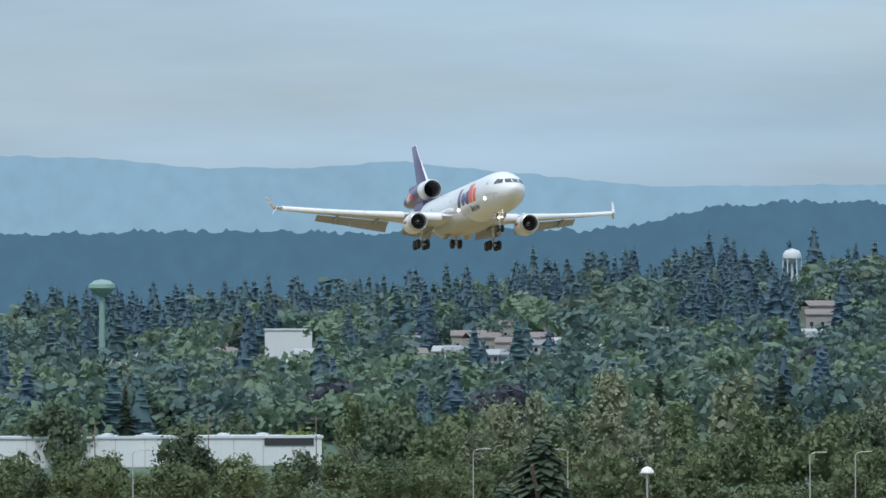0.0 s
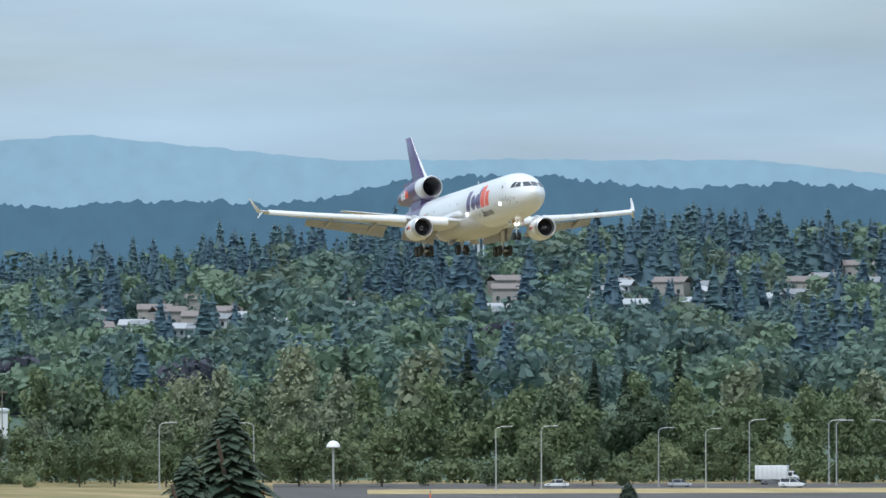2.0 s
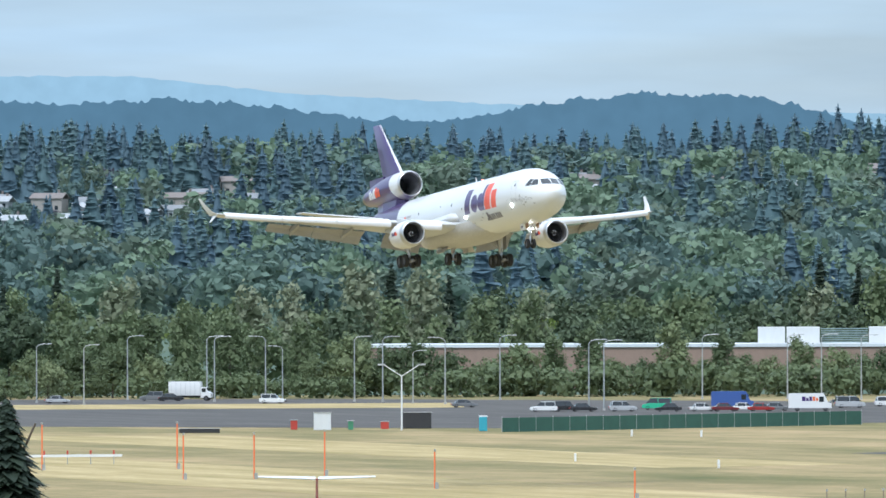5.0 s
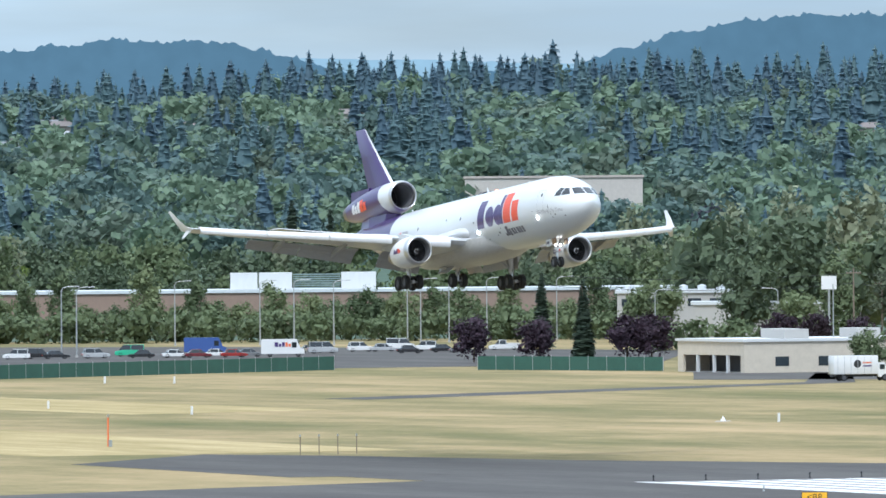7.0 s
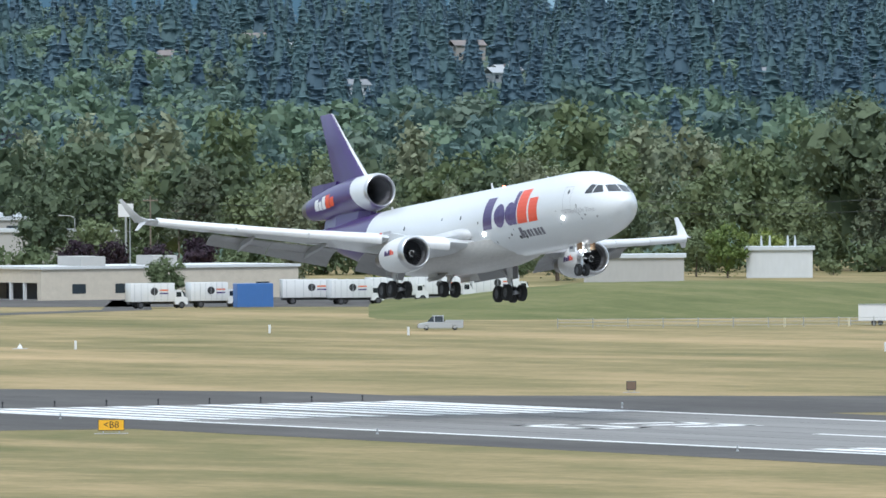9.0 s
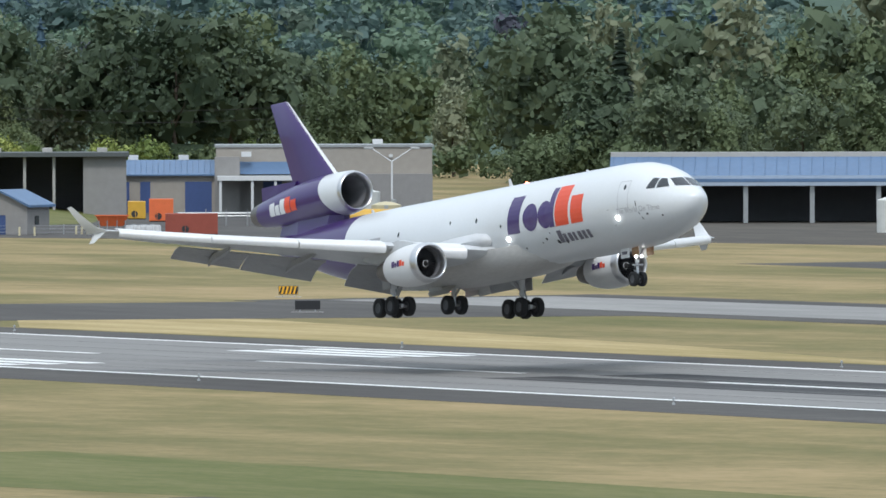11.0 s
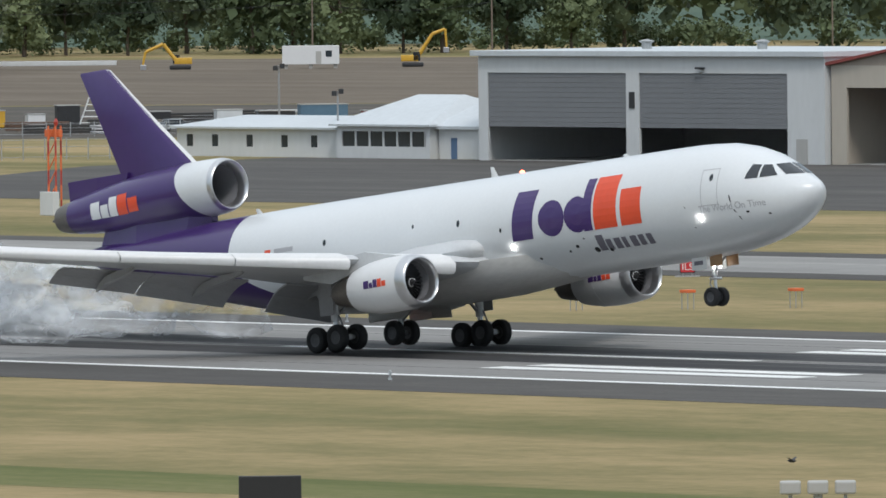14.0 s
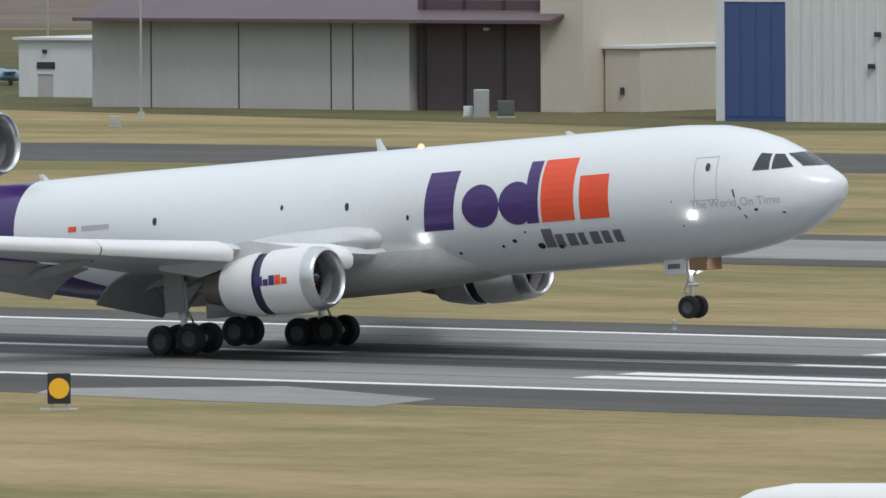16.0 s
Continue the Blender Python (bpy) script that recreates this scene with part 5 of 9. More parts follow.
def text_mesh(body, size, thick=0.0):
    cu = bpy.data.curves.new("lettering", "FONT")
    cu.body, cu.size, cu.extrude = body, size, thick
    cu.align_x, cu.align_y = "CENTER", "CENTER"
    o = bpy.data.objects.new("lettering", cu)
    scene.collection.objects.link(o)
    dg = bpy.context.evaluated_depsgraph_get()
    me = bpy.data.meshes.new_from_object(o.evaluated_get(dg))
    bpy.data.objects.remove(o)
    bpy.data.curves.remove(cu)
    return me


def slogan(parent):
    me = text_mesh("The World On Time", 0.52)
    for v in me.vertices:
        v.co = skin_point(-4.25 + v.co.x * 0.92, -0.62 + v.co.y, -1, 0.014)
    me.materials.append(PALETXT)
    ob = new("lettering", me)
    ob.parent = parent
    ob["label"] = "pale grey slogan lettering"


RUNWAY_Y = 398.93
airliner, engine_parts = build_airliner()


# ---------- runway, taxiways, bare ground ----------
RY = 398.93
slab("runway_shoulder", [(-905, 364), (320, 364), (320, 430.5), (-905, 430.5)], 0.02, ASPHALT, "dark asphalt runway shoulder", "pavement")
slab("overrun", [(-1000, 388), (-968, 362), (-905, 359.5), (-905, 430), (-950, 406), (-985, 396)], 0.024, ASPHALT, "dark asphalt overrun before the threshold", "pavement")
slab("taxiway_near", [(-884, 364), (-862, 316), (-845, 276), (-790, 276), (-806, 330), (-797, 364)], 0.018, ASPHALT, "dark asphalt taxiway to the runway end", "pavement")
slab("taxiway_link", [(-885, 430.5), (-853, 462), (-846, 484), (-838, 531), (-765, 531), (-786, 478), (-803, 430.5)], 0.018, ASPHALT, "dark asphalt link taxiway", "pavement")
slab("runway", [(-866, RY - 22.8), (320, RY - 22.8), (320, RY + 22.8), (-866, RY + 22.8)], 0.045, WORN, "worn grey grooved runway with rubber streaks", "runway")
slab("rubber_streak_near", [(-640, RY - 8.0), (160, RY - 8.0), (160, RY - 1.2), (-640, RY - 1.2)], 0.05, RUBBER, "black tyre rubber laid down on the runway", "runway")
slab("rubber_streak_far", [(-640, RY + 1.2), (160, RY + 1.2), (160, RY + 8.0), (-640, RY + 8.0)], 0.05, RUBBER, "black tyre rubber laid down on the runway", "runway")
slab("taxiway_stub", [(-272, 363.2), (-274, 367), (-266.2, 373.2), (-254.8, 367.8), (-253.6, 361.5), (-262, 361.8)], 0.034, CONCRETE, "pale concrete wedge at the runway shoulder", "pavement")
slab("taxiway_shoulder", [(-850, 493), (320, 493), (320, 532), (-850, 532)], 0.022, ASPHALT, "dark asphalt taxiway shoulder", "pavement")
slab("taxiway", [(-845, 500), (320, 500), (320, 524), (-845, 524)], 0.05, CONCRETE, "pale concrete parallel taxiway", "pavement")
slab("apron_road", [(-960, 618), (-800, 612), (-730, 604), (-590, 612), (-467, 632), (320, 632), (320, 672), (-493, 670), (-592, 649), (-640, 660), (-640, 726), (-800, 726), (-790, 690), (-765, 655), (-810, 640), (-960, 640)], 0.02, ASPHALT, "dark asphalt apron and lane before the hangars", "pavement")
slab("near_road", [(-470, 250), (-345, 262), (-345, 290.4), (-480, 274.2)], 0.02, WORN, "grey worn service road", "pavement")
slab("near_road_edge", [(-480, 274.5), (-345, 290.7), (-345, 292.6), (-480, 276.6)], 0.02, ASPHALT, "dark strip at the edge of the service road", "pavement")
slab("green_verge", [(-540, 268), (-480, 276.9), (-345, 292.9), (-285, 296), (-285, 305), (-345, 304), (-430, 303), (-540, 301)], 0.006, GREEN, "greener grass along the service road", "ground")
slab("car_park", [bearing(a, r)[:2] for a, r in ((74.5, 1700), (70, 1640), (68.15, 1690), (66.4, 1705), (66.2, 1880), (68.5, 1985), (71, 2040), (74.5, 2040))], 0.02, ASPHALT, "asphalt car park and access road", "road")
slab("verge", [bearing(a, r)[:2] for a, r in ((74.0, 1880), (70.2, 1900), (70.2, 1970), (74.0, 1945))], 0.03, DRY, "dry grass verge by the road", "ground")
slab("work_yard", [bearing(a, r)[:2] for a, r in ((58.6, 1290), (56, 1235), (51.8, 1190), (48.3, 1190), (47.0, 1400), (53, 1420), (56, 1500), (59.8, 1520))], 0.02, YARD, "dark gravel storage yard", "ground")
slab("dirt_field", [bearing(a, r)[:2] for a, r in ((52.6, 1430), (47.0, 1405), (44.0, 1400), (33, 1330), (33, 1560), (44, 1740), (46.5, 1880), (50, 1900), (52.6, 1750))], 0.024, DIRT, "bare brown dirt field", "ground")
slab("rough_grass_far", [bearing(a, r)[:2] for a, r in ((44.2, 1120), (40, 1020), (37, 940), (33, 860), (30, 850), (30, 1325), (33, 1325), (44, 1395), (46, 1395))], 0.013, OLIVE, "rough dull olive grass behind the hangars", "ground")
slab("service_track", [(-1290, 523), (-1302, 522), (-1322, 547), (-1372, 622), (-1452, 660), (-1450, 665), (-1366, 627), (-1308, 549)], 0.02, ASPHALT, "narrow asphalt service track", "road")
slab("trailer_yard", [bearing(a, r)[:2] for a, r in ((66.2, 1540), (62.6, 1500), (62.4, 1620), (66.2, 1680))], 0.02, ASPHALT, "asphalt trailer yard", "pavement")
for k, pts in enumerate(([(-1500, 462), (-1215, 462), (-1225, 492), (-1490, 498)], [(-1420, 384), (-1004, 372), (-1004, 412), (-1400, 426)], [(-780, 432), (-640, 432), (-700, 446), (-850, 470)])):
    slab("dry_strip_%d" % (k + 1), pts, 0.008 + 0.004 * k, DRY, "strip of straw-coloured mown grass", "ground")

def grass_bank():
    """A low grassy bank behind the service track, with uneven crest."""
    rows_ = [(0, 1395), (0.35, 1430), (0.8, 1465), (1, 1490), (0.95, 1530), (0, 1600)]
    crest = [(60.6, 0), (61.0, 1.4), (61.4, 2.7), (62.2, 3.3), (63.0, 3.2), (63.4, 2.4), (63.8, 1.2), (64.2, 0.0)]
    verts, faces, n = [], [], 73
    for i in range(n):
        a = 60.6 + 3.6 * i / (n - 1)
        z = interp(a, crest) * (1 + 0.06 * noise.noise((a * 7, 0, 3)))
        for k, r in rows_:
            verts.append(bearing(a, r, z * k - 0.05 + (0.06 if 0 < k else 0)))
    w = len(rows_)
    for i in range(n - 1):
        for j in range(w - 1):
            faces.append((i * w + j, (i + 1) * w + j, (i + 1) * w + j + 1, i * w + j + 1))
    ob = from_arrays("grass_bank", verts, faces, [GREEN], smooth=True)
    bm = bmesh.new()
    bm.from_mesh(ob.data)
    bmesh.ops.recalc_face_normals(bm, faces=bm.faces)
    bm.to_mesh(ob.data)
    bm.free()
    setting(ob, "low lush green grass bank behind the field", "ground")


grass_bank()


def stripe(name, x0, x1, y0, y1, z=0.056, material=None, label="white painted runway marking"):
    ob = part(name, boxed(x0, x1, y0, y1, z - 0.03, z), material or PAINT)
    return setting(ob, label, "marking")


for s in (-1, 1):
    stripe("edge_line", -866, 320, RY + s * 22.1 - 0.5, RY + s * 22.1 + 0.5)
    for i in range(6):
        y = RY + s * (2.6 + 3.5 * i)
        stripe("threshold_stripe", -864, -818, y - 0.9, y + 0.9)
    for i in range(3):
        y = RY + s * (12.6 + 3.2 * i)
        stripe("touchdown_bar", -709, -686.2, y - 0.9, y + 0.9, 0.058)
    stripe("aiming_block", -558.6, -513.2, RY + s * 13.9 - 4.5, RY + s * 13.9 + 4.5, 0.058)
    for x in (-409.5, -259.4):
        for i in range(2):
            y = RY + s * (9.9 + 3.3 * i)
            stripe("touchdown_bar", x, x + 22.9, y - 0.9, y + 0.9, 0.058)
    for x in (-107, 45):
        stripe("touchdown_bar", x, x + 22.9, RY + s * 12.6 - 0.9, RY + s * 12.6 + 0.9, 0.058)
x = -745.0
while x < 300:
    stripe("centre_line", x, x + 36.6, RY - 0.45, RY + 0.45)
    x += 61
for y0, y1, x0, x1 in ((-7.5, -1.5, -784, -782), (-7.5, -1.5, -772, -770), (-7.5, -6, -784, -770), (-2.6, -1.5, -784, -770), (1.5, 8, -784, -782), (1.5, 8, -778, -776), (1.5, 8, -772, -770), (7, 8.5, -784, -770)):
    stripe("designator_bar", x0, x1, RY + y0, RY + y1)
CRACK = mat("joint_sealant", (0.05, 0.05, 0.05), 0.9, var=0.2)
for y in (-15, -7.5, 0.0, 7.5, 15):
    stripe("runway_joint", -866, 320, RY + y - 0.06, RY + y + 0.06, 0.049, CRACK, "dark sealed joint between runway lanes")


# ---------- hangars and sheds ----------
WALLW = mat("white_metal_cladding", (0.62, 0.63, 0.63), 0.55, var=0.07, scale=0.12, fine=14, stretch=(1, 1, 0.3))
WALLT = mat("tan_metal_cladding", (0.50, 0.45, 0.38), 0.6, var=0.06, scale=0.12, fine=14, stretch=(1, 1, 0.3))
WALLG = mat("grey_metal_cladding", (0.42, 0.41, 0.39), 0.6, var=0.07, scale=0.12, fine=14, stretch=(1, 1, 0.3))
DOORG = mat("grey_roller_door", (0.20, 0.205, 0.215), 0.5, var=0.06, scale=0.2)
ROOFR = mat("red_metal_roof", (0.26, 0.06, 0.05), 0.5, var=0.1, scale=0.2)
ROOFW = mat("white_metal_roof", (0.56, 0.59, 0.61), 0.5, var=0.08, scale=0.2)
ROOFB = mat("blue_metal_roof", (0.10, 0.17, 0.29), 0.45, var=0.12, scale=0.15)
ROOFP = mat("brown_metal_roof", (0.11, 0.075, 0.085), 0.55, var=0.1, scale=0.2)
BLUEDOOR = mat("blue_door_panel", (0.05, 0.085, 0.22), 0.5, var=0.08, scale=0.3)
CONC = mat("grey_concrete_wall", (0.38, 0.37, 0.35), 0.8, var=0.12, scale=0.3)
WINDOW = mat("dark_window_glass", (0.03, 0.04, 0.05), 0.1, var=0.2, spec=0.6)
BLACK = mat("black_metal", (0.03, 0.03, 0.032), 0.5, var=0.2)
REDP = mat("red_paint", (0.42, 0.05, 0.035), 0.45, var=0.1)
ORNG = mat("orange_marker_paint", (0.72, 0.16, 0.05), 0.5, var=0.1)
YELL = mat("yellow_machine_paint", (0.62, 0.36, 0.04), 0.45, var=0.12, scale=1)
BLUEP = mat("blue_paint", (0.06, 0.16, 0.42), 0.4, var=0.08)
TEAL = mat("teal_paint", (0.05, 0.33, 0.42), 0.4, var=0.08)
SILVER = mat("silver_paint", (0.45, 0.46, 0.47), 0.3, 0.5, var=0.05)
GALV = mat("galvanised_steel", (0.42, 0.43, 0.43), 0.45, 0.6, var=0.12, scale=2)
WOODP = mat("weathered_pole_wood", (0.20, 0.16, 0.125), 0.85, var=0.2, scale=2, stretch=(1, 1, 0.2))
GREENF = mat("green_fence_screen", (0.035, 0.10, 0.075), 0.8, var=0.15, scale=0.6)


def gable_roof(name, x0, x1, y0, y1, z, rise_, axis, material, parent, over=0.5, th=0.25):
    bm = bmesh.new()
    if axis == "y":
        xm = (x0 + x1) / 2
        prof = [(x0 - over, z - 0.05), (xm, z + rise_), (x1 + over, z - 0.05), (x1 + over, z + th), (xm, z + rise_ + th), (x0 - over, z + th)]
        loft(bm, [[(x, y0 - over, h) for x, h in prof], [(x, y1 + over, h) for x, h in prof]])
    else:
        ym = (y0 + y1) / 2
        prof = [(y0 - over, z - 0.05), (ym, z + rise_), (y1 + over, z - 0.05), (y1 + over, z + th), (ym, z + rise_ + th), (y0 - over, z + th)]
        loft(bm, [[(x0 - over, y, h) for y, h in prof], [(x1 + over, y, h) for y, h in prof]])
    bmesh.ops.recalc_face_normals(bm, faces=bm.faces)
    return part(name, bm, material, parent)


def hip_roof(name, x0, x1, y0, y1, z, rise_, inset, material, parent, over=0.6):
    bm = bmesh.new()
    loft(bm, [[(x0 - over, y0 - over, z - 0.1), (x1 + over, y0 - over, z - 0.1), (x1 + over, y1 + over, z - 0.1), (x0 - over, y1 + over, z - 0.1)],
              [(x0 - over, y0 - over, z + 0.1), (x1 + over, y0 - over, z + 0.1), (x1 + over, y1 + over, z + 0.1), (x0 - over, y1 + over, z + 0.1)],
              [(x0 + inset, (y0 + y1) / 2 - 0.2, z + rise_), (x1 - inset, (y0 + y1) / 2 - 0.2, z + rise_), (x1 - inset, (y0 + y1) / 2 + 0.2, z + rise_), (x0 + inset, (y0 + y1) / 2 + 0.2, z + rise_)]])
    bmesh.ops.recalc_face_normals(bm, faces=bm.faces)
    return part(name, bm, material, parent)


def shell(h, w, x0, x1, y0, y1, z, material, openings=(), t=0.3, ribs=0.0):
    """Four walls; openings in the front (y0) wall as (xa, xb, za, zb) that go through it."""
    part("wall", boxed(x0, x0 + t, y0 + t, y1, 0, z), material, h)
    part("wall", boxed(x1 - t, x1, y0 + t, y1, 0, z), material, h)
    part("wall", boxed(x0 + t, x1 - t, y1 - t, y1, 0, z), material, h)
    xs = x0
    k = 0
    for xa, xb, za, zb in sorted(openings):
        if xa > xs:
            part("front_wall", boxed(xs, xa, y0, y0 + t, 0, z), material, h)
        if zb < z:
            part("front_wall", boxed(xa, xb, y0, y0 + t, zb, z), material, h)
        if za > 0:
            part("front_wall", boxed(xa, xb, y0, y0 + t, 0, za), material, h)
        xs = xb
    if xs < x1:
        part("front_wall", boxed(xs, x1, y0, y0 + t, 0, z), material, h)
    part("floor", boxed(x0 + t, x1 - t, y0 + t, y1 - t, 0.0, 0.08), CONC, h)


def seams(h, y, xs, z, material):
    for x in xs:
        part("panel_seam", boxed(x - 0.06, x + 0.06, y - 0.03, y, 0.0, z), material, h)


def at0(name, label, category, group=""):
    return thing(name, pose(0, 0, 0), label, category, group)


# white hangar with two roller doors
h = at0("hangar", "white hangar with two half-open grey roller doors", "hangar")
shell(h, 0, -770.3, -722.6, 724, 752, 10.2, WALLW, [(-769.0, -749.6, 0, 8.6), (-747.8, -727.6, 0, 8.6)])
for xa, xb in ((-769.0, -749.6), (-747.8, -727.6)):
    d = new("roller_door")
    d.parent = h
    for i in range(11):
        part("door_slat", boxed(xa, xb, 724.12, 724.2 + 0.04 * (i % 2), 3.35 + i * 0.48, 3.35 + i * 0.48 + 0.46), DOORG, d)
part("roof", boxed(-770.9, -722.2, 723.4, 752.5, 10.2, 10.75, 0.05), ROOFW, h, "pale flat roof edge")
part("pillar_sign", boxed(-749.1, -748.4, 723.9, 724.0, 5.2, 6.8), BLACK, h, "dark plate on the pillar")
part("lamp", boxed(-739.6, -738.7, 723.5, 724.0, 9.0, 9.2), BLACK, h)
part("annex_door", boxed(-726.4, -724.9, 723.93, 724.0, 0, 2.4), WALLG, h)
for x, z in ((-758, 1.3), (-742, 1.1)):
    part("roof_fan", lathe(bmesh.new(), [(10.75, 0.5), (11.3, 0.5), (11.5, 0.8), (11.7, 0.2)], 10, "z", (x, 735, 0), cap1=True), GALV, h)
# tan hangar with a red roof
h = at0("hangar", "tan metal hangar with red roof and open dark doorway", "hangar")
shell(h, 0, -722.3, -704.2, 724.6, 757, 9.4, WALLT, [(-720.3, -705.2, 0, 7.3)])
gable_roof("roof", -722.3, -704.2, 724.6, 757, 9.4, 1.5, "y", ROOFR, h)
bm = bmesh.new()
loft(bm, [[(-722.3, y, 9.4), (-704.2, y, 9.4), (-713.25, y, 10.9)] for y in (724.6, 724.9)])
bmesh.ops.recalc_face_normals(bm, faces=bm.faces)
part("gable", bm, mat_cache("dark_tan_cladding", (0.36, 0.30, 0.25), 0.6), h, "darker tan gable front")
for i, x in enumerate((-716.6, -712.7, -708.9)):
    part("door_column", boxed(x - 0.25, x + 0.25, 731, 731.5, 0, 7.3), STEEL, h)
for k in range(5):
    part("inner_girt", boxed(-720.3, -705.2, 731.6, 731.8, 0.8 + 1.45 * k, 1.0 + 1.45 * k), DOORG, h)
# wall across the hangar, indoor shade put into its dark colour
part("inner_wall", boxed(-721.9, -704.6, 733, 733.3, 0, 9.2), mat_cache("shaded_inner_panel", (0.10, 0.10, 0.105), 0.7), h)
for y in (731, 750.5):
    part("downpipe", boxed(-704.2, -704.05, y - 0.08, y + 0.08, 0, 9.4), WALLG, h)
# low white offices
h = at0("office_building", "low white office with pale hipped metal roof", "building")
shell(h, 0, -818, -793.5, 727, 739, 2.9, WALLW, [(-816.6, -815.6, 1, 2.2), (-812.8, -811.8, 1, 2.2), (-807.6, -806.6, 1, 2.2), (-802.4, -801.4, 1, 2.2), (-798, -797, 1, 2.2)])
for x in (-816.1, -812.3, -807.1, -801.9, -797.5):
    part("window", boxed(x - 0.5, x + 0.5, 727.1, 727.16, 1, 2.2), WINDOW, h)
hip_roof("roof", -818, -793.5, 727, 739, 2.9, 1.15, 4, ROOFW, h)
h = at0("office_building", "white building with pale hip roof and window band", "building")
shell(h, 0, -793, -779.5, 726, 742, 3.3, WALLW, [(-792.3, -780.2, 1.2, 2.7)])
for i in range(6):
    part("window", boxed(-792.2 + i * 2.02, -790.4 + i * 2.02, 726.1, 726.16, 1.2, 2.7), WINDOW, h)
    part("window_post", boxed(-790.4 + i * 2.02, -790.2 + i * 2.02, 726.0, 726.2, 1.2, 2.7), WALLW, h)
hip_roof("roof", -793, -779.5, 726, 742, 3.3, 2.9, 3.5, ROOFW, h)
h = at0("office_wing", "small white wing with pale roof beside a hangar", "building")
shell(h, 0, -779.2, -770.8, 727, 740, 3.0, WALLW, [(-777.6, -776.6, 0, 2.1)])
part("door", boxed(-777.6, -776.6, 727.1, 727.16, 0, 2.1), ROOFB, h)
gable_roof("roof", -779.2, -770.8, 727, 740, 3.0, 2.4, "x", ROOFW, h)
# arched hangars
ROOFA = mat_cache("weathered_arch_roof", (0.40, 0.41, 0.42), 0.6, var=0.12, scale=0.2, fine=10)
def arch_hangar(label, x0, x1, y0, y1, hgt, mend, mroof):
    h = at0("arched_hangar", label, "hangar")
    xm, w = (x0 + x1) / 2, (x1 - x0) / 2
    prof = [(xm - w * math.cos(math.pi * i / 18), hgt * math.sin(math.pi * i / 18) ** 0.85) for i in range(19)]
    bm = bmesh.new()
    loft(bm, [[(x, y0, z) for x, z in prof] + [(xm + (x - xm) * 0.97, y0, z * 0.97) for x, z in prof[::-1]], [(x, y1, z) for x, z in prof] + [(xm + (x - xm) * 0.97, y1, z * 0.97) for x, z in prof[::-1]]])
    bmesh.ops.recalc_face_normals(bm, faces=bm.faces)
    part("arched_roof", bm, mroof, h, "", 40)
    for y in (y0 + 0.2, y1 - 0.3):
        bm = bmesh.new()
        loft(bm, [[(xm + (x - xm) * 0.965, q, z * 0.965) for x, z in prof] for q in (y, y + 0.15)])
        bmesh.ops.recalc_face_normals(bm, faces=bm.faces)
        part("end_wall", bm, mend, h)
    part("door_seam", boxed(xm - 0.08, xm + 0.08, y0 + 0.1, y0 + 0.2, 0, hgt * 0.95), BLACK, h)
    return h


arch_hangar("grey arched hangar with closed end doors", -705.5, -678, 806, 828, 8.3, mat_cache("pale_grey_end_wall", (0.44, 0.45, 0.44), 0.6), ROOFA)
arch_hangar("large white arched hangar behind sheds", -713, -688.5, 829, 843, 8.3, WALLG, ROOFA)
arch_hangar("smaller white arched hangar", -701, -690.5, 846, 854, 5.4, WALLG, ROOFA)
h = at0("hangar_lean_to", "white corrugated lean-to along an arched hangar", "building")
shell(h, 0, -681, -661, 818, 826, 3.6, WALLW, [])
part("roof", boxed(-681.4, -660.6, 817.5, 826.4, 3.6, 3.8), ROOFW, h)
for i in range(24):
    part("corrugation", boxed(-680.6 + i * 0.82, -680.3 + i * 0.82, 817.9, 818.0, 0.2, 3.5), WALLG, h)
h = at0("gantry_frame", "white steel truss frame for a hangar door", "frame")
for x in (-702.5, -696, -680.0, -673.2):
    for dx in (0, 1.4):
        part("leg", bar((x + dx, 800.5, 0), (x + dx, 800.5, 7.6), 0.09), GALV, h)
    for k in range(5):
        part("lattice", bar((x, 800.5, 1.5 * k), (x + 1.4, 800.5, 1.5 * k + 1.5), 0.06), GALV, h)
part("beam", boxed(-704.5, -670.8, 800.2, 800.8, 7.6, 8.2), GALV, h)
for s, xb in ((1, -699.5), (-1, -676.5)):
    part("raker", bar((xb, 800.5, 3.6), (xb - s * 2.6, 800.5, 7.4), 0.08), GALV, h)
h = at0("shed", "small grey shed with a white end wall", "shed")
shell(h, 0, -672.6, -663.6, 800, 808, 2.6, WALLG, [(-668.6, -667.4, 0, 2)])
part("door", boxed(-668.6, -667.4, 800.1, 800.16, 0, 2), WALLW, h)
part("roof", boxed(-673, -663.2, 799.6, 808.4, 2.6, 2.8), ROOFW, h)
h = at0("shed", "grey metal shed with dark roof edge and white end", "shed")
shell(h, 0, -664.5, -655.0, 812, 822, 3.7, WALLG, [])
part("roof", boxed(-665, -654.6, 811.5, 822.4, 3.7, 4.0), ROOFP, h)
part("end_panel", boxed(-658.6, -655.0, 811.94, 812, 0, 3.6), WALLW, h)
h = at0("storage_tank_shed", "dark grey block-shaped store with bolted sides", "shed")
part("body", boxed(-697, -690.5, 868, 875, 0, 5.0, 0.05), DOORG, h)
part("roof", boxed(-697.3, -690.2, 867.7, 875.3, 5.0, 5.2), BLACK, h)
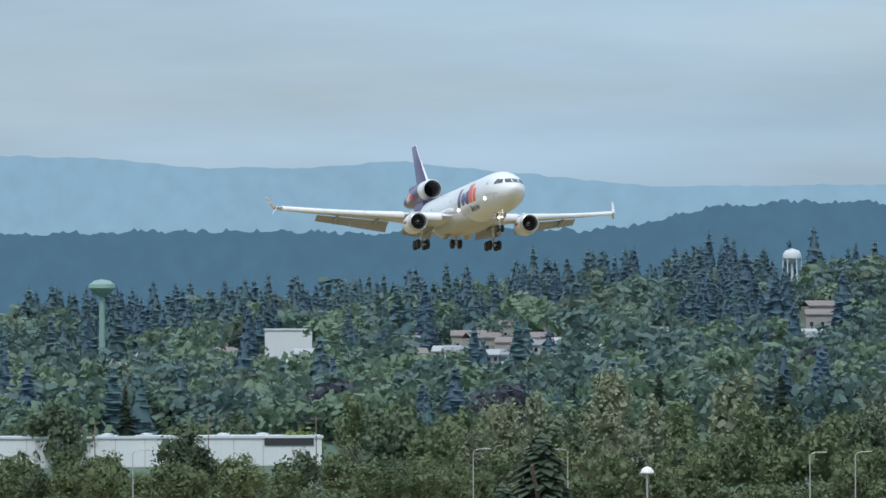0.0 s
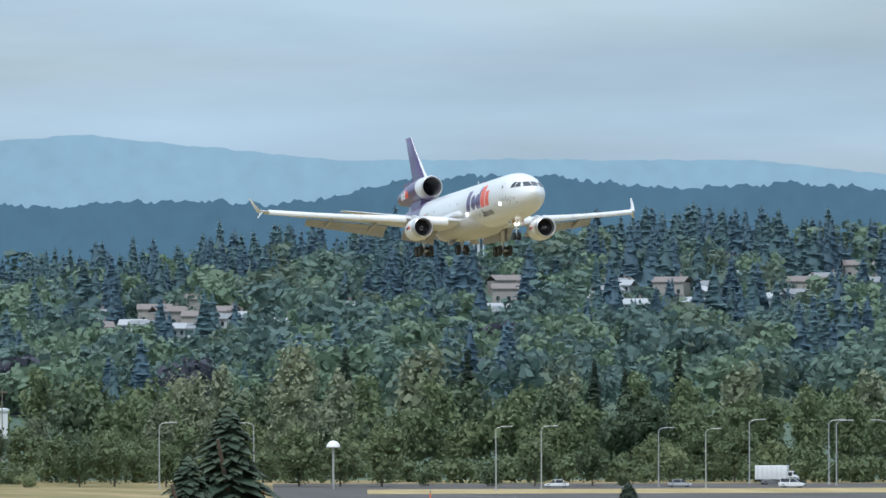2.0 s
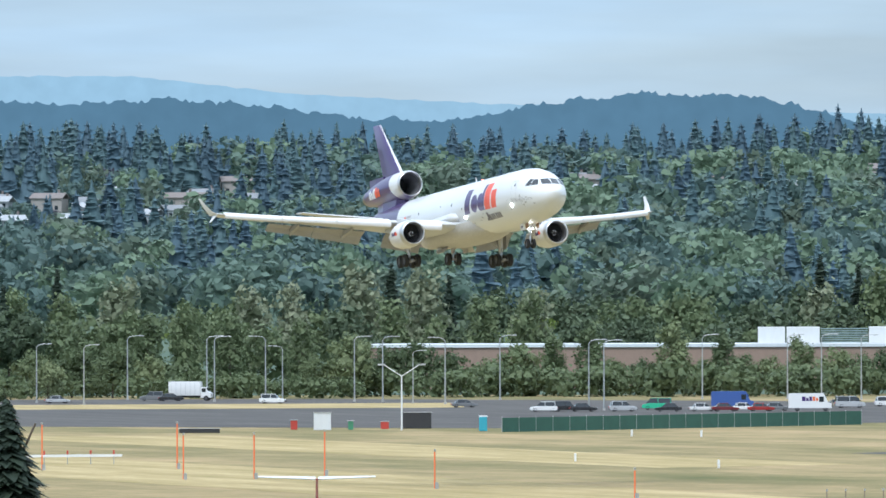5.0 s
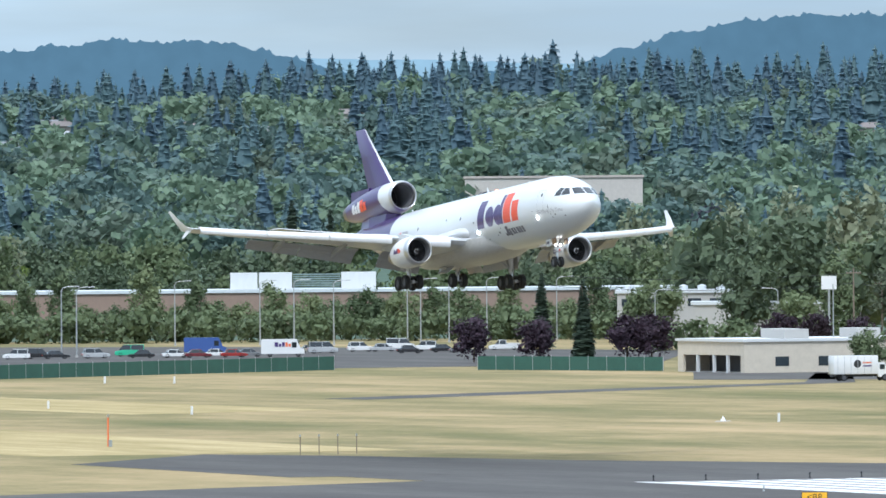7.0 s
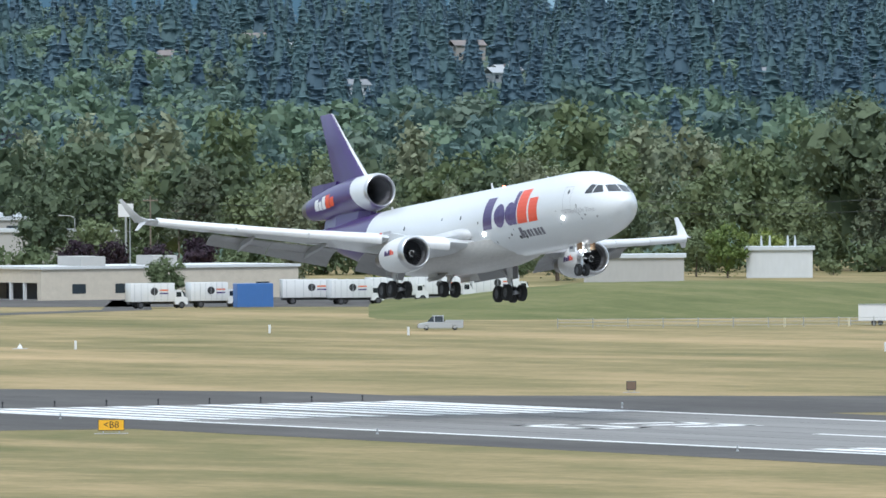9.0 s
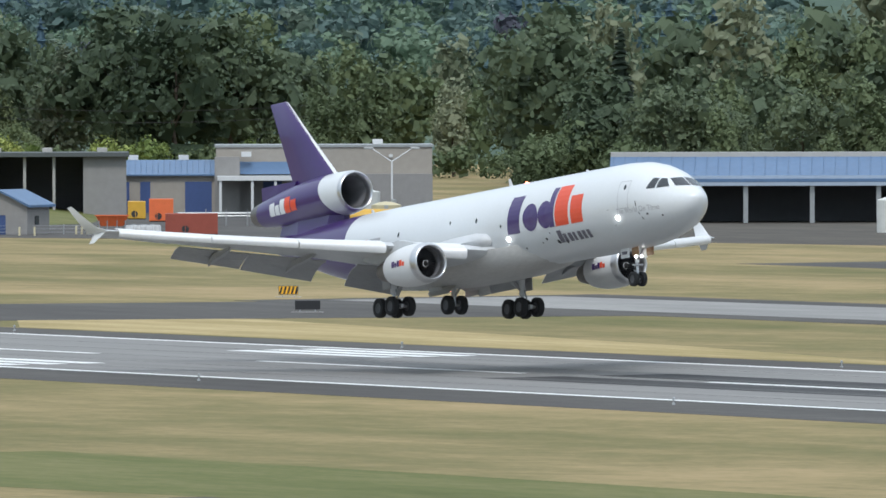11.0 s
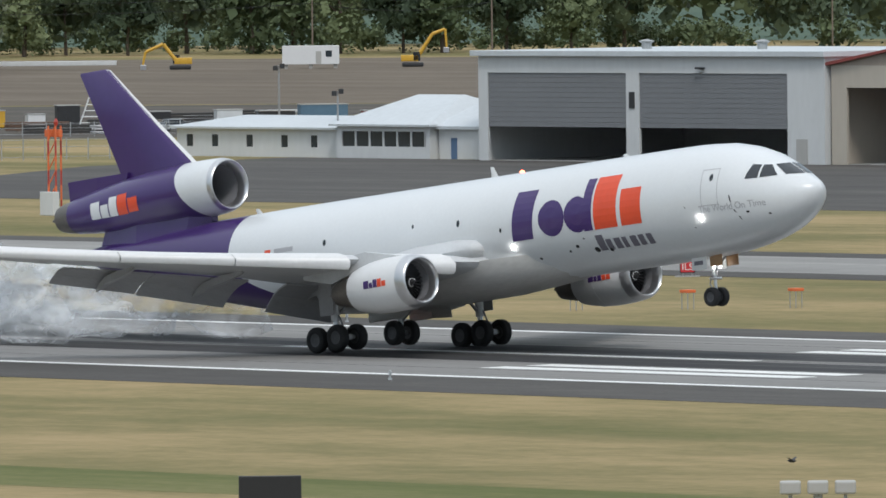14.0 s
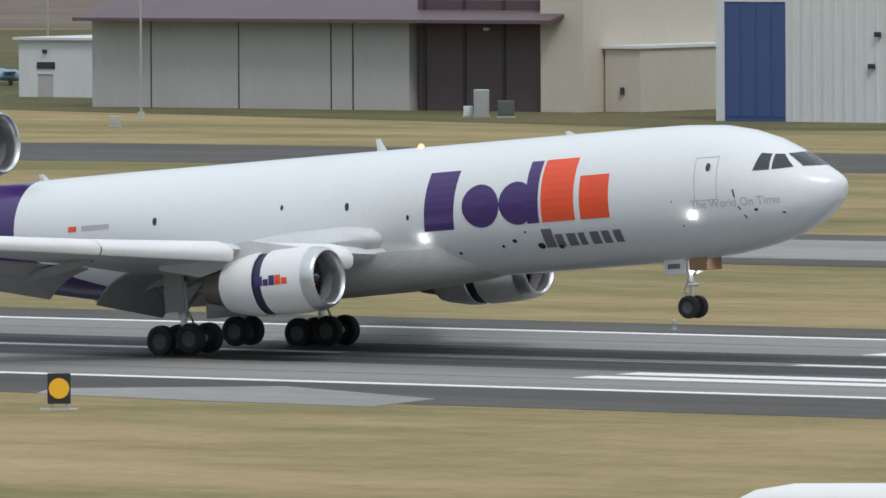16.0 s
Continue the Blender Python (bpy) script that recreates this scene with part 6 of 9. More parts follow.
# tan hangar group
h = at0("hangar", "pale grey hangar with brown roof, dark joints and brown doors", "hangar")
shell(h, 0, -564.2, -530.4, 762, 800, 7.6, WALLG, [])
seams(h, 762, (-557.8, -548.4, -538.6, -536.3), 7.6, BLACK)
gable_roof("roof", -564.2, -515, 760.5, 800, 7.6, 5.2, "x", ROOFP, h, 0.6)
part("chimney", lathe(bmesh.new(), [(9.6, 0.55), (11.6, 0.55), (11.6, 0.75), (11.9, 0.75), (12.0, 0.2)], 12, "z", (-539.5, 772, 0), cap1=True), WALLW, h)
part("brown_door", boxed(-530.2, -516.8, 763, 763.3, 0, 9.5), mat_cache("brown_door_paint", (0.085, 0.06, 0.065), 0.6), h, "tall brown hangar door")
for i in range(4):
    part("door_rib", boxed(-529.6 + i * 4.1, -529.3 + i * 4.1, 762.9, 763, 0, 9.5), BLACK, h)
part("pale_column", boxed(-516.8, -512.4, 762, 790, 0, 14.5), WALLT, h, "tall pale end wall")
for z in (6.9, 8.1):
    part("wall_lamp", boxed(-530 + z, -529.5 + z, 762.6, 763, z, z + 0.25), WALLW, h)
h = at0("annex", "low pale annex with flat roof and wall pipes", "building")
shell(h, 0, -512.2, -508.6, 765, 786, 5.4, WALLT, [])
part("roof", boxed(-512.4, -508.4, 764.7, 786.2, 5.4, 5.65), WALLW, h)
part("pipe", bar((-510.4, 764.9, 1.5), (-510.4, 764.9, 2.1), 0.2), BLACK, h)
h = at0("hangar", "tall white hangar with dark open bay", "hangar")
shell(h, 0, -540, -519.5, 800, 830, 15, WALLW, [(-529.6, -520.6, 0, 14)])
part("roof", boxed(-540.4, -519.1, 799.6, 830.4, 15, 15.4), ROOFW, h)
# dark colour stands in for the shade inside the bay
part("inner_wall", boxed(-530, -520, 806, 806.2, 0, 14), mat_cache("shaded_inner_panel", (0.10, 0.10, 0.105), 0.7), h)
h = at0("hangar", "white ribbed hangar with a tall blue door", "hangar")
shell(h, 0, -487.2, -440, 744, 775, 13.2, WALLW, [(-486.4, -480.4, 0, 9.8)])
d = part("blue_door", boxed(-486.4, -480.4, 744.08, 744.2, 0, 9.8), BLUEDOOR, h, "tall blue panelled door")
for i in range(4):
    part("door_panel", boxed(-486.1 + i * 1.5, -484.9 + i * 1.5, 744.02, 744.08, 0.4, 9.4), BLUEDOOR, d)
for i in range(38):
    part("rib", boxed(-479.8 + i * 1.02, -479.55 + i * 1.02, 743.9, 744, 0, 13.2), WALLW, h)
for x, z in ((-483.5, 11.6), (-472.2, 4.4), (-471.6, 7)):
    part("wall_lamp", boxed(x, x + 0.5, 743.6, 743.9, z, z + 0.4), BLACK, h)
part("roof", boxed(-487.6, -439.6, 743.5, 775.4, 13.2, 13.6), ROOFW, h)
h = at0("shed", "small white flat-roofed building with door and vents", "building")
shell(h, 0, -592.5, -579, 789, 800, 5.2, WALLW, [(-590.4, -588.6, 0, 2.1)])
part("door", boxed(-590.4, -588.6, 789.1, 789.16, 0, 2.1), WALLG, h)
part("vent", boxed(-590.4, -588.4, 788.9, 789, 2.6, 3.2), BLACK, h)
part("roof", boxed(-592.9, -578.6, 788.6, 800.4, 5.2, 5.45), WALLW, h)
for x in (-589.6, -580.2):
    part("wall_lamp", boxed(x, x + 0.3, 788.7, 789, 4.0, 4.35), BLACK, h)

# the airliner's flight: seconds, nose x, nose height, pitch, bank
FLIGHT = [
    (0, -1475.9, 51.45, 5.4, -0.86), (0.5, -1435.1, 49.86, 5.0, -0.76), (1, -1394.6, 48.21, 4.87, -1.15), (1.5, -1354.5, 46.48, 4.8, -1.54),
    (2, -1314.1, 44.63, 4.46, 0.17), (2.5, -1274.0, 42.63, 4.12, 1.16), (3, -1234.3, 40.56, 4.0, 1.9), (3.2, -1218.5, 39.72, 4.05, 2.3),
    (5.3, -1056.5, 31.03, 4.80, -0.46), (5.5, -1041.5, 30.26, 4.82, -0.98), (6, -1003.9, 28.34, 4.98, -1.49), (6.5, -966.1, 26.51, 5.13, -0.89),
    (7, -927.9, 24.77, 5.22, -0.3), (7.5, -890.3, 23.08, 5.23, -0.56), (8, -852.6, 21.45, 5.22, -0.75), (8.5, -814.8, 19.84, 5.13, -1.13),
    (9, -777.0, 18.29, 5.2, -2.24), (9.5, -739.0, 16.81, 5.54, -2.11), (10, -701.2, 15.32, 5.78, -1.0), (10.2, -686.1, 14.73, 5.83, -1.2),
    (12.3, -523.8, 10.97, 7.27, -1.2), (12.5, -508.9, 10.75, 7.36, -1.3), (13, -472.1, 10.24, 7.54, -1.02), (13.5, -435.1, 9.78, 7.39, -0.72),
    (14, -398.5, 9.31, 6.59, -0.5), (14.5, -362.1, 9.03, 6.07, 0.02), (15, -325.9, 8.76, 5.74, 0.1), (15.5, -290.1, 8.42, 5.10, -0.2),
    (16, -254.5, 8.18, 4.69, -0.4)]


BIRDS = []


# ---------- things beyond the field ----------
def faced(az, r, z=0.0, turn=0.0):
    """A pose at a bearing, its x axis across the line of sight and its front (-y) to the roof the camera stands on."""
    p = bearing(az, r, z)
    return pose(p.x, p.y, p.z, 0, 0, az + turn)


def bearing_pose(az, r):
    p = bearing(az, r)
    return pose(p.x, p.y, p.z)


CARGLASS = mat("dark_car_glass", (0.02, 0.025, 0.03), 0.08, var=0.1, spec=0.7)
CHROME = mat("bright_trim", (0.6, 0.6, 0.6), 0.25, 0.8, var=0.05)
PAINTS = {}


def paint(key):
    cols = {"white": (0.72, 0.72, 0.71), "silver": (0.42, 0.43, 0.44), "black": (0.02, 0.02, 0.022), "red": (0.30, 0.025, 0.02), "maroon": (0.14, 0.02, 0.025),
            "blue": (0.05, 0.10, 0.30), "grey": (0.16, 0.165, 0.17), "green": (0.05, 0.42, 0.24), "tan": (0.32, 0.28, 0.21), "yellow": (0.70, 0.40, 0.03)}
    if key not in PAINTS:
        PAINTS[key] = mat(key + "_vehicle_paint", cols[key], 0.25, var=0.05, scale=0.5, coat=0.5)
    return PAINTS[key]


def road_wheel(parent, x, y, r, w=0.24):
    wh = new("wheel")
    wh.parent = parent
    wh.location = (x, y, r)
    part("tyre", lathe(bmesh.new(), [(-w / 2, r * 0.6), (-w / 2, r * 0.92), (-w * 0.3, r), (w * 0.3, r), (w / 2, r * 0.92), (w / 2, r * 0.6)], 16, "y"), TYRE, wh, "", 40)
    part("rim", lathe(bmesh.new(), [(-w * 0.42, 0.02), (-w * 0.42, r * 0.62), (w * 0.42, r * 0.62), (w * 0.42, 0.02)], 12, "y", cap0=True, cap1=True), HUB, wh, "", 40)


def car(label, color, style, m, group=""):
    """A parked car: body, glass, lamps and wheels. x is forward."""
    c = thing({"suv": "suv", "sedan": "car", "pickup": "pickup_truck", "van": "van"}[style], m, label, {"pickup": "pickup"}.get(style, "car" if style != "van" else "van"), group)
    L, W, H = {"suv": (4.7, 1.85, 1.75), "sedan": (4.6, 1.78, 1.42), "pickup": (5.6, 1.95, 1.8), "van": (5.2, 1.95, 2.05)}[style]
    hl, hw, belt_ = L / 2, W / 2, H * 0.56
    prof = [(-hl, 0.35), (-hl, belt_ * 0.94), (-hl + 0.1, belt_), (hl - 1.2, belt_), (hl - 0.15, belt_ * 0.82), (hl, belt_ * 0.62), (hl, 0.35), (hl - 0.3, 0.24), (-hl + 0.3, 0.24)]
    bm = bmesh.new()
    loft(bm, [[(x, -hw, z) for x, z in prof], [(x, hw, z) for x, z in prof]])
    bmesh.ops.recalc_face_normals(bm, faces=bm.faces)
    bmesh.ops.bevel(bm, geom=list(bm.edges), offset=0.05, segments=1, affect="EDGES")
    part("body", bm, paint(color), c, "", 40)
    roof = {"suv": (-hl + 0.15, -hl + 0.45, 0.5, 1.2), "sedan": (-hl + 0.55, -hl + 1.25, 0.45, 1.25), "pickup": (-0.55, -0.35, 1.0, 1.7), "van": (-hl + 0.05, -hl + 0.15, 1.1, 1.9)}[style]
    b0, t0, t1, b1 = roof
    bm = bmesh.new()
    loft(bm, [[(b0, -hw * 0.94, belt_ - 0.02), (b1, -hw * 0.94, belt_ - 0.02), (b1, hw * 0.94, belt_ - 0.02), (b0, hw * 0.94, belt_ - 0.02)],
              [(t0, -hw * 0.8, H - 0.08), (t1, -hw * 0.8, H - 0.08), (t1, hw * 0.8, H - 0.08), (t0, hw * 0.8, H - 0.08)]])
    bmesh.ops.recalc_face_normals(bm, faces=bm.faces)
    part("window_band", bm, CARGLASS, c, "dark glass all round the cabin")
    part("roof", boxed(t0 - 0.05, t1 + 0.05, -hw * 0.82, hw * 0.82, H - 0.09, H, 0.03), paint(color), c, "", 40)
    for x in ((b0 + t0) / 2 + 0.12, (b1 + t0) / 2 + 0.1):
        for s in (-1, 1):
            part("pillar", bar((x, s * hw * 0.95, belt_), (x, s * hw * 0.81, H - 0.08), 0.05, n=6), paint(color), c)
    if style == "pickup":
        for s in (-1, 1):
            part("bed_side", boxed(-hl, -0.6, s * hw - 0.05, s * hw + 0.02, belt_, belt_ + 0.22), paint(color), c)
    for s in (-1, 1):
        part("headlight", boxed(hl - 0.06, hl + 0.02, s * hw * 0.72 - 0.18, s * hw * 0.72 + 0.18, belt_ * 0.62, belt_ * 0.78), CHROME, c)
        part("tail_light", boxed(-hl - 0.02, -hl + 0.04, s * hw * 0.8 - 0.12, s * hw * 0.8 + 0.12, belt_ * 0.65, belt_ * 0.9), REDP, c)
        for x in (-hl * 0.62, hl * 0.62):
            road_wheel(c, x, s * (hw - 0.12), 0.34)
    part("bumper", boxed(hl - 0.08, hl + 0.08, -hw * 0.95, hw * 0.95, 0.36, 0.52, 0.03), BLACK, c, "", 40)
    return c


def box_truck(label, m, length=7.5, cab="white", box_c="white", group="", mark=True, name="box_truck"):
    t = thing(name, m, label, "truck", group)
    h = length / 2
    part("cargo_box", boxed(-h, h - 2.0, -1.22, 1.22, 0.95, 3.55, 0.04), paint(box_c), t, "", 40)
    for i in range(6):
        part("box_rib", boxed(-h + 0.5 + i * (length - 2.6) / 6, -h + 0.56 + i * (length - 2.6) / 6, -1.24, -1.22, 1.0, 3.5), SILVER, t)
    prof = [(h - 1.95, 0.55), (h - 1.95, 2.5), (h - 0.95, 2.55), (h - 0.55, 1.65), (h, 1.4), (h, 0.55)]
    bm = bmesh.new()
    loft(bm, [[(x, -1.05, z) for x, z in prof], [(x, 1.05, z) for x, z in prof]])
    bmesh.ops.recalc_face_normals(bm, faces=bm.faces)
    part("cab", bm, paint(cab), t)
    part("windscreen", boxed(h - 0.80, h - 0.62, -0.95, 0.95, 1.75, 2.4), CARGLASS, t)
    for s in (-1, 1):
        part("side_window", boxed(h - 1.7, h - 0.95, s * 1.06 - 0.01, s * 1.06 + 0.01, 1.6, 2.3), CARGLASS, t)
    part("chassis", boxed(-h, h - 0.2, -0.5, 0.5, 0.6, 0.95), BLACK, t)
    for s in (-1, 1):
        for x in (-h + 1.5, h - 0.9):
            road_wheel(t, x, s * 0.95, 0.48, 0.3)
        part("headlight", boxed(h, h + 0.04, s * 0.8 - 0.15, s * 0.8 + 0.15, 0.9, 1.15), CHROME, t)
    if mark:
        part("mark_oval", lathe(bmesh.new(), [(-1.235, 0.55), (-1.23, 0.02)], 18, "y", (-0.8, 0, 2.4), cap1=True), BLACK, t, "dark round mark")
        for k in range(2):
            part("mark_bar", boxed(0.0, 1.3, -1.235, -1.225, 2.45 - 0.45 * k, 2.65 - 0.45 * k), PURPLE if k else ORNG, t)
    return t


def step_van(label, m, color="white", group="", mark=True):
    t = thing("step_van", m, label, "van", group)
    bm = bmesh.new()
    prof = [(-3.7, 0.55), (-3.7, 2.9), (-3.5, 3.05), (2.3, 3.05), (2.75, 2.1), (3.0, 1.5), (3.6, 1.35), (3.65, 0.55)]
    loft(bm, [[(x, -1.15, z) for x, z in prof], [(x, 1.15, z) for x, z in prof]])
    bmesh.ops.recalc_face_normals(bm, faces=bm.faces)
    part("body", bm, paint(color), t)
    part("windscreen", boxed(2.45, 2.72, -1.0, 1.0, 1.75, 2.7), CARGLASS, t)
    for s in (-1, 1):
        part("side_window", boxed(1.5, 2.3, s * 1.16 - 0.01, s * 1.16 + 0.01, 1.6, 2.5), CARGLASS, t)
        for x in (-2.2, 2.6):
            road_wheel(t, x, s * 0.95, 0.42)
    if mark:
        for k, (x0, x1, c) in enumerate(((-1.4, -0.8, PURPLE), (-0.7, -0.25, PURPLE), (-0.15, 0.3, PURPLE), (0.4, 0.85, ORNG), (0.95, 1.35, ORNG))):
            part("mark_block", boxed(x0, x1, -1.17, -1.15, 1.75, 2.5 if k in (0, 2, 3) else 2.25), c, t)
    return t


def street_lamp(m, hgt=12.0, arm=2.4, group="street lamps"):
    l = thing("street_lamp", m, "tall grey street lamp with one curved arm", "street lamp", group)
    part("pole", bar((0, 0, 0), (0, 0, hgt - 0.6), 0.15, 0.09), GALV, l)
    bm = bmesh.new()
    pts = [(0, 0, hgt - 0.7), (0.35, 0, hgt - 0.2), (1.1, 0, hgt), (arm, 0, hgt + 0.05)]
    for p, q in zip(pts, pts[1:]):
        tube(bm, p, q, 0.07, 0.06, 8)
    part("arm", bm, GALV, l)
    part("head", boxed(arm - 0.1, arm + 0.75, -0.16, 0.16, hgt - 0.06, hgt + 0.14, 0.04), GALV, l)
    part("base", boxed(-0.25, 0.25, -0.25, 0.25, 0, 0.4), CONC, l)
    return l


lamp0 = street_lamp(faced(71.98, 2030))
for az, r, q in ((71.56, 2017, 1), (71.52, 2000, 1), (71.25, 2007, 1), (71.16, 2004, 0.85), (70.78, 1993, 1), (70.63, 1988, 1), (70.47, 1960, 0.8), (70.30, 1950, 1), (70.01, 2015, 1), (69.54, 1874, 1), (69.46, 1853, 1),
                 (68.94, 2020, 1), (68.49, 2015, 1), (68.31, 2030, 1), (68.10, 2000, 1), (67.64, 2035, 1), (67.49, 2032, 1), (67.71, 2006, 1), (67.29, 2050, 1), (66.92, 2060, 1), (66.4, 1850, 0.9), (65.75, 1860, 0.9),
                 (73.32, 1927, 0.95), (73.08, 1940, 0.95), (72.21, 1955, 0.9), (72.46, 1985, 0.9), (75.1, 1960, 1), (76.9, 1960, 1), (74.6, 1950, 1)):
    o = copy_thing(lamp0, faced(az, r, 0, 180 if (int(r) % 3 == 0) else 0))
    o.scale = (q, q, q)
y = thing("double_lamp", faced(70.53, 1621), "white pole lamp with two raised arms", "street lamp")
part("pole", bar((0, 0, 0), (0, 0, 8.2), 0.14, 0.1), WHITE, y)
for s in (-1, 1):
    part("arm", bar((0, 0, 8.1), (s * 2.6, 0, 9.8), 0.07), WHITE, y)
    part("head", boxed(s * 3.0 - 0.6, s * 3.0 + 0.6, -0.15, 0.15, 9.7, 9.95, 0.04), GALV, y)
y2 = copy_thing(y, faced(59.05, 1400))


def utility_pole(m, hgt, cross=True, group="utility poles", material=None):
    p = thing("utility_pole", m, "weathered wooden utility pole", "pole", group)
    part("pole", bar((0, 0, 0), (0, 0, hgt), 0.17, 0.11), material or WOODP, p)
    if cross:
        part("crossarm", boxed(-1.3, 1.3, -0.07, 0.07, hgt - 0.9, hgt - 0.7), WOODP, p)
        for x in (-1.15, -0.5, 0.5, 1.15):
            part("insulator", bar((x, 0, hgt - 0.7), (x, 0, hgt - 0.5), 0.05), GALV, p)
    return p


for az, r, hh in ((65.35, 1880, 14), (65.2, 1900, 12), (64.2, 1880, 14), (63.05, 1850, 13), (61.25, 1830, 14), (54.78, 1520, 14), (54.45, 1500, 13), (55.0, 1540, 16), (52.1, 1560, 12), (50.3, 1860, 13), (47.65, 1890, 12), (46.7, 1880, 12), (44.9, 1880, 11), (77.1, 2500, 16), (76.5, 2500, 17), (75.93, 2450, 17)):
    utility_pole(faced(az, r), hh)


def wires(name, pts, z, sag):
    bm = bmesh.new()
    for (a0, r0), (a1, r1) in zip(pts, pts[1:]):
        p, q = bearing(a0, r0, z), bearing(a1, r1, z)
        for i in range(8):
            u, v = i / 8, (i + 1) / 8
            f = lambda t: p.lerp(q, t) - Vector((0, 0, 4 * sag * t * (1 - t)))
            tube(bm, f(u), f(v), 0.045, n=4)
    tagged(part(name, bm, BLACK), "thin sagging overhead power cable between poles", "cable")


wires("power_cable", [(67.0, 1900), (65.35, 1880), (64.2, 1880), (63.05, 1850), (61.25, 1830), (59.5, 1800)], 13.2, 1.0)
wires("power_cable", [(67.0, 1900), (65.35, 1880), (64.2, 1880), (63.05, 1850), (61.25, 1830), (59.5, 1800)], 11.4, 1.1)
wires("power_cable", [(52.1, 1560), (50.3, 1860), (47.65, 1890), (46.7, 1880)], 11.4, 1.4)
wires("power_cable", [(52.1, 1560), (50.3, 1860), (47.65, 1890), (46.7, 1880)], 9.6, 1.4)

# lattice mast
h = thing("lattice_mast", faced(51.64, 1589), "grey steel lattice radio mast", "mast")
for sx in (-1, 1):
    for sy in (-1, 1):
        part("leg", bar((sx * 2.9, sy * 2.9, 0), (sx * 0.8, sy * 0.8, 42), 0.13), GALV, h)
for k in range(12):
    z0, z1 = k * 3.4, (k + 1) * 3.4
    w0, w1 = 2.9 - 2.1 * z0 / 42, 2.9 - 2.1 * z1 / 42
    for s in (-1, 1):
        part("brace", bar((-w0, s * w0, z0), (w1, s * w1, z1), 0.06), GALV, h)
        part("brace", bar((w0, s * w0, z0), (-w1, s * w1, z1), 0.06), GALV, h)
    part("ring", bar((-w1, -w1, z1), (w1, -w1, z1), 0.06), GALV, h)

# water towers on the hill
def tower(m, label, r, zt, stem, bulb):
    t = thing("water_tower", m, label, "water tower")
    if stem:
        part("stem", bar((0, 0, 0), (0, 0, zt), 1.1, 0.9, 16), bulb, t, "", 40)
        part("tank", lathe(bmesh.new(), [(zt - 1.6, 1.2), (zt, r * 0.75), (zt + 1.2, r), (zt + 2.4, r * 0.95), (zt + 3.6, r * 0.55), (zt + 4.0, 0.1)], 28, "z", cap1=True), bulb, t, "", 40)
    else:
        part("tank", lathe(bmesh.new(), [(zt - 1.0, 0.3), (zt, r * 0.8), (zt + 0.8, r), (zt + 2.2, r), (zt + 3.6, r * 0.72), (zt + 4.3, 0.15)], 28, "z", cap0=True, cap1=True), bulb, t, "", 40)
        for i in range(6):
            a = i * math.tau / 6
            part("leg", bar((math.cos(a) * r * 1.15, math.sin(a) * r * 1.15, 0), (math.cos(a) * r * 0.95, math.sin(a) * r * 0.95, zt + 0.8), 0.22), bulb, t)
        part("riser", bar((0, 0, 0), (0, 0, zt), 0.5, n=10), bulb, t)
    return t


# white and green tank paint with the distance haze mixed into the colour
HAZEW = mat("hazed_white_tank", (0.52, 0.55, 0.57), 0.5, var=0.08, scale=0.3)
HAZEG = mat("hazed_green_tank", (0.20, 0.31, 0.27), 0.5, var=0.08, scale=0.3)
tower(faced(73.41, 3960, rise(73.41, 3960) - 0.3), "white water tower on six legs above the trees", 3.4, EYE[2] + 3960 * math.tan(radians(0.735)) - 4.3 - rise(73.41, 3960), False, HAZEW)
tower(faced(77.06, 3500, rise(77.06, 3500) - 0.3), "pale green mushroom-shaped water tower", 4.4, EYE[2] + 3500 * math.tan(radians(0.585)) - 4.0 - rise(77.06, 3500), True, HAZEG)

# houses on the slope
HW = [mat("house_wall_" + k, c, 0.7, var=0.1, scale=0.3) for k, c in (("white", (0.46, 0.48, 0.50)), ("tan", (0.30, 0.28, 0.26)), ("grey", (0.25, 0.27, 0.29)))]
HR = [mat("house_roof_" + k, c, 0.8, var=0.15, scale=0.5) for k, c in (("grey", (0.22, 0.235, 0.25)), ("brown", (0.20, 0.175, 0.165)), ("pale", (0.36, 0.38, 0.40)))]


def make_house(k):
    w, d, z = ((9, 7, 3.0), (10.5, 7.5, 4.6), (8, 6.5, 2.8))[k]
    t = thing("house", pose(0, 0, -400), "%s house with a %s gable roof among trees" % (("white", "tan", "grey")[k], ("grey", "brown", "pale")[k]), "house", "houses on the hillside")
    part("wall", boxed(-w / 2, w / 2, -d / 2, d / 2, -2.5, z), HW[k], t)
    gable_roof("roof", -w / 2, w / 2, -d / 2, d / 2, z, 1.7, "x", HR[k], t)
    for x in (-w / 3, 0, w / 3):
        wd = part("window", boxed(x - 0.55, x + 0.55, -d / 2 - 0.05, -d / 2, 1.0, 2.3), WINDOW, t)
    part("chimney", boxed(w / 4, w / 4 + 0.7, 0.4, 1.1, z, z + 3.0), HR[1], t)
    return t


models = [make_house(k) for k in range(3)]
for i, (a, r) in enumerate(HOUSES):
    m = faced(a, r, rise(a, r), float(HOUSE_RNG.uniform(-40, 40)))
    if i < 3:
        models[i].matrix_basis = m
    else:
        copy_thing(models[i % 3], m)


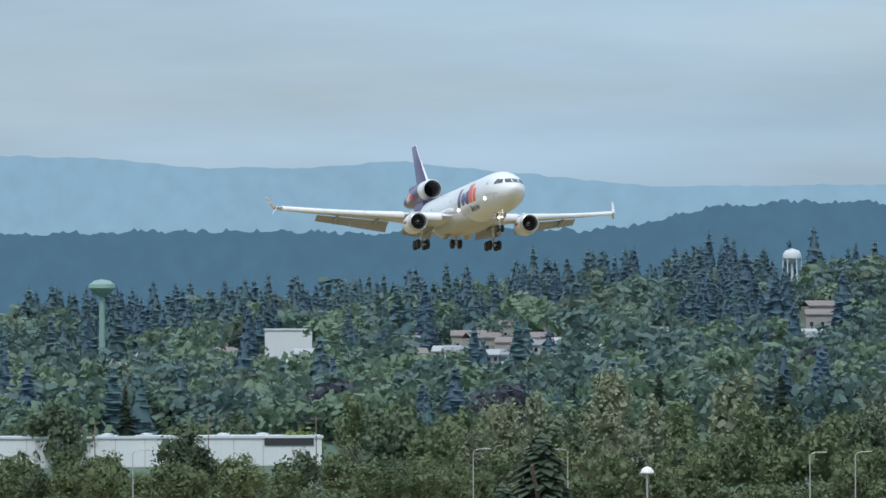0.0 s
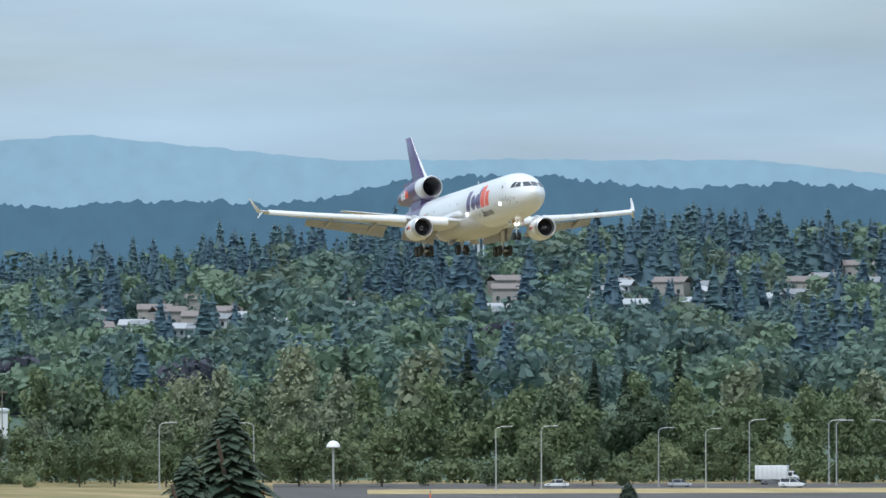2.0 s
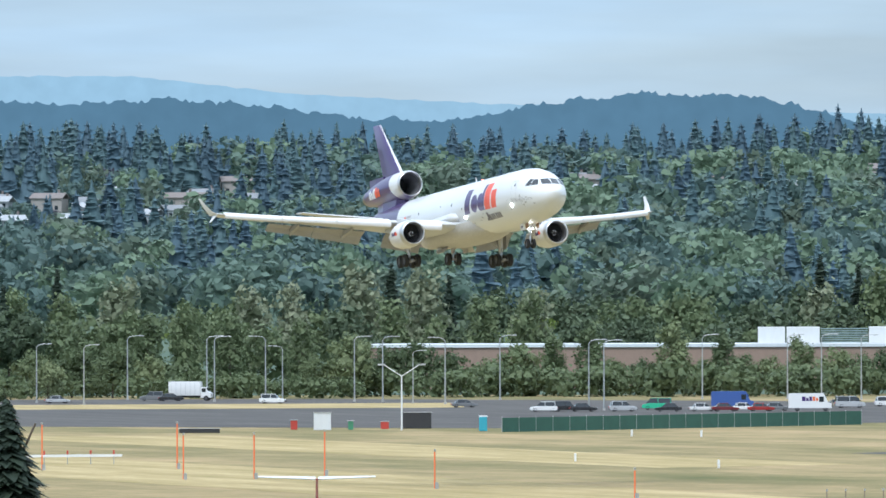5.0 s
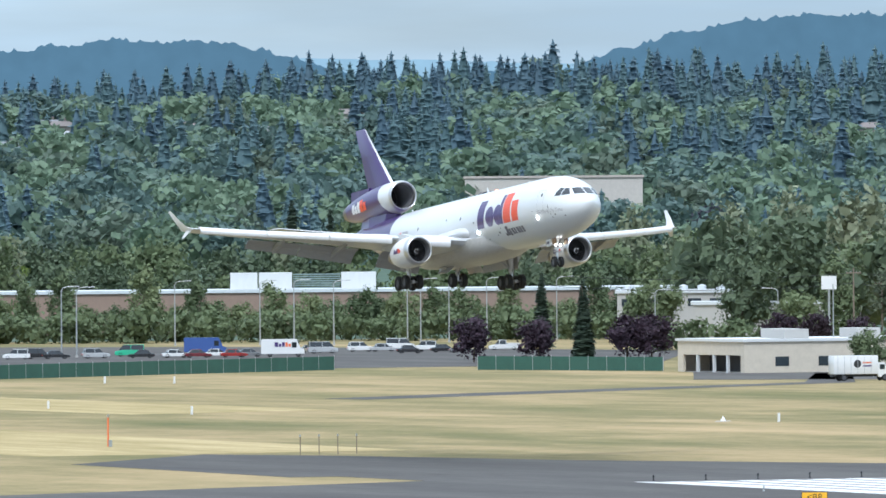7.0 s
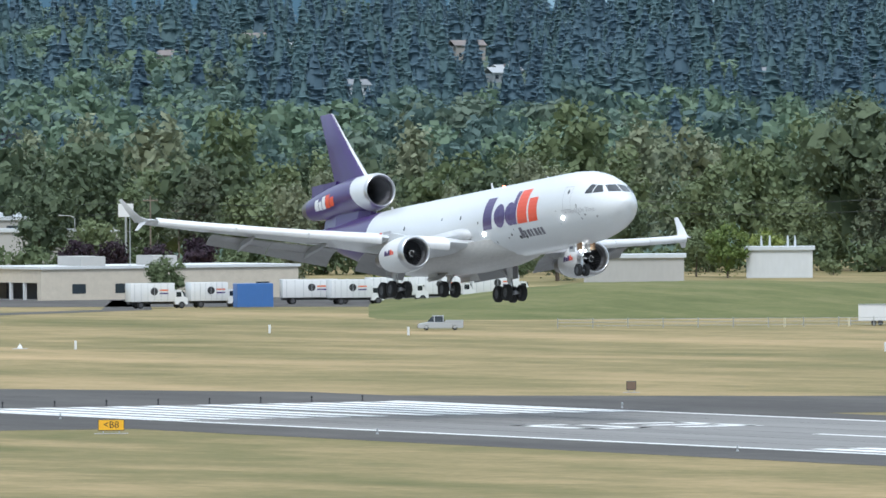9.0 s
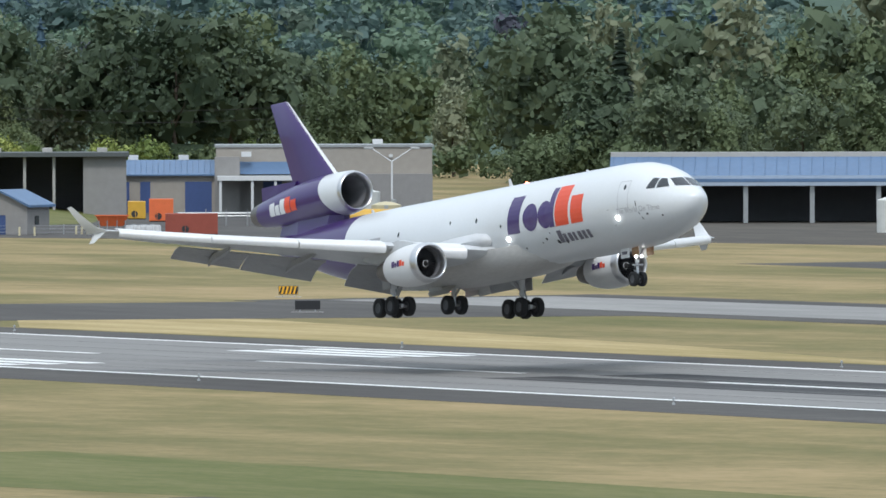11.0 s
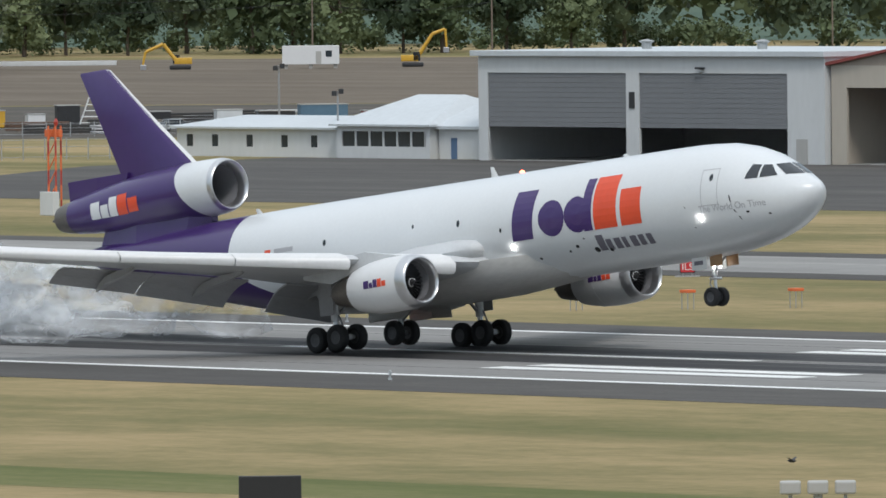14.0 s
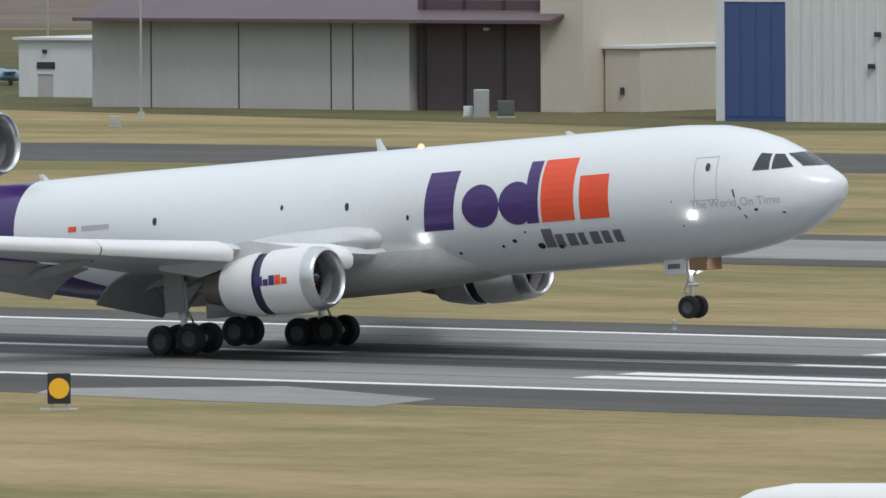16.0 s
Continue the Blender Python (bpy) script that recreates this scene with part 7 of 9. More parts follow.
def flat_building(name, label, az0, az1, r, z0, z1, wall, roof, depth=30, cat="building", windows=0, lift=0.0):
    w = math.radians(az0 - az1) * r
    b = thing(name, faced((az0 + az1) / 2, r, lift), label, cat)
    part("wall", boxed(-w / 2, w / 2, 0, depth, z0, z1), wall, b)
    part("roof_edge", boxed(-w / 2 - 0.4, w / 2 + 0.4, -0.4, depth + 0.4, z1, z1 + 0.6), roof, b)
    for i in range(windows):
        x = -w / 2 + w * (i + 0.5) / windows
        part("window", boxed(x - w / windows * 0.3, x + w / windows * 0.3, -0.06, 0, z1 - 2.4, z1 - 1.0), WINDOW, b)
    return b, w


b, w = flat_building("warehouse", "long white warehouse with pale roof behind trees", 78.4, 75.9, 2640, 0, 11.0, WALLW, ROOFW, 60)
for i in range(11):
    part("roof_vent", lathe(bmesh.new(), [(11.6, 1.6), (12.1, 1.5), (12.3, 0.3)], 10, "z", (-w / 2 + 6 + i * 9.5, 16, 0), cap1=True), ROOFW, b)
for i in range(16):
    part("wall_joint", boxed(-w / 2 + i * 7.2, -w / 2 + i * 7.2 + 0.2, -0.06, 0, 0, 11), WALLG, b)
part("dark_bay", boxed(w / 2 - 14, w / 2 - 2, -0.3, 0, 9.2, 11.0), BLACK, b, "dark upper bay")
flat_building("warehouse", "tall white block warehouse on the slope", 76.2, 75.95, 3480, -8, 9.0, WALLW, ROOFW, 22, lift=rise(76.1, 3480))
flat_building("overpass", "grey concrete overpass seen between trees", 78.2, 77.1, 2950, 17.5, 21.5, CONC, CONC, 10)
flat_building("overpass", "grey concrete overpass seen between trees", 76.45, 76.05, 2950, 16.5, 20.5, CONC, CONC, 10)
b, w = flat_building("terminal_building", "long low brown building with white roof edge", 70.7, 66.0, 2190, 0, 8.6, mat_cache("brown_brick", (0.27, 0.19, 0.15), 0.8), ROOFW, 40)
for x0, x1 in ((-w / 2 + 78.5, -w / 2 + 84), (-w / 2 + 84.3, -w / 2 + 91), (-w / 2 + 101, -w / 2 + 108)):
    part("roof_box", boxed(x0, x1, 4, 12, 9.2, 12.6, 0.05), WALLW, b, "white rooftop plant box")
for k in range(7):
    part("louvre", boxed(-w / 2 + 91.2, -w / 2 + 100.8, 6, 8, 9.4 + k * 0.45, 9.62 + k * 0.45), mat_cache("louvre_green", (0.20, 0.27, 0.26), 0.6), b)
dish = thing("satellite_dish", faced(67.75, 2175), "white satellite dish on a pole", "dish")
part("pole", bar((0, 3, 0), (0, 3, 10.0), 0.15), GALV, dish)
part("reflector", lathe(bmesh.new(), [(-0.05, 0.05), (0.1, 0.5), (0.35, 0.85), (0.38, 0.85), (0.15, 0.45), (0.0, 0.05)], 20, "y", (0, 2.6, 10.6)), WHITE, dish, "", 40)
b, w = flat_building("hillside_hall", "broad hall with pinkish roof on the wooded slope", 67.40, 66.46, 2930, -2, 14.8, mat_cache("pale_hall_wall", (0.50, 0.46, 0.42), 0.8), mat_cache("pink_grey_roof", (0.46, 0.40, 0.36), 0.7), 30, lift=rise(67, 2930))
b, w = flat_building("warehouse", "low pale warehouse with rooftop vents", 66.6, 65.9, 1990, 0, 9.2, WALLG, ROOFW, 40, windows=6)
for i in range(7):
    part("roof_vent", lathe(bmesh.new(), [(9.8, 0.8), (10.5, 0.8), (10.7, 0.2)], 10, "z", (-w / 2 + 2 + i * 3.4, 8, 0), cap1=True), ROOFW, b)
sg = thing("billboard", faced(65.48, 1860), "white blank billboard seen on a post", "sign")
part("post", bar((0, 0, 0), (0, 0, 10.5), 0.2), GALV, sg)
part("panel", boxed(-1.3, 1.3, -0.15, 0.15, 10.5, 12.8, 0.03), WHITE, sg)
b, w = flat_building("warehouse", "low white building beyond the grass", 63.06, 62.53, 1760, 0, 3.9, WALLG, ROOFW, 12)
b, w = flat_building("warehouse", "small white building with rooftop vents", 62.2, 61.85, 1800, 0, 4.6, WALLW, ROOFW, 10)
for x in (-3.0, -1.6, 1.4, 2.6):
    part("roof_vent", bar((x, 4, 5.2), (x, 4, 7.0), 0.22, 0.12), ROOFW, b)
b, w = flat_building("warehouse", "low grey shed roofs behind trees", 66.2, 65.4, 1960, 0, 7.2, WALLG, ROOFW, 20)

# low cream building
h = at0("office_building", "low cream building with recessed shaded porch", "building")
shell(h, 0, -1484, -1459.6, 652, 694, 4.6, mat_cache("cream_stucco", (0.56, 0.50, 0.41), 0.8), [(-1482, -1461, 0, 2.6)], 0.4)
part("parapet", boxed(-1484.3, -1459.3, 651.7, 694.3, 4.6, 5.0), WALLW, h)
for y in (657, 664, 671, 678, 687):
    part("side_window", boxed(-1459.6, -1459.55, y, y + 2.2, 1.0, 2.4), WINDOW, h)
# porch shade is painted: this wall is dark, the rest cream
part("porch_wall", boxed(-1483.6, -1460, 657, 657.3, 0, 4.5), mat_cache("shaded_inner_panel", (0.10, 0.10, 0.105), 0.7), h)
for x in (-1477, -1471, -1466):
    part("porch_post", boxed(x - 0.25, x + 0.25, 652, 652.4, 0, 2.6), WALLW, h)
for x0, x1, y0 in ((-1476, -1471, 662), (-1468, -1463, 660), (-1474, -1468, 674)):
    part("roof_unit", boxed(x0, x1, y0, y0 + 4, 5.0, 6.4, 0.05), WALLG, h, "grey rooftop unit")
part("mast", bar((-1463, 668, 5), (-1463, 668, 13), 0.08), GALV, h)

# green screened fence
def fence(p, q, n, hgt, screen, label):
    f = thing("fence", pose(0, 0, 0), label, "fence")
    for i in range(n + 1):
        c = p.lerp(q, i / n)
        part("post", bar((c.x, c.y, 0), (c.x, c.y, hgt + 0.15), 0.06, n=6), GALV, f)
    d = (q - p).normalized()
    nrm = Vector((-d.y, d.x, 0)) * 0.03
    for i in range(n):
        a, b_ = p.lerp(q, i / n), p.lerp(q, (i + 1) / n)
        if screen:
            bm = bmesh.new()
            loft(bm, [[a - nrm, b_ - nrm, b_ + nrm, a + nrm], [v + Vector((0, 0, hgt)) for v in (a - nrm, b_ - nrm, b_ + nrm, a + nrm)]])
            bmesh.ops.recalc_face_normals(bm, faces=bm.faces)
            part("panel", bm, screen, f)
        else:
            for z in (0.3, hgt * 0.65, hgt):
                part("rail", bar((a.x, a.y, z), (b_.x, b_.y, z), 0.025, n=5), GALV, f)
    return f


fence(bearing(70.0, 1600), bearing(68.1, 1672), 22, 2.1, GREENF, "dark green screened chain-link fence")
fence(bearing(67.34, 1659), bearing(66.36, 1630), 10, 2.1, GREENF, "dark green screened chain-link fence")
fence(bearing(63.2, 1330), bearing(60.6, 1330), 14, 1.1, None, "low wire fence with thin posts")
fence(bearing(49.3, 1080), bearing(48.5, 1085), 7, 2.0, None, "grey chain-link fence with posts")
fence(Vector((-703, 727, 0)), Vector((-690, 770, 0)), 12, 1.9, None, "grey chain-link fence beside a hangar")
fence(bearing(52.6, 1205), bearing(48.3, 1200), 34, 1.5, None, "long chain-link yard fence")

# parked cars
CARS = [(69.78, 1835, "suv", "white"), (69.66, 1840, "suv", "black"), (69.57, 1838, "sedan", "black"), (69.36, 1838, "suv", "silver"), (69.12, 1835, "sedan", "black"), (68.94, 1838, "sedan", "white"), (68.82, 1836, "sedan", "maroon"),
        (68.72, 1842, "sedan", "white"), (68.63, 1836, "sedan", "red"), (68.55, 1842, "sedan", "grey"), (68.16, 1880, "van", "silver"), (67.96, 1900, "suv", "white"), (67.84, 1900, "sedan", "silver"), (67.62, 1905, "suv", "white"), (67.52, 1880, "sedan", "black"),
        (67.42, 1870, "sedan", "grey"), (67.7, 1870, "sedan", "black"), (67.2, 1905, "pickup", "white"), (68.22, 1890, "sedan", "tan"), (70.2, 1900, "sedan", "grey"), (71.75, 2010, "sedan", "black"), (71.85, 2015, "suv", "grey"), (73.0, 1975, "sedan", "white"), (72.35, 1980, "sedan", "silver"),
        (66.1, 1640, "sedan", "silver"), (65.97, 1638, "sedan", "grey"), (65.2, 1590, "sedan", "grey"), (65.4, 1592, "sedan", "silver")]
for az, r, st, c in CARS:
    car("%s %s parked on the asphalt" % (c, {"suv": "sport utility car", "sedan": "saloon car", "van": "passenger van", "pickup": "pickup truck"}[st]), c, st, faced(az, r, 0.02, 180 if int(r) % 2 else 8), "parked cars")
car("white passenger van with a small side mark", "white", "van", faced(67.5 + 0.25, 1925, 0.02), "parked cars")
car("green and white delivery van, parked", "green", "van", faced(69.18, 1860, 0.02, 180))
step_van("white step van with purple and orange side mark", faced(68.37, 1835, 0.02))
step_van("blue step van parked behind cars", faced(68.78, 1870, 0.02), "blue", mark=False)
pt = thing("portable_toilet", faced(70.1, 1610, 0.02), "bright blue portable toilet", "toilet cabin")
part("cabin", boxed(-0.6, 0.6, -0.6, 0.6, 0, 2.1, 0.05), TEAL, pt)
part("roof", boxed(-0.65, 0.65, -0.65, 0.65, 2.1, 2.3, 0.06), WHITE, pt)
part("door", boxed(-0.4, 0.4, -0.63, -0.6, 0.1, 1.95), TEAL, pt)
for az, r, w_, hh, m_, lb in ((70.95, 1625, 2.6, 2.6, WALLW, "white site cabin"), (71.1, 1630, 1.0, 1.4, REDP, "red barrier block"), (70.8, 1628, 0.8, 1.3, mat_cache("green_drum", (0.06, 0.22, 0.12), 0.6), "green drum"), (70.45, 1640, 4.4, 2.4, BLACK, "dark open site shelter"), (71.6, 1600, 6, 0.6, BLACK, "low dark plank stack"), (70.62, 1635, 1.2, 1.1, REDP, "red barrier block")):
    o = thing("site_cabin" if hh > 2 else "barrier", faced(az, r, 0.02), lb + " at the roadworks", "site gear")
    part("body", boxed(-w_ / 2, w_ / 2, -0.6, 0.6, 0, hh, 0.05), m_, o)
    part("top", boxed(-w_ / 2 - 0.1, w_ / 2 + 0.1, -0.7, 0.7, hh, hh + 0.08), WALLG, o)

# trailers and box trucks
for az, r, ln, turn in ((65.32, 1515, 8.5, 20), (65.02, 1520, 7.5, 20), (64.48, 1545, 10, 12), (64.27, 1540, 8, 20), (64.05, 1560, 9, 20), (63.8, 1570, 9, 10), (63.5, 1580, 9, 15)):
    box_truck("white box truck with a dark round side mark", faced(az, r, 0.02, turn), ln, group="parked box trucks")
o = thing("container", faced(64.81, 1515, 0.02, 15), "bright blue metal shipping container", "container")
part("box", boxed(-2.6, 2.6, -1.2, 1.2, 0.1, 3.4, 0.03), BLUEP, o)
for i in range(16):
    part("corrugation", boxed(-2.5 + i * 0.32, -2.36 + i * 0.32, -1.25, -1.2, 0.3, 3.2), BLUEP, o)
o = thing("white_box_trailer", faced(61.52, 1335, 0.02), "small white box trailer on the grass", "trailer")
part("box", boxed(-2.1, 2.1, -1.0, 1.0, 0.55, 2.55, 0.04), WHITE, o)
part("roof_rim", boxed(-2.15, 2.15, -1.05, 1.05, 2.55, 2.63), GALV, o)
for x in (-0.2, 0.6):
    for s in (-0.95, 0.95):
        road_wheel(o, x, s, 0.34)
part("drawbar", bar((-2.1, 0, 0.6), (-3.4, 0, 0.55), 0.06), STEEL, o)
part("jockey_post", bar((-3.1, 0, 0), (-3.1, 0, 0.9), 0.05), STEEL, o)
# small pump house with a blue gable roof
h = thing("pump_house", faced(61.12, 1330, 0.0, -25), "small grey block pump house with blue gable roof", "building")
shell(h, 0, -3.6, 3.6, 0, 6.5, 3.4, mat_cache("grey_block_wall", (0.27, 0.26, 0.25), 0.8), [(-0.7, 0.7, 0, 2.4)])
part("door", boxed(-0.7, 0.7, 0.1, 0.16, 0, 2.4), BLUEDOOR, h, "dark blue door")
gable_roof("roof", -3.6, 3.6, 0, 6.5, 3.4, 1.9, "y", ROOFB, h, 0.6)
for y in (0.0, 6.2):
    bm = bmesh.new()
    loft(bm, [[(-3.6, q, 3.4), (3.6, q, 3.4), (0, q, 5.3)] for q in (y, y + 0.3)])
    bmesh.ops.recalc_face_normals(bm, faces=bm.faces)
    part("gable", bm, mat_cache("grey_block_wall", (0.27, 0.26, 0.25), 0.8), h)
part("side_window", boxed(3.6, 3.64, 2.2, 3.4, 1.2, 2.3), WINDOW, h)
for i, (a, r) in enumerate(((61.02, 1322), (60.94, 1321), (60.72, 1330), (60.69, 1331), (60.66, 1330), (60.63, 1331), (60.6, 1330), (62.0, 1330), (61.66, 1331))):
    o = part("bollard", lathe(bmesh.new(), [(0, 0.13), (1.0, 0.13), (1.1, 0.05)], 10, "z", cap1=True), mat_cache("cream_bollard", (0.62, 0.55, 0.36), 0.6), None, "", None, bearing_pose(a, r))
    tagged(o, "short cream bollard on the grass", "bollard", "bollards")

# maintenance shed with a blue roof
h = thing("maintenance_shed", faced(56.48, 1402), "long open maintenance shed with blue metal roof", "shed")
# back wall colour carries the shade under the roof
SHADE_WALL = mat_cache("shaded_inner_panel", (0.10, 0.10, 0.105), 0.7)
part("back_wall", boxed(-34.8, 34.8, 14, 14.4, 0, 6), SHADE_WALL, h)
part("end_wall", boxed(34.4, 34.8, 0.4, 14, 0, 6.0), WALLG, h)
part("end_wall", boxed(-34.8, -34.4, 0.4, 14, 0, 6.0), WALLG, h)
for i in range(9):
    part("post", boxed(-34.6 + i * 8.6, -34.0 + i * 8.6, 0, 0.5, 0, 5.0), GALV, h)
part("lower_roof", boxed(-35.2, 35.2, -0.6, 15, 5.35, 5.75), ROOFB, h, "blue lower roof deck")
bm = bmesh.new()
loft(bm, [[(x0, 1.5, 5.75), (x1, 9, 8.5), (x1, 15, 8.5), (x0, 15, 5.75)] for x0, x1 in ((-34.8, -34.8), (29.7, 28.4))])
bmesh.ops.recalc_face_normals(bm, faces=bm.faces)
part("upper_roof", bm, ROOFB, h, "blue ribbed metal roof")
for i in range(42):
    x = -34.4 + i * 1.52
    part("roof_rib", bar((x, 1.5, 5.8), (x, 8.95, 8.55), 0.05, n=5), ROOFB, h)
part("roof_trim", bar((29.75, 1.4, 5.85), (28.45, 9, 8.6), 0.16, n=6), WALLW, h)
part("ridge_deck", boxed(-34.8, 27.6, 9.2, 14, 8.5, 9.1), WALLG, h)
part("roof_hatch", boxed(12.6, 13.9, 9.5, 11, 9.1, 9.5), WALLW, h)
PALEB = mat_cache("pale_blue_fascia", (0.36, 0.42, 0.50), 0.5)
part("fascia", boxed(-35.3, 35.3, -0.75, -0.6, 4.85, 5.3), PALEB, h, "pale blue fascia")
part("gutter", boxed(-35.3, 29.7, 1.2, 1.45, 5.76, 6.15), PALEB, h)
part("end_lean_to", boxed(35.3, 38.4, 0.5, 12, 5.6, 6.3), WALLG, h)
part("lean_to_wall", boxed(35.3, 35.7, 0.6, 12, 0, 5.6), WALLG, h)
part("lean_to_post", boxed(37.7, 38.2, 0.6, 1.1, 0, 5.6), GALV, h)
# open concrete bay beside the service building
h = thing("open_bay_building", faced(60.86, 1480), "flat-roofed concrete building with deep open bays", "building")
BAYW = mat_cache("tan_block_wall", (0.34, 0.31, 0.27), 0.8)
part("side_wall", boxed(-10.5, -7.2, 0, 0.4, 0, 8.0), BAYW, h)
part("side_wall", boxed(-10.5, -10.1, 0.4, 14, 0, 8.0), BAYW, h)
part("side_wall", boxed(10.1, 10.5, 0.4, 14, 0, 8.0), BAYW, h)
part("pier", boxed(4.6, 10.5, 0, 0.4, 0, 8.0), mat_cache("grey_block_wall", (0.27, 0.26, 0.25), 0.8), h, "grey block pier")
# shade of the deep bays painted into the back wall
part("back_wall", boxed(-10.1, 10.1, 13.6, 14, 0, 8.0), mat_cache("shaded_inner_panel", (0.10, 0.10, 0.105), 0.7), h)
for x in (-3.4, 0.6):
    part("column", boxed(x - 0.2, x + 0.2, 0.1, 0.5, 0, 8.0), CONC, h)
part("roof", boxed(-10.9, 10.9, -1.2, 14.4, 8.0, 8.6, 0.05), mat_cache("dark_flat_roof", (0.09, 0.10, 0.10), 0.8), h, "dark flat roof slab")
for x in (-8, -1, 6.5):
    part("roof_unit", boxed(x, x + 1.4, 4, 6, 8.6, 9.2, 0.05), WALLG, h)
# service building by the tanks
slab("service_yard", [bearing(a, r)[:2] for a, r in ((61.2, 1310), (58.2, 1270), (58.2, 1580), (61.2, 1580))], 0.026, ASPHALT, "dark asphalt yard of the service building", "pavement")
TANW = mat_cache("tan_block_wall", (0.34, 0.31, 0.27), 0.8)
GREYW = mat_cache("grey_block_wall", (0.27, 0.26, 0.25), 0.8)
o = thing("service_building", faced(59.98, 1500, 0.026), "grey and tan service building with blue metal roof strips", "building")
part("low_wing", boxed(-14.5, 0, 0, 12, 0, 5.4), TANW, o)
bm = bmesh.new()
loft(bm, [[(x, -0.7, 5.3), (x, 6.5, 7.2), (x, 12, 7.2), (x, 12, 5.4), (x, -0.7, 5.1)] for x in (-14.8, 0)])
bmesh.ops.recalc_face_normals(bm, faces=bm.faces)
part("wing_roof", bm, ROOFB, o, "blue metal roof")
for i in range(18):
    part("roof_rib", bar((-14.4 + i * 0.8, -0.7, 5.35), (-14.4 + i * 0.8, 6.4, 7.25), 0.05, n=5), ROOFB, o)
part("main_block", boxed(0, 30, 3, 16, 0, 9.0), TANW, o)
part("parapet", boxed(-0.2, 30.2, 2.8, 16.2, 9.0, 9.35), GALV, o)
part("stair_tower", boxed(-0.2, 3.3, -0.8, 3, 0, 7.7), GREYW, o, "grey block tower")
part("front_wall", boxed(3.3, 30, 1.0, 3, 0, 5.3), GREYW, o)
bm = bmesh.new()
loft(bm, [[(x, 0.4, 5.3), (x, 3, 7.0), (x, 3, 5.3)] for x in (3.3, 15.2)])
bmesh.ops.recalc_face_normals(bm, faces=bm.faces)
part("roof_strip", bm, ROOFB, o, "blue metal roof strip")
part("canopy", boxed(0.2, 12.2, -6.0, 0.9, 4.5, 5.1), WALLW, o, "white flat canopy")
for x, y in ((5.0, -5.6), (8.2, -5.6), (0.6, -5.6), (11.8, -5.6)):
    part("canopy_post", boxed(x - 0.18, x + 0.18, y - 0.18, y + 0.18, 0, 4.5), WALLW, o)
for x0, x1, y in ((-10.5, -9.1, 0), (-4.3, -0.6, 0), (-13.4, -12.0, 0), (6.5, 9.1, 1.0), (18.2, 20.4, 1.0)):
    part("door", boxed(x0, x1, y - 0.06, y, 0, 4.3), BLUEDOOR, o, "blue door")
for x, y, z in ((-11.5, 8, 7.2), (-4.5, 8, 7.2), (22.5, 8, 9.35), (4.2, 1.2, 7.7)):
    part("roof_unit", boxed(x - 0.7, x + 0.7, y - 0.6, y + 0.6, z, z + 0.7, 0.05), WALLW, o)
part("wall_lamp", boxed(24.0, 24.5, 2.7, 3.0, 7.6, 8.0), WALLW, o)
for az, r, w_, hh, m_, lb in ((60.11, 1325, 6.4, 2.6, mat_cache("brick_red_paint", (0.30, 0.07, 0.045), 0.6), "brick red metal container on a yard"), (60.27, 1425, 3.2, 3.0, ORNG, "orange salt hopper on a yard"), (60.40, 1445, 2.4, 2.4, YELL, "yellow machine housing on a yard")):
    c = thing("container", faced(az, r, 0.03), lb, "container")
    part("body", boxed(-w_ / 2, w_ / 2, -1.2, 1.2, 0.1, hh, 0.05), m_, c)
    part("skid", boxed(-w_ / 2, w_ / 2, -0.9, 0.9, 0, 0.12), BLACK, c)
    for i in range(int(w_ / 0.7)):
        part("side_rib", boxed(-w_ / 2 + 0.3 + i * 0.7, -w_ / 2 + 0.38 + i * 0.7, -1.25, -1.2, 0.2, hh - 0.1), m_, c)
    part("hatch", lathe(bmesh.new(), [(-1.24, 0.02), (-1.24, 0.45), (-1.2, 0.45)], 16, "y", (-w_ * 0.12, 0, 0.7)), BLACK, c)
c = thing("pipe_rack", faced(59.98, 1385, 0.03), "rack stacked with long grey pipes", "rack")
for i in range(14):
    part("pipe", bar((-4.9 + 0.1 * (i % 3), 0.3 * (i % 7), 1.3 + 0.35 * (i // 7)), (4.9, 0.3 * (i % 7), 1.3 + 0.35 * (i // 7)), 0.15, n=8), GALV, c)
for x in (-4, -1.3, 1.3, 4):
    part("rack_leg", boxed(x - 0.1, x + 0.1, -0.2, 2.1, 0, 1.2), STEEL, c)
    part("rack_stake", boxed(x - 0.06, x + 0.06, -0.3, -0.2, 0, 2.2), STEEL, c)
for i in range(7):
    c = thing("drum", faced(60.44 - 0.025 * i, 1335 + (i % 2) * 3, 0.03), "white plastic drum on the yard", "drum", "white drums")
    part("shell", lathe(bmesh.new(), [(0, 0.42), (0.3, 0.46), (0.34, 0.43), (0.7, 0.46), (0.95, 0.42), (1.0, 0.1)], 14, "z", cap0=True, cap1=True), WHITE, c, "", 40)
    part("lid", lathe(bmesh.new(), [(0.98, 0.3), (1.06, 0.28), (1.07, 0.02)], 12, "z", cap1=True), GALV, c)
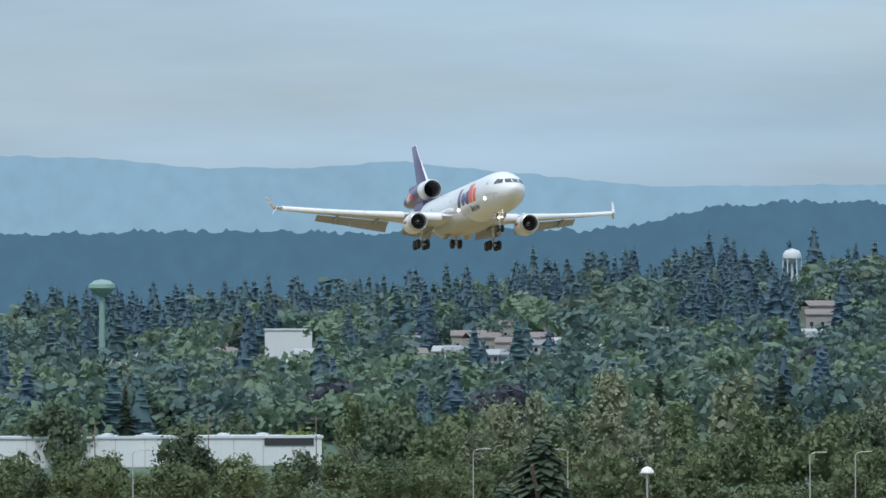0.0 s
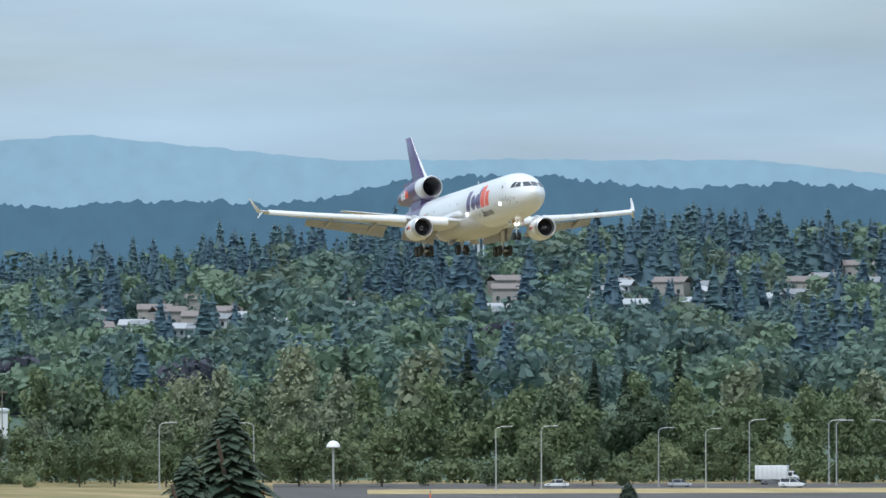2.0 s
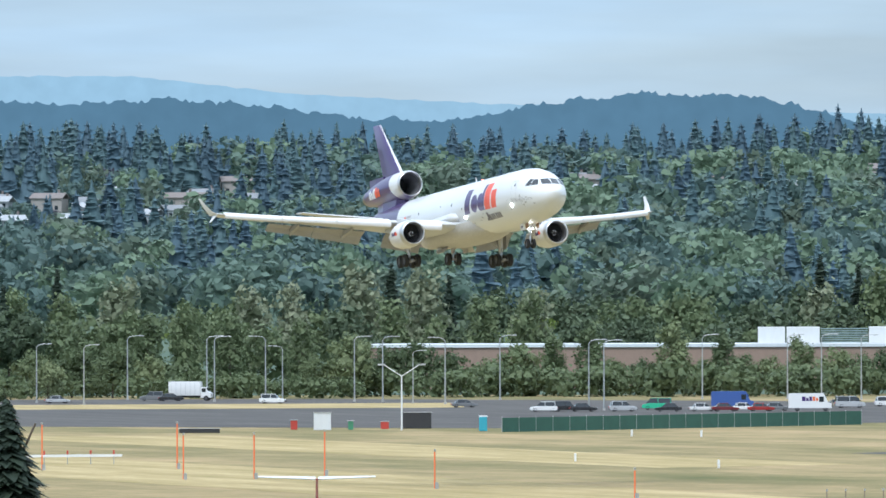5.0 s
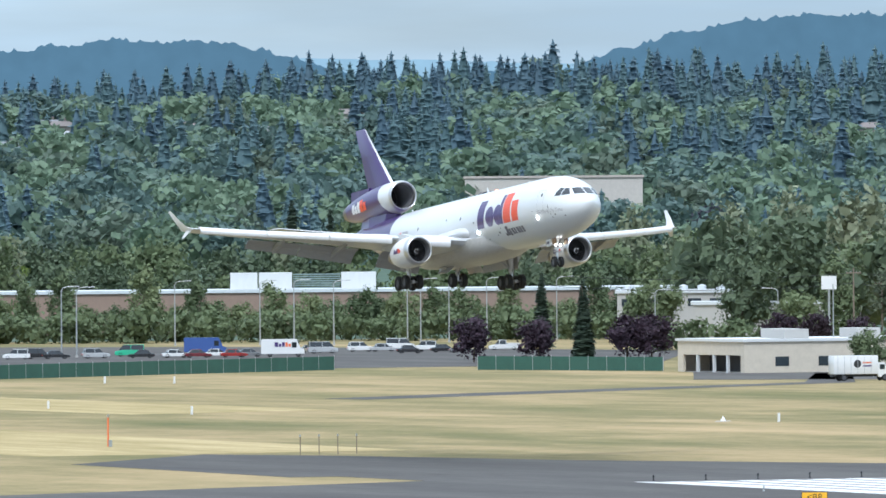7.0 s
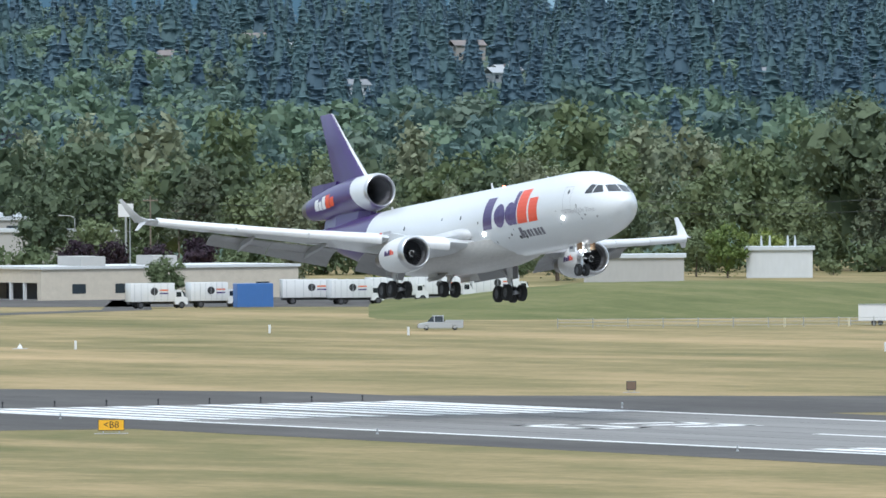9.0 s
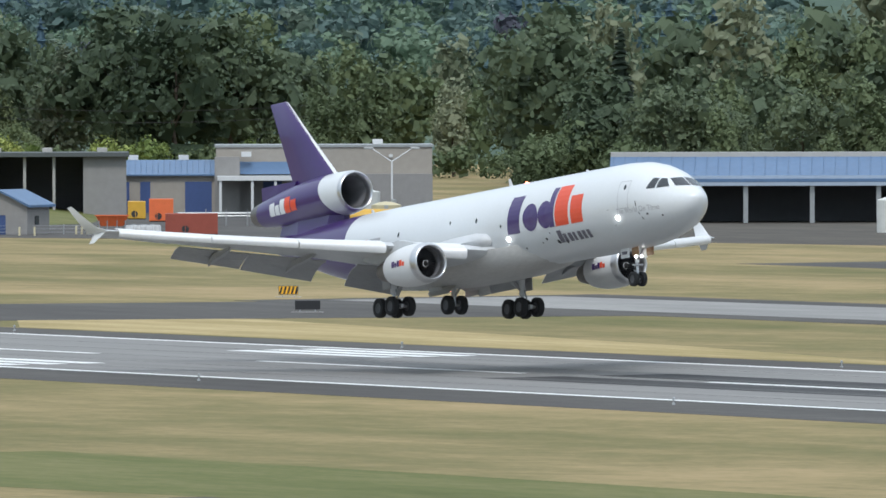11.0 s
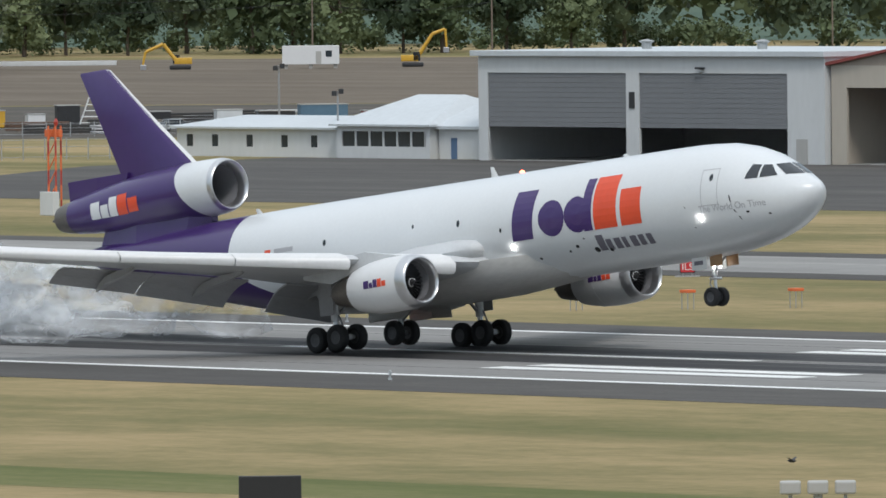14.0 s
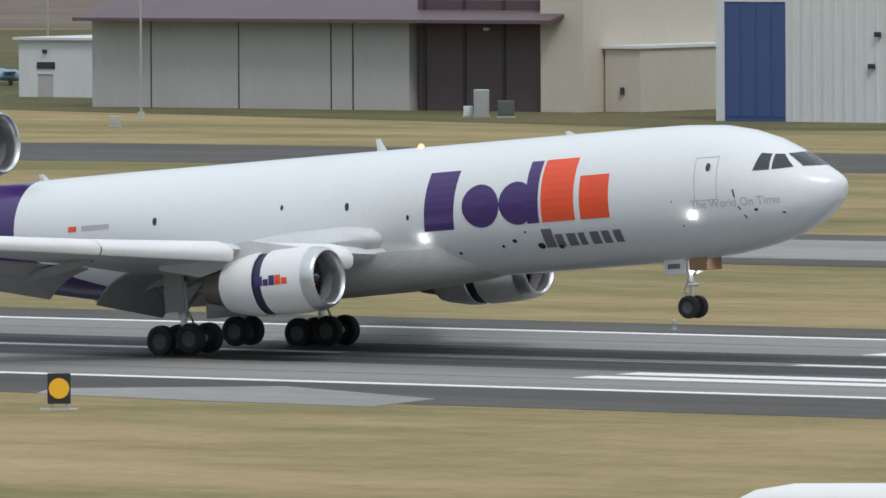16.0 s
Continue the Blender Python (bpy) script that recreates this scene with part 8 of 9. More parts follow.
for az, r, R, hh, c in ((59.40, 1380, 2.9, 4.6, "white"), (59.22, 1385, 2.6, 4.4, "white"), (59.08, 1372, 1.9, 2.9, "tan"), (56.4, 1330, 2.0, 4.0, "white")):
    o = thing("storage_tank", faced(az, r), "upright %s cylindrical storage tank" % c, "tank", "storage tanks")
    part("shell", lathe(bmesh.new(), [(0, R), (hh, R), (hh + 0.35, R * 0.5), (hh + 0.45, 0.1)], 28, "z", cap1=True), mat_cache("tank_" + c, (0.62, 0.62, 0.58) if c == "white" else (0.55, 0.48, 0.30), 0.5), o, "", 40)
    part("hatch", lathe(bmesh.new(), [(hh + 0.3, 0.35), (hh + 0.7, 0.35), (hh + 0.75, 0.05)], 12, "z", (R * 0.5, 0, 0), cap1=True), GALV, o)
    part("ladder", boxed(-0.25, 0.25, -R - 0.12, -R - 0.05, 0, hh), GALV, o)


def tanker(m, label):
    t = box_truck(label, m, 8.0, "yellow", "yellow", mark=False, name="tanker_truck")
    for o in [c for c in t.children if c.name.startswith(("cargo_box", "box_rib"))]:
        bpy.data.objects.remove(o)
    part("tank", lathe(bmesh.new(), [(-4, 0.1), (-3.9, 0.9), (-3.6, 1.1), (1.4, 1.1), (1.8, 0.9), (1.9, 0.1)], 20, "x", (0, 0, 2.0)), YELL, t, "", 40)
    return t


def loader(m, label, body=None):
    """A yellow machine: body, cab, arm and big wheels."""
    t = thing("loader", m, label, "machine", "yellow machines")
    part("body", boxed(-2.4, 1.0, -0.9, 0.9, 0.8, 2.0, 0.08), body or YELL, t)
    part("cab", boxed(-0.9, 0.6, -0.75, 0.75, 2.0, 3.3, 0.06), CARGLASS, t)
    part("cab_roof", boxed(-1.0, 0.7, -0.85, 0.85, 3.3, 3.42), body or YELL, t)
    for s in (-1, 1):
        part("arm", bar((0.8, s * 0.6, 1.7), (2.7, s * 0.6, 0.9), 0.13), body or YELL, t)
        for x in (-1.6, 0.9):
            road_wheel(t, x, s * 1.0, 0.72, 0.5)
    part("bucket", boxed(2.6, 3.4, -1.2, 1.2, 0.2, 1.1, 0.05), STEEL, t)
    return t


def excavator(m, label, up):
    t = thing("excavator", m, label, "excavator", "excavators")
    for s in (-1, 1):
        part("track", boxed(-2.2, 2.2, s * 1.2 - 0.35, s * 1.2 + 0.35, 0, 0.9, 0.25), BLACK, t, "", 40)
    part("house", boxed(-2.4, 1.2, -1.3, 1.3, 1.1, 2.4, 0.12), YELL, t, "", 40)
    part("cab", boxed(0.1, 1.5, -1.3, -0.1, 1.2, 3.0, 0.06), CARGLASS, t)
    e = (3.4, 0.3, 5.2) if not up else (4.0, 0.3, 6.6)
    f = (7.0, 0.3, 3.6) if not up else (6.6, 0.3, 7.6)
    part("boom", bar((1.0, 0.3, 2.0), e, 0.42, 0.36), YELL, t)
    part("boom", bar(e, f, 0.36, 0.3), YELL, t)
    g = (7.6, 0.3, 0.9) if not up else (6.9, 0.3, 3.8)
    part("stick", bar(f, g, 0.28, 0.2), YELL, t)
    part("bucket", boxed(g[0] - 0.7, g[0] + 0.5, -0.5, 1.1, g[2] - 1.0, g[2] + 0.1, 0.1), STEEL, t)
    t.scale = (0.8, 0.8, 0.8)
    return t


tanker(faced(59.2, 1325, 0.02, 180), "yellow tanker truck parked before tanks")
loader(faced(58.98, 1300, 0.02, 180), "yellow loader parked on the yard edge")
loader(faced(55.62, 1330, 0.02), "yellow loader beside a shed post")
loader(faced(55.9, 1350, 0.02), "yellow grader in front of the shed")
loader(faced(55.3, 1380, 0.02, 180), "yellow loader inside the shed front")
tanker(faced(56.25, 1305, 0.02), "yellow tanker truck parked by the shed")
for az, r, lb, cm in ((55.52, 1268, "orange road spreader on a frame", ORNG), (55.4, 1275, "orange road spreader on a frame", mat_cache("deep_orange", (0.62, 0.24, 0.04), 0.5)), (60.53, 1330, "orange plough parked on a yard", ORNG)):
    o = thing("spreader", faced(az, r, 0.02), lb, "machine", "spreaders")
    bm = bmesh.new()
    loft(bm, [[(-1.4, -0.5, 1.0), (1.4, -0.5, 1.0), (1.4, 0.5, 1.0), (-1.4, 0.5, 1.0)], [(-2.0, -1.1, 2.3), (2.0, -1.1, 2.3), (2.0, 1.1, 2.3), (-2.0, 1.1, 2.3)]])
    part("hopper", bm, cm, o)
    for x in (-1.6, -0.6, 0.6, 1.6):
        part("rib", bar((x * 0.7, -0.55, 1.0), (x, -1.15, 2.3), 0.06), cm, o)
        part("leg", bar((x, -0.9, 0), (x, -0.9, 1.7), 0.07), STEEL, o)
    part("rail", boxed(-2.1, 2.1, -1.2, -1.1, 2.25, 2.4), cm, o)
for az, r, w_, hh in ((55.12, 1300, 5.2, 3.4), (54.86, 1305, 3.6, 2.2), (52.88, 1300, 2.4, 3.0)):
    rng = np.random.default_rng(int(r))
    bm = bmesh.new()
    rings = []
    for k in range(6):
        q = k / 6
        rings.append([(w_ * (1 - q) ** 1.1 * math.cos(i * math.tau / 18) * rng.uniform(0.9, 1.1) * 1.25, w_ * (1 - q) ** 1.1 * math.sin(i * math.tau / 18) * rng.uniform(0.9, 1.1), hh * q - 0.2) for i in range(18)])
    loft(bm, rings)
    o = part("mound", bm, mat_cache("dark_gravel", (0.062, 0.052, 0.046), 0.95, var=0.25, scale=0.4, bump=0.1), None, "", 60, faced(az, r))
    tagged(o, "brown heap of gravel on the yard", "heap")
o = thing("school_bus", faced(53.2, 1200, 0.02), "yellow school bus with dark window band", "bus")
part("body", boxed(-5.2, 4.0, -1.2, 1.2, 0.6, 3.0, 0.15), paint("yellow"), o, "", 40)
part("bonnet", boxed(4.0, 5.3, -1.1, 1.1, 0.6, 1.7, 0.15), paint("yellow"), o, "", 40)
for i in range(9):
    part("window", boxed(-4.8 + i * 0.95, -4.05 + i * 0.95, -1.23, -1.2, 1.75, 2.45), CARGLASS, o)
part("stripe", boxed(-5.1, 4.0, -1.225, -1.2, 1.2, 1.3), BLACK, o)
for x in (-3.2, 3.9):
    for s in (-1, 1):
        road_wheel(o, x, s * 1.05, 0.5)
for az, r, w_, hh, mm, lb in ((53.15, 1195, 5.0, 1.0, mat_cache("navy_paint", (0.03, 0.05, 0.14), 0.5), "dark blue low metal skip"), (52.85, 1192, 2.3, 2.9, WHITE, "white cabin with two windows"), (52.7, 1192, 2.3, 2.9, WHITE, "white cabin with two windows"), (52.12, 1195, 4.4, 2.2, mat_cache("slate_blue", (0.10, 0.18, 0.26), 0.5), "slate blue metal container"),
                              (51.95, 1200, 2.4, 2.4, WALLW, "white storage box"), (51.5, 1225, 6.4, 5.0, BLACK, "tall black metal container"), (51.42, 1200, 5.4, 3.0, mat_cache("faded_teal", (0.13, 0.25, 0.28), 0.6), "faded teal machine shed"), (51.22, 1235, 5.0, 3.0, WALLW, "pale grey container"),
                              (51.72, 1260, 4.2, 3.0, mat_cache("rust_red", (0.24, 0.07, 0.05), 0.7), "rust red container"), (51.4, 1180, 2.0, 1.7, WALLW, "white tank box"), (50.02, 1225, 4.2, 2.6, mat_cache("striped_pale", (0.55, 0.42, 0.36), 0.7), "pale and red striped container"), (49.65, 1225, 2.4, 2.2, WHITE, "white slatted box"),
                              (49.12, 1240, 2.0, 1.8, WHITE, "white cabin box"), (48.95, 1250, 2.6, 2.6, BLACK, "black skip"), (49.35, 1255, 2.8, 2.0, YELL, "yellow barrier stack"), (48.1, 1245, 3.0, 2.0, WALLW, "white skip"), (47.85, 1235, 4.2, 2.0, BLACK, "dark flat trailer"), (47.6, 1240, 5.5, 2.6, mat_cache("slate_blue", (0.10, 0.18, 0.26), 0.5), "blue office container"),
                              (50.6, 1245, 3.4, 1.4, BLACK, "dark timber stack"), (50.25, 1235, 5.5, 1.6, mat_cache("timber_grey", (0.20, 0.18, 0.16), 0.8), "grey timber stack"), (49.85, 1260, 6.5, 2.6, mat_cache("timber_grey", (0.20, 0.18, 0.16), 0.8), "grey beam stack"), (48.5, 1262, 4.0, 1.6, BLACK, "dark scrap heap box"),
                              (47.3, 1260, 4.0, 1.5, mat_cache("rust_red", (0.24, 0.07, 0.05), 0.7), "rusty pallet stack"), (46.95, 1255, 4.0, 1.3, ORNG, "orange barrier stack"), (50.9, 1160, 1.6, 0.9, YELL, "yellow block on grass"), (51.05, 1158, 1.8, 0.9, ORNG, "orange block on grass"), (49.95, 1170, 2.2, 0.7, YELL, "yellow pipe crate")):
    o = thing("crate" if w_ < 3 else "container", faced(az, r, 0.02, 10), lb + " in the storage yard", "container", "yard clutter")
    part("body", boxed(-w_ / 2, w_ / 2, -1.1, 1.1, 0.1, hh, 0.04), mm, o)
    part("lid", boxed(-w_ / 2 - 0.06, w_ / 2 + 0.06, -1.16, 1.16, hh, hh + 0.1), WALLG, o)
    part("skid", boxed(-w_ / 2, w_ / 2, -0.8, 0.8, 0, 0.12), BLACK, o)
    for i in range(max(2, int(w_ / 0.8))):
        part("side_rib", boxed(-w_ / 2 + 0.2 + i * 0.8, -w_ / 2 + 0.28 + i * 0.8, -1.14, -1.1, 0.2, hh - 0.1), mm, o)
SCRAP = [mat_cache("rusty_steel", (0.13, 0.075, 0.05), 0.8, var=0.3, scale=2), mat_cache("timber_grey", (0.20, 0.18, 0.16), 0.8), STEEL, mat_cache("dark_scrap", (0.045, 0.043, 0.042), 0.7, var=0.3, scale=2), WALLW]
rng = np.random.default_rng(41)
for i in range(64):
    az, r = float(rng.uniform(46.7, 51.9)), float(rng.uniform(1206, 1290))
    ln, lay = float(rng.uniform(1.2, 4.2)), int(rng.integers(2, 5))
    o = thing("beam_stack", faced(az, r, 0.02, float(rng.uniform(-25, 25))), ("rusty steel beams", "grey weathered timbers", "bare steel tubes", "dark scrap bars", "pale concrete beams")[i % 5] + " stacked on the yard", "beam stack", "yard stacks")
    for k in range(lay):
        for q in range(3):
            z, y = 0.12 + 0.34 * k, -0.5 + 0.5 * q
            e = float(rng.uniform(-0.35, 0.35))
            part("beam", boxed(-ln + e, ln + e, y - 0.16, y + 0.16, z, z + 0.28, 0.03) if i % 5 != 2 else bar((-ln + e, y, z + 0.14), (ln + e, y, z + 0.14), 0.14), SCRAP[i % 5], o)
    for x in (-ln * 0.6, ln * 0.6):
        part("bearer", boxed(x - 0.12, x + 0.12, -0.8, 0.8, 0, 0.12), WOODP, o)
rng = np.random.default_rng(31)
for i in range(26):
    az, r = float(rng.uniform(51.75, 52.25)) if i < 16 else float(rng.uniform(46.6, 48.0)), float(rng.uniform(1215, 1270))
    o = thing("barricade", faced(az, r, 0.02, float(rng.uniform(-30, 30))), "red and orange road barricade stacked in the yard", "barricade", "barricades")
    part("board", boxed(-0.9, 0.9, -0.06, 0.06, 0.9, 1.3), ORNG if i % 2 else REDP, o)
    part("board", boxed(-0.9, 0.9, -0.06, 0.06, 0.4, 0.7), ORNG if i % 3 else REDP, o)
    for s in (-0.7, 0.7):
        part("leg", bar((s, -0.3, 0), (s, 0, 1.5), 0.05, n=6), STEEL, o)
for i in range(6):
    o = part("concrete_pipe", lathe(bmesh.new(), [(-1.15, 0.75), (-1.15, 0.92), (1.1, 0.92), (1.25, 1.02), (1.3, 0.8), (-1.15, 0.75)], 20, "x"), mat_cache("pale_concrete_pipe", (0.55, 0.53, 0.48), 0.8), None, "", 40, faced(50.93 - i * 0.085, 1640, 1.0))
    tagged(o, "pale concrete drain pipe lying on dirt", "pipe", "concrete pipes")
for i in range(9):
    o = part("barrier_block", boxed(-2.0, 2.0, -0.3, 0.3, 0, 0.8, 0.08), WALLW, None, "", None, faced(49.75 - i * 0.125, 1820))
    tagged(o, "white concrete barrier block on the dirt edge", "barrier", "concrete barriers")
excavator(faced(48.35, 1755, 0.03, 180), "yellow excavator with lowered arm on dirt", False)
excavator(faced(47.12, 1760, 0.03, 0), "yellow excavator with raised arm on dirt", True)
o = thing("site_office", faced(47.66, 1750, 0.03), "white portable site office on blocks", "cabin")
part("body", boxed(-4.6, 4.6, -1.5, 1.5, 0.7, 3.7, 0.04), WHITE, o)
part("window", boxed(2.4, 3.4, -1.53, -1.5, 1.9, 2.9), WINDOW, o)
part("door", boxed(0.8, 1.7, -1.53, -1.5, 0.8, 2.8), WALLG, o)
for x in (-4, 0, 4):
    part("block", boxed(x - 0.3, x + 0.3, -1.2, 1.2, 0, 0.7), CONC, o)
car("silver sport utility car in the yard", "silver", "suv", faced(48.69, 1226, 0.02, 60))
car("silver saloon car in the yard", "silver", "sedan", faced(48.38, 1224, 0.02, 30))
car("black saloon car in the yard", "black", "sedan", faced(48.2, 1215, 0.02, 30))
car("white van under the trees", "white", "van", faced(50.75, 1830, 0.02))
o = thing("a_frame_rack", faced(48.82, 1245, 0.02), "white steel A-frame rack", "rack")
for s in (-1, 1):
    for yy in (-0.5, 0.5):
        part("leg", bar((s * 1.6, yy, 0), (s * 0.3, yy, 3.6), 0.08), WHITE, o)
for k in range(5):
    part("rung", bar((-1.6 + 0.26 * k, -0.5, 0.7 * k), (1.6 - 0.26 * k, -0.5, 0.7 * k), 0.06), WHITE, o)
o = thing("dark_container", faced(54.78, 1420, 0.02), "parked white-roofed bus facing the field", "bus")
part("body", boxed(-1.25, 1.25, -4, 4, 0.5, 3.2, 0.1), paint("grey"), o)
part("windscreen", boxed(-1.1, 1.1, -4.05, -4.0, 1.4, 2.7), CARGLASS, o)
part("roof", boxed(-1.2, 1.2, -3.9, 3.9, 3.2, 3.5, 0.05), WHITE, o)
for s in (-1, 1):
    for yy in (-2.8, 2.8):
        road_wheel(o, s * 1.0, yy, 0.5)

# masts and poles near the hangars
def mast(m, hgt, label, top=True):
    t = thing("light_pole", m, label, "light pole", "apron light poles")
    part("pole", bar((0, 0, 0), (0, 0, hgt), 0.13, 0.08), GALV if not top else STEEL, t)
    if top:
        part("floodlight", boxed(-0.6, -0.1, -0.25, 0.25, hgt - 0.5, hgt, 0.04), BLACK, t)
        part("floodlight", boxed(0.1, 0.6, -0.25, 0.25, hgt - 0.3, hgt + 0.2, 0.04), BLACK, t)
    part("base", boxed(-0.3, 0.3, -0.3, 0.3, 0, 0.6), CONC, t)
    return t


mast(faced(47.83, 1110), 8.8, "dark floodlight pole with box heads")
mast(faced(47.52, 1080), 6.6, "dark floodlight pole with box heads")
mast(faced(42.62, 1130), 4.6, "dark floodlight pole with box heads")
mast(faced(41.6, 1060), 5.2, "dark floodlight pole with box heads")
mast(faced(36.26, 905), 17, "tall grey light pole", False)
mast(faced(44.3, 985), 4.6, "short grey floodlight mast")
for az, r in ((41.8, 1600), (41.48, 1600), (36.75, 1010)):
    mast(faced(az, r), 9, "slim dark pole beyond the apron", False)
for az, r, w_, hh, mm, lb in ((43.85, 990, 2.6, 2.9, BLACK, "black ground power unit with panels"), (43.02, 1015, 0.8, 1.4, mat_cache("dark_red_drum", (0.16, 0.09, 0.08), 0.6), "dark drum beside the hangar"), (44.0, 1000, 0.7, 1.9, mat_cache("dark_red_drum", (0.16, 0.09, 0.08), 0.6), "dark cabinet by the hangar"),
                              (34.46, 905, 1.3, 2.3, GALV, "pale green electrical cabinet"), (34.33, 903, 1.4, 1.4, mat_cache("dark_transformer", (0.09, 0.10, 0.09), 0.6), "dark green transformer box"), (34.53, 906, 0.8, 0.9, WALLW, "small white utility box"), (36.4, 880, 0.8, 0.9, CONC, "low concrete footing of a light pole")):
    o = thing("utility_cabinet", faced(az, r, 0.02), lb, "cabinet")
    part("body", boxed(-w_ / 2, w_ / 2, -0.6, 0.6, 0.1, hh, 0.05), mm, o)
    part("plinth", boxed(-w_ / 2 - 0.1, w_ / 2 + 0.1, -0.7, 0.7, 0, 0.12), CONC, o)
    part("door", boxed(-w_ / 2 + 0.1, w_ / 2 - 0.1, -0.64, -0.6, 0.3, hh - 0.2), mm, o)
for i in range(9):
    o = thing("covered_glider", faced(37.85 - 0.11 * i, 1035 + (i % 2) * 10, 0.02), "blue-grey covered light aircraft tied down", "aircraft", "covered light aircraft")
    part("fuselage", lathe(bmesh.new(), [(-2.6, 0.1), (-2.2, 0.3), (0.5, 0.55), (1.8, 0.5), (2.4, 0.1)], 12, "x", (0, 0, 0.9)), mat_cache("blue_cover", (0.22, 0.32, 0.42), 0.7), o, "", 40)
    part("wing", boxed(-0.3, 0.9, -3.6, 3.6, 1.3, 1.42, 0.03), mat_cache("blue_cover", (0.22, 0.32, 0.42), 0.7), o)
    for s in (-0.8, 0.8):
        road_wheel(o, 0.4, s, 0.22, 0.14)
    part("tail_wheel", bar((-2.2, 0, 0), (-2.2, 0, 0.8), 0.06), STEEL, o)
o = thing("red_helicopter_shell", faced(39.0, 1850, 0.03), "small red machine in the far dirt field", "machine")
part("body", boxed(-2, 2, -1, 1, 0, 1.6, 0.4), REDP, o)
part("boom", bar((-2, 0, 1.0), (-6, 0, 1.6), 0.2, 0.1), REDP, o)
part("rotor", boxed(-4, 4, -0.1, 0.1, 2.2, 2.25), BLACK, o)
part("rotor_mast", bar((0, 0, 1.4), (0, 0, 2.2), 0.1), STEEL, o)
# white radome on a pole by the road
o = thing("radome", faced(74.18, 1945), "small white dome on a short mast", "dome")
part("mast", bar((0, 0, 0), (0, 0, 7.6), 0.2), GALV, o)
part("dome", lathe(bmesh.new(), [(7.5, 1.0), (7.7, 1.25), (8.2, 1.1), (8.7, 0.6), (8.85, 0.05)], 20, "z", cap0=True, cap1=True), WHITE, o, "", 40)
o = thing("field_marker", pose(-1118.2, 496.8, 0), "small white field marker on the grass", "marker")
part("cone", lathe(bmesh.new(), [(0, 0.32), (0.2, 0.25), (0.5, 0.08), (0.6, 0.02)], 12, "z", cap1=True), WHITE, o)
part("base", lathe(bmesh.new(), [(0, 0.9), (0.06, 0.85)], 12, "z", cap1=True), CONC, o)
# red and white frangible mast by the taxiway
o = thing("obstruction_mast", pose(-658.5, 572.2, 0), "red and white lattice obstruction mast on grass", "mast")
for k in range(6):
    for sx, sy in ((-0.45, -0.45), (0.45, -0.45), (0, 0.5)):
        part("section", bar((sx, sy, 1.2 * k), (sx, sy, 1.2 * k + 1.2), 0.08, n=6), ORNG if k % 2 else REDP, o)
    part("brace", bar((-0.45, -0.45, 1.2 * k), (0.45, -0.45, 1.2 * k + 1.2), 0.05, n=6), ORNG, o)
part("cabinet", boxed(-0.7, 0.9, -1.2, -0.5, 0, 1.9, 0.04), WALLW, o, "white cabinet")
part("lamp", lathe(bmesh.new(), [(7.2, 0.12), (7.5, 0.2), (7.8, 0.05)], 10, "z", cap1=True), REDP, o)
part("head", boxed(-1.2, 0.6, -0.2, 0.2, 6.3, 6.9, 0.05), ORNG, o)
# small field furniture
def sign(x, y, w_, hh, face, text, tcol, label, turn=0.0, legs=0.25):
    s = thing("airfield_sign", faced(math.degrees(math.atan2(-x, y)), math.hypot(x, y), 0.0, turn), label, "sign")
    part("case", boxed(-w_ / 2, w_ / 2, -0.12, 0.12, legs, legs + hh, 0.03), BLACK, s)
    part("face", boxed(-w_ / 2 + 0.05, w_ / 2 - 0.05, -0.135, -0.12, legs + 0.05, legs + hh - 0.05), face, s)
    for k in (-1, 1):
        part("leg", bar((k * w_ * 0.3, 0, 0), (k * w_ * 0.3, 0, legs + 0.02), 0.05), STEEL, s)
    part("footing", boxed(-w_ / 2 - 0.3, w_ / 2 + 0.3, -0.5, 0.5, 0, 0.05), CONC, s)
    if text:
        me = text_mesh(text, hh * 0.85)
        me.materials.append(tcol)
        o = new("lettering", me)
        o.parent = s
        o.matrix_basis = pose(0, -0.14, legs + hh / 2, 90, 0, 0)
    return s


SIGNY = mat("sign_yellow", (0.85, 0.45, 0.02), 0.5, var=0.06)
SIGNB = mat("sign_black", (0.02, 0.02, 0.022), 0.5, var=0.1)
SIGNR = mat("sign_red", (0.55, 0.03, 0.04), 0.5, var=0.05)
sign(-796.9, 437.5, 2.1, 0.95, SIGNY, "C8>", SIGNB, "yellow taxiway sign with black lettering")
sign(-785.1, 356.7, 2.1, 0.9, SIGNY, "<B8", SIGNB, "yellow taxiway sign with black lettering")
sign(-566.6, 441.1, 1.1, 1.2, SIGNB, "1", WHITE, "black distance sign with a white numeral")
sign(-504.1, 492.3, 1.0, 0.75, SIGNR, "ILS", WHITE, "red sign with white lettering")
sign(-808, 476, 2.2, 0.8, SIGNB, "", WHITE, "dark back of a taxiway sign")
sign(-880, 452, 0.9, 0.8, mat_cache("sign_brown", (0.16, 0.11, 0.08), 0.6), "", WHITE, "small brown sign back by the link taxiway")
s = sign(-858, 503.4, 1.8, 0.8, SIGNY, "", SIGNB, "yellow and black striped barrier board")
for i in range(5):
    bm = bmesh.new()
    loft(bm, [[(-0.85 + i * 0.36, yy, 0.32), (-0.67 + i * 0.36, yy, 0.32), (-0.5 + i * 0.36, yy, 0.98), (-0.68 + i * 0.36, yy, 0.98)] for yy in (-0.15, -0.14)])
    bmesh.ops.recalc_face_normals(bm, faces=bm.faces)
    part("stripe", bm, SIGNB, s)
s = sign(-263.6, 353.6, 0.95, 1.25, SIGNB, "", WHITE, "black board with a big yellow disc")
